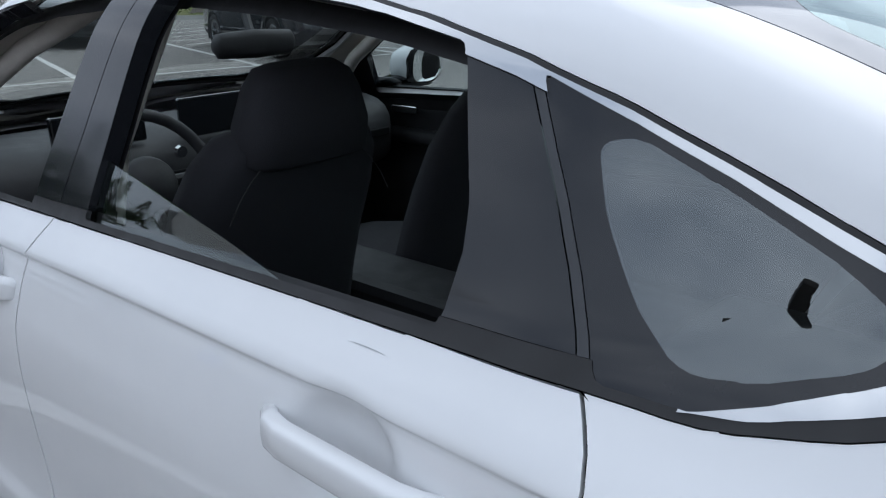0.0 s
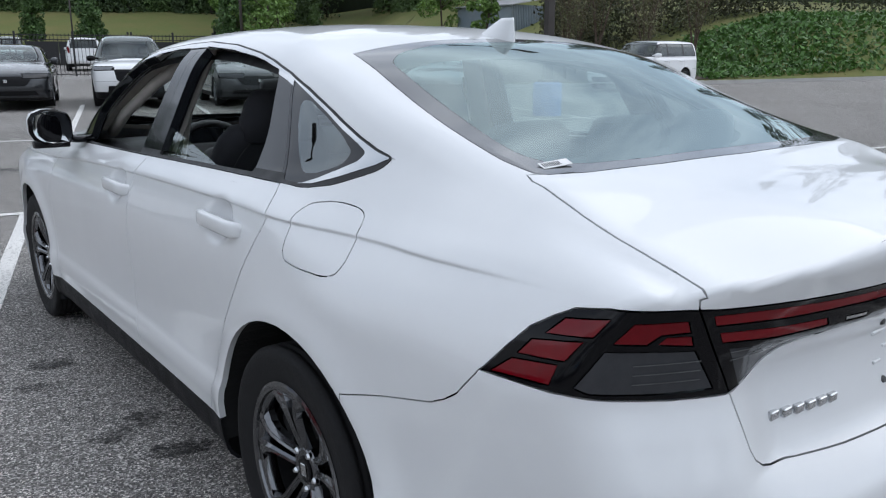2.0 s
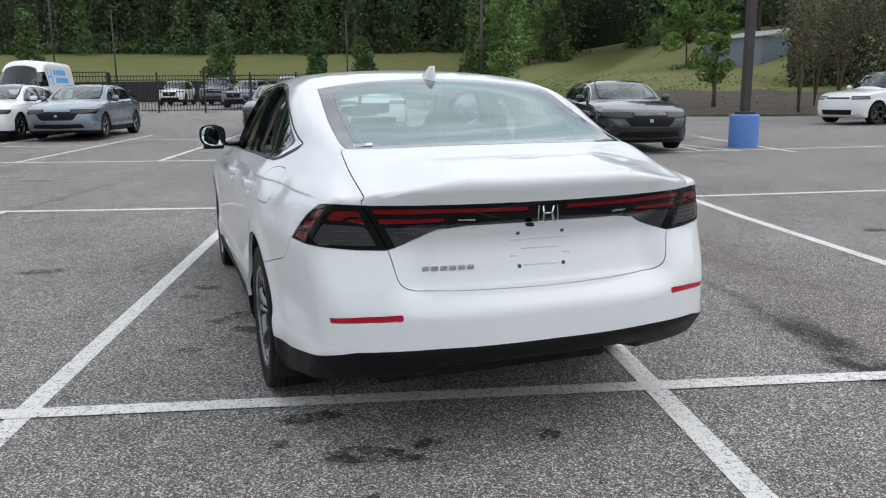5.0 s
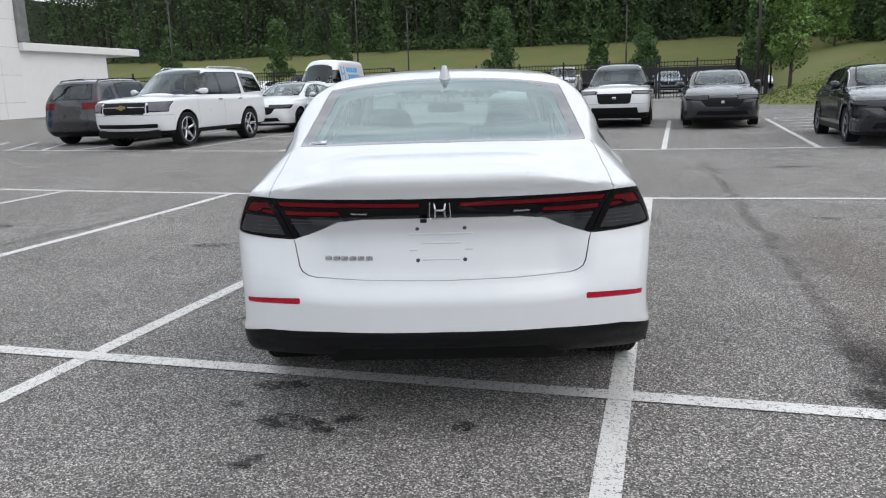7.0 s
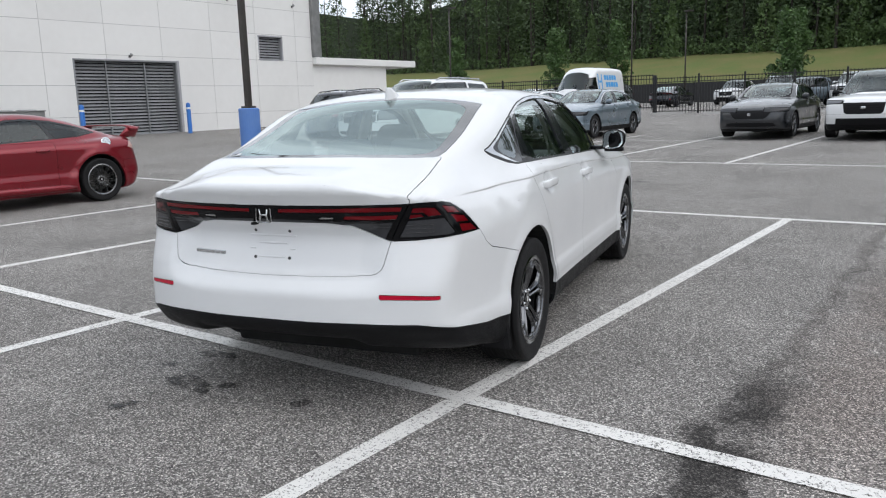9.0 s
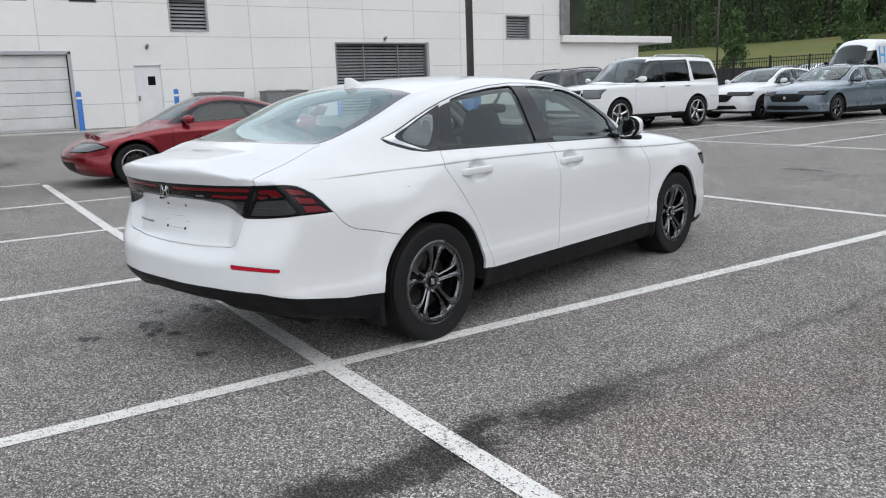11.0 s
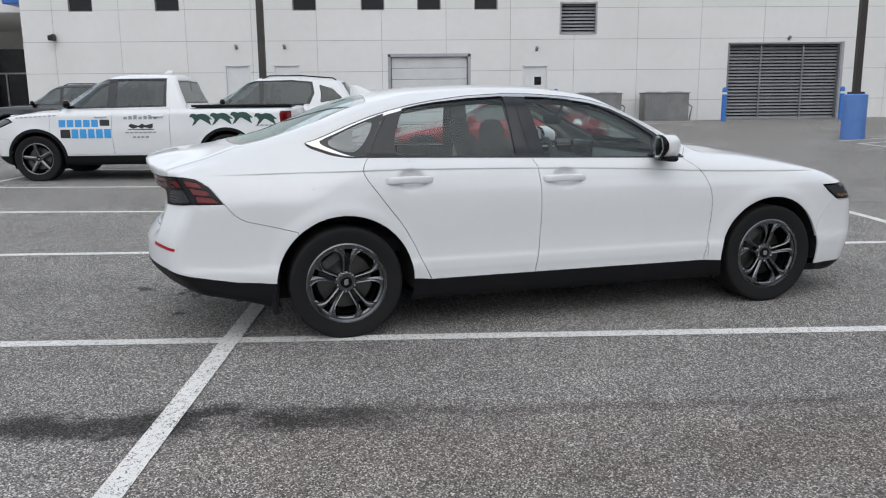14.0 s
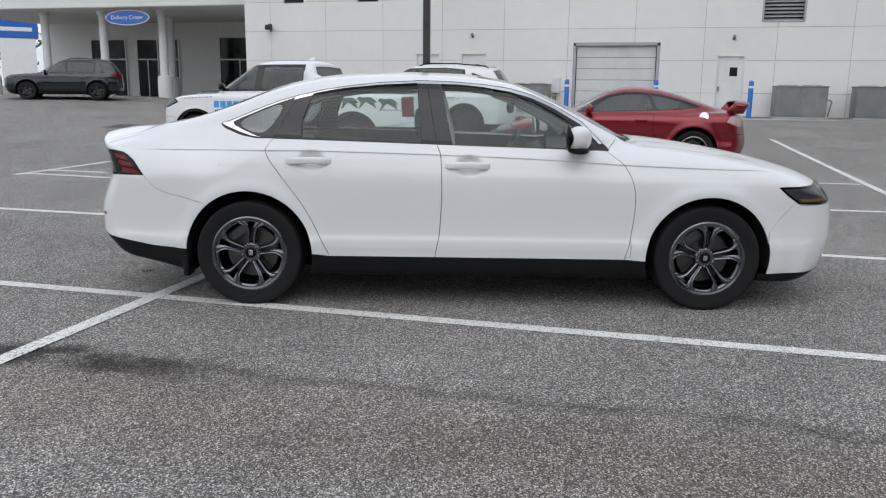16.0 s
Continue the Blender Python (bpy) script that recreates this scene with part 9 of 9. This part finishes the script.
white_crossover = build_car(BODY_CROSSOVER, "crossover", on_lot(-.25, 21.4, 180), PAINT_BRIGHT, "white crossover with a black honeycomb grille", RIM_BLACK, "black alloy wheel")
for sg in (1, -1):
    part("roof_rail", tube_bm([(sg * .56, y, 1.60 + z) for y, z in ((-.5, -.05), (-.4, .03), (.3, .085), (1.0, .085), (1.15, .02))], .014, 8), PLASTIC_BLACK, white_crossover, "black roof rail", smooth=True)
grey_crossover = repaint(white_crossover, on_lot(-13.5, 14.0, 0), PAINT_BRIGHT, PAINT_BROWN, "dark grey crossover seen from behind beside the white sport utility vehicle")
rear_white = repaint(white_crossover, on_lot(-14.6, -1.8, 180) @ Matrix.Diagonal((1.08, 1.09, 1.09, 1)), PAINT_BRIGHT, PAINT_BRIGHT, "white crossover with black roof rails parked beside the pickup")
hall_suv = repaint(white_crossover, on_lot(-19.7, -8.85, 180), PAINT_BRIGHT, PAINT_GREY, "dark grey crossover parked near the canopy")
dark_suv = repaint(white_crossover, on_lot(-24.6, -20.6, 212), PAINT_BRIGHT, PAINT_BLACK, "black crossover parked under the canopy")

wagon = build_car(BODY_WAGON, "wagon", on_lot(17.15, 20.55, 108), PAINT_BRIGHT, "boxy white wagon with black wheels at the grass edge", RIM_BLACK, "black alloy wheel")

coupe = build_car(BODY_COUPE, "coupe", on_lot(-9.4, 3.3, 180), PAINT_RED, "dark red coupe with a rear spoiler", RIM_MESH, "silver mesh alloy wheel")
part("rear_spoiler", loft_bm([oval((x, -.70 - .10 * (1 - (x / .75) ** 2), 1.095 + z), (0, 1, .12), (0, 0, 1), a, b, 12) for x, z, a, b in ((-.78, -.03, .07, .018), (-.74, .0, .10, .02), (-.5, .02, .115, .018), (0, .025, .12, .017), (.5, .02, .115, .018), (.74, .0, .10, .02), (.78, -.03, .07, .018))]), PAINT_RED, coupe, "red rear wing", smooth=True)
for sg in (1, -1):
    part("spoiler_leg", loft_bm([oval((sg * (.66 + .05 * t), -.62 - .10 * t, .94 + .16 * t), (1, 0, 0), (0, 1, 0), .05 - .01 * t, .15 - .03 * t, 12) for t in (0, .5, 1)]), PAINT_RED, coupe, smooth=True)
    fx = surf(FIELDS[BODY_COUPE.wb], (.2, -.14, .885), (1, 0, 0)) + .2
    if sg > 0:
        part("fuel_flap", lathe_bm([(0, .006), (.07, .006), (.078, .002), (.078, -.01)], 24, "x"), RIM_SILVER, coupe, "silver round fuel flap", m=pose(-fx + .002, -.14, .885, 0, -14, 180))
    part("side_skirt", loft_bm([oval((sg * .88, y, z), (1, 0, 0), (0, 0, 1), .04, h, 10) for y, z, h in ((.42, .24, .03), (.6, .25, .05), (1.4, .26, .055), (2.1, .26, .05), (2.2, .25, .03))]), PAINT_RED, coupe, "red side skirt", smooth=True)

pickup = build_car(BODY_PICKUP, "pickup", on_lot(-9.2, -2.6, 180), PAINT_BRIGHT, "white crew-cab pickup with blue and green side graphics", RIM_DARK, "dark five-spoke wheel", "pickup truck")
part("bed_cover", box_bm(-.78, .78, -1.08, .62, 1.225, 1.262, .01), PLASTIC_BLACK, pickup, "black bed cover")
part("roof_aerial", loft_bm([oval((0, 1.22 - .06 * t, 1.79 + .075 * t), (1, 0, 0), (0, 1, 0), .035 * (1 - .7 * t), .09 - .05 * t, 12, 2) for t in (0, .5, 1)]), PAINT_BRIGHT, pickup, smooth=True)
for sg in (1, -1):
    part("side_step", box_bm(sg * .88 - .06, sg * .88 + .06, .55, 2.6, .36, .42, .02), PLASTIC_BLACK, pickup)


def on_side(s, parent, outline, mat, name, label, sg=-1, deep=.004):
    """A thin vinyl shape that follows the vehicle's flank; outline in (y, z)."""
    x = [surf(FIELDS[s.wb], (.2, y, z), (1, 0, 0)) + .2 for y, z in outline]
    bm = bmesh.new()
    cy, cz = sum(p[0] for p in outline) / len(outline), sum(p[1] for p in outline) / len(outline)
    c = bm.verts.new((sg * (surf(FIELDS[s.wb], (.2, cy, cz), (1, 0, 0)) + .2 + deep), cy, cz))
    vs = [bm.verts.new((sg * (xx + deep), y, z)) for xx, (y, z) in zip(x, outline)]
    lo = [bm.verts.new((sg * (xx - .004), y, z)) for xx, (y, z) in zip(x, outline)]
    n = len(vs)
    for i in range(n):
        bm.faces.new((c, vs[i], vs[(i + 1) % n]))
        bm.faces.new((vs[i], lo[i], lo[(i + 1) % n], vs[(i + 1) % n]))
    bmesh.ops.recalc_face_normals(bm, faces=bm.faces[:])
    return part(name, bm, mat, parent, label)


def bar_outline(y0, y1, z0, z1):
    return [(y0, z0), ((y0 + y1) / 2, z0), (y1, z0), (y1, (z0 + z1) / 2), (y1, z1), ((y0 + y1) / 2, z1), (y0, z1), (y0, (z0 + z1) / 2)]


# two lines of blue bars with black tabs on the front door, grey bars on the rear door
for i in range(5):
    on_side(BODY_PICKUP, pickup, bar_outline(2.78 - i * .135, 2.67 - i * .135, .91, 1.03), DECAL_BLUE, "lettering_bar", "sky blue lettering bar")
    on_side(BODY_PICKUP, pickup, bar_outline(2.575 - i * .135, 2.465 - i * .135, .725, .875), DECAL_BLUE, "lettering_bar", "sky blue lettering bar")
on_side(BODY_PICKUP, pickup, bar_outline(2.10, 1.90 + .04, .93, 1.03), DECAL_BLACK, "lettering_tab", "black lettering tab")
on_side(BODY_PICKUP, pickup, bar_outline(2.76, 2.60, .73, .87), DECAL_BLACK, "lettering_tab", "black lettering tab")
for i in range(7):
    on_side(BODY_PICKUP, pickup, bar_outline(1.70 - i * .083, 1.645 - i * .083, 1.03, 1.075 + .012 * (i % 3)), DECAL_GREY, "lettering_bar", "grey script bar")
    on_side(BODY_PICKUP, pickup, bar_outline(1.68 - i * .075, 1.62 - i * .075, .80, .825), DECAL_GREY, "lettering_bar", "grey script bar")
on_side(BODY_PICKUP, pickup, bar_outline(1.64, 1.20, .855, .866), DECAL_BLACK, "ground_line", "dark line under the graphic")
for i in range(4):
    on_side(BODY_PICKUP, pickup, bar_outline(1.56 - i * .07, 1.51 - i * .07, .72, .75), DECAL_GREY, "lettering_bar", "grey script bar")
for i in range(9):
    on_side(BODY_PICKUP, pickup, bar_outline(3.5 - i * .078, 3.45 - i * .078, 1.06 + .004 * i, 1.08 + .004 * i), DECAL_GREY, "lettering_bar", "grey script bar")
on_side(BODY_PICKUP, pickup, [(1.62 - .4 * t, .93 + .03 * math.sin(t * 14)) for t in np.linspace(0, 1, 12).tolist()] + [(1.22 + .4 * t, .895 - .02 * math.sin(t * 17)) for t in np.linspace(0, 1, 12).tolist()], DECAL_BLACK, "side_graphic", "dark abstract graphic")
for i, (y, z) in enumerate(((.42, 1.05), (.08, 1.06), (-.26, 1.075), (-.66, 1.05))):
    run = [(.20, .01), (.17, .055), (.12, .06), (.06, .045), (-.02, .06), (-.10, .05), (-.15, .02), (-.22, -.03), (-.16, -.03), (-.20, -.12), (-.12, -.05), (-.04, -.03), (.05, -.03), (.10, -.10), (.16, -.13), (.11, -.04), (.15, .0)]
    on_side(BODY_PICKUP, pickup, [(y + a * .92, z + b * 1.1) for a, b in run], DECAL_GREEN, "side_graphic", "dark green galloping shape")
for i in range(6):
    on_side(BODY_PICKUP, pickup, bar_outline(-.50 - i * .075, -.56 - i * .075, .90, .925), DECAL_GREY, "lettering_bar", "grey script bar")

van = build_car(BODY_VAN, "van", on_lot(-15.8, 36.5, 180), PAINT_BRIGHT, "tall white delivery van with blue side bars", RIM_SILVER, "steel wheel", "van")
for i in range(5):
    on_side(BODY_VAN, van, bar_outline(1.5 - i * .3, 1.26 - i * .3, 1.85, 2.1), DECAL_BLUE, "lettering_bar", "blue lettering bar")
    on_side(BODY_VAN, van, bar_outline(1.35 - i * .3, 1.1 - i * .3, 1.5, 1.75), DECAL_BLUE, "lettering_bar", "blue lettering bar")
for z0, z1, y0, y1 in ((1.4, 2.15, 2.25, 2.15), (1.4, 2.15, 1.85, 1.75), (1.72, 1.82, 2.12, 1.88)):
    on_side(BODY_VAN, van, bar_outline(y0, y1, z0, z1), DECAL_BLUE, "emblem_bar", "blue emblem bar")

# sedans of the same make as the white one in front
SKIP = ("seat_cushion", "backrest", "badge", "badge_bar", "window_sticker", "print_bar", "stamped_rib", "plate_screw", "lettering_bar", "lid_camera", "armrest", "inner_handle", "knob", "amber_strip", "wheel_spoke", "wheel_boss", "lug_nut", "cap_emblem", "stitching", "headrest_post")
extra = thing("sedan", on_lot(-2.95, 21.9, 180), "", "car")
first = None
for x, y, paint, label in ((-2.95, 21.9, PAINT_GREY, "dark grey sedan with a black grille"), (-8.35, 21.2, PAINT_BLUE_GREY, "blue-grey sedan with dark wheels"), (-10.5, 21.1, PAINT_WHITE, "white sedan beside the large white sport utility vehicle"),
                           (2.43, 20.8, PAINT_GREY, "dark grey metallic sedan with a black grille"), (5.2, 15.3, PAINT_BLACK, "blue-black sedan with dark wheels")):
    c = repaint(hero, on_lot(x, y, 180), PAINT_WHITE, paint, label, group="parked sedans", skip=SKIP)
    for tags in (("r_glass", "r_glass_low"), ("f_glass",)):
        skin_part("window_glass", sk, tags, CAR_GLASS, c, "tinted side window, closed", sides="left", flange=0, gap=0, lift=-.008)
    for sx in (-.37, .37):
        part("front_seat", loft_bm([oval((sx, 1.3 - .22 * t, .55 + .72 * t), (1, 0, 0), (0, 1, .3), w, .07, 12, 3) for t, w in ((0, .2), (.1, .23), (.6, .21), (.72, .12), (.98, .11), (1, .06))]), FABRIC, c, "dark front seat", smooth=True)
    part("nose_badge", box_bm(-.04, .04, hero_y(0, .61, 1), hero_y(0, .61, 1) + .012, .575, .645, .008), CHROME, c, "plain silver badge")
    first = first or c
bpy.data.objects.remove(extra)

# cars in the yard behind the fence
yard = random.Random(5)
for i, x in enumerate((-33, -30, -26.5, -23, -20, -17.2, -13.6, -10.9, -7.8, -5.0, -1.6, 1.6)):
    src, old = ((white_crossover, PAINT_BRIGHT), (big_suv, PAINT_BRIGHT), (first, PAINT_GREY), (pickup, PAINT_BRIGHT))[yard.choice((0, 0, 1, 2, 2, 3))]
    paint, word = yard.choice(((PAINT_BRIGHT, "white"), (PAINT_BRIGHT, "white"), (PAINT_SILVER, "grey"), (PAINT_GREY, "dark grey"), (PAINT_BLACK, "black"), (PAINT_BLUE_GREY, "blue-grey")))
    y = 46 + yard.random() * 10
    repaint(src, on_lot(x + yard.uniform(-.4, .4), y, yard.choice((0, 180, 180, 165))), old, paint, word + " vehicle parked in the yard behind the fence", group="vehicles in the yard",
            skip=SKIP + ("lettering_tab", "side_graphic", "ground_line", "brake_disc", "caliper", "inner_barrel", "hub_cap", "grille_emblem", "front_seat", "headrest"))
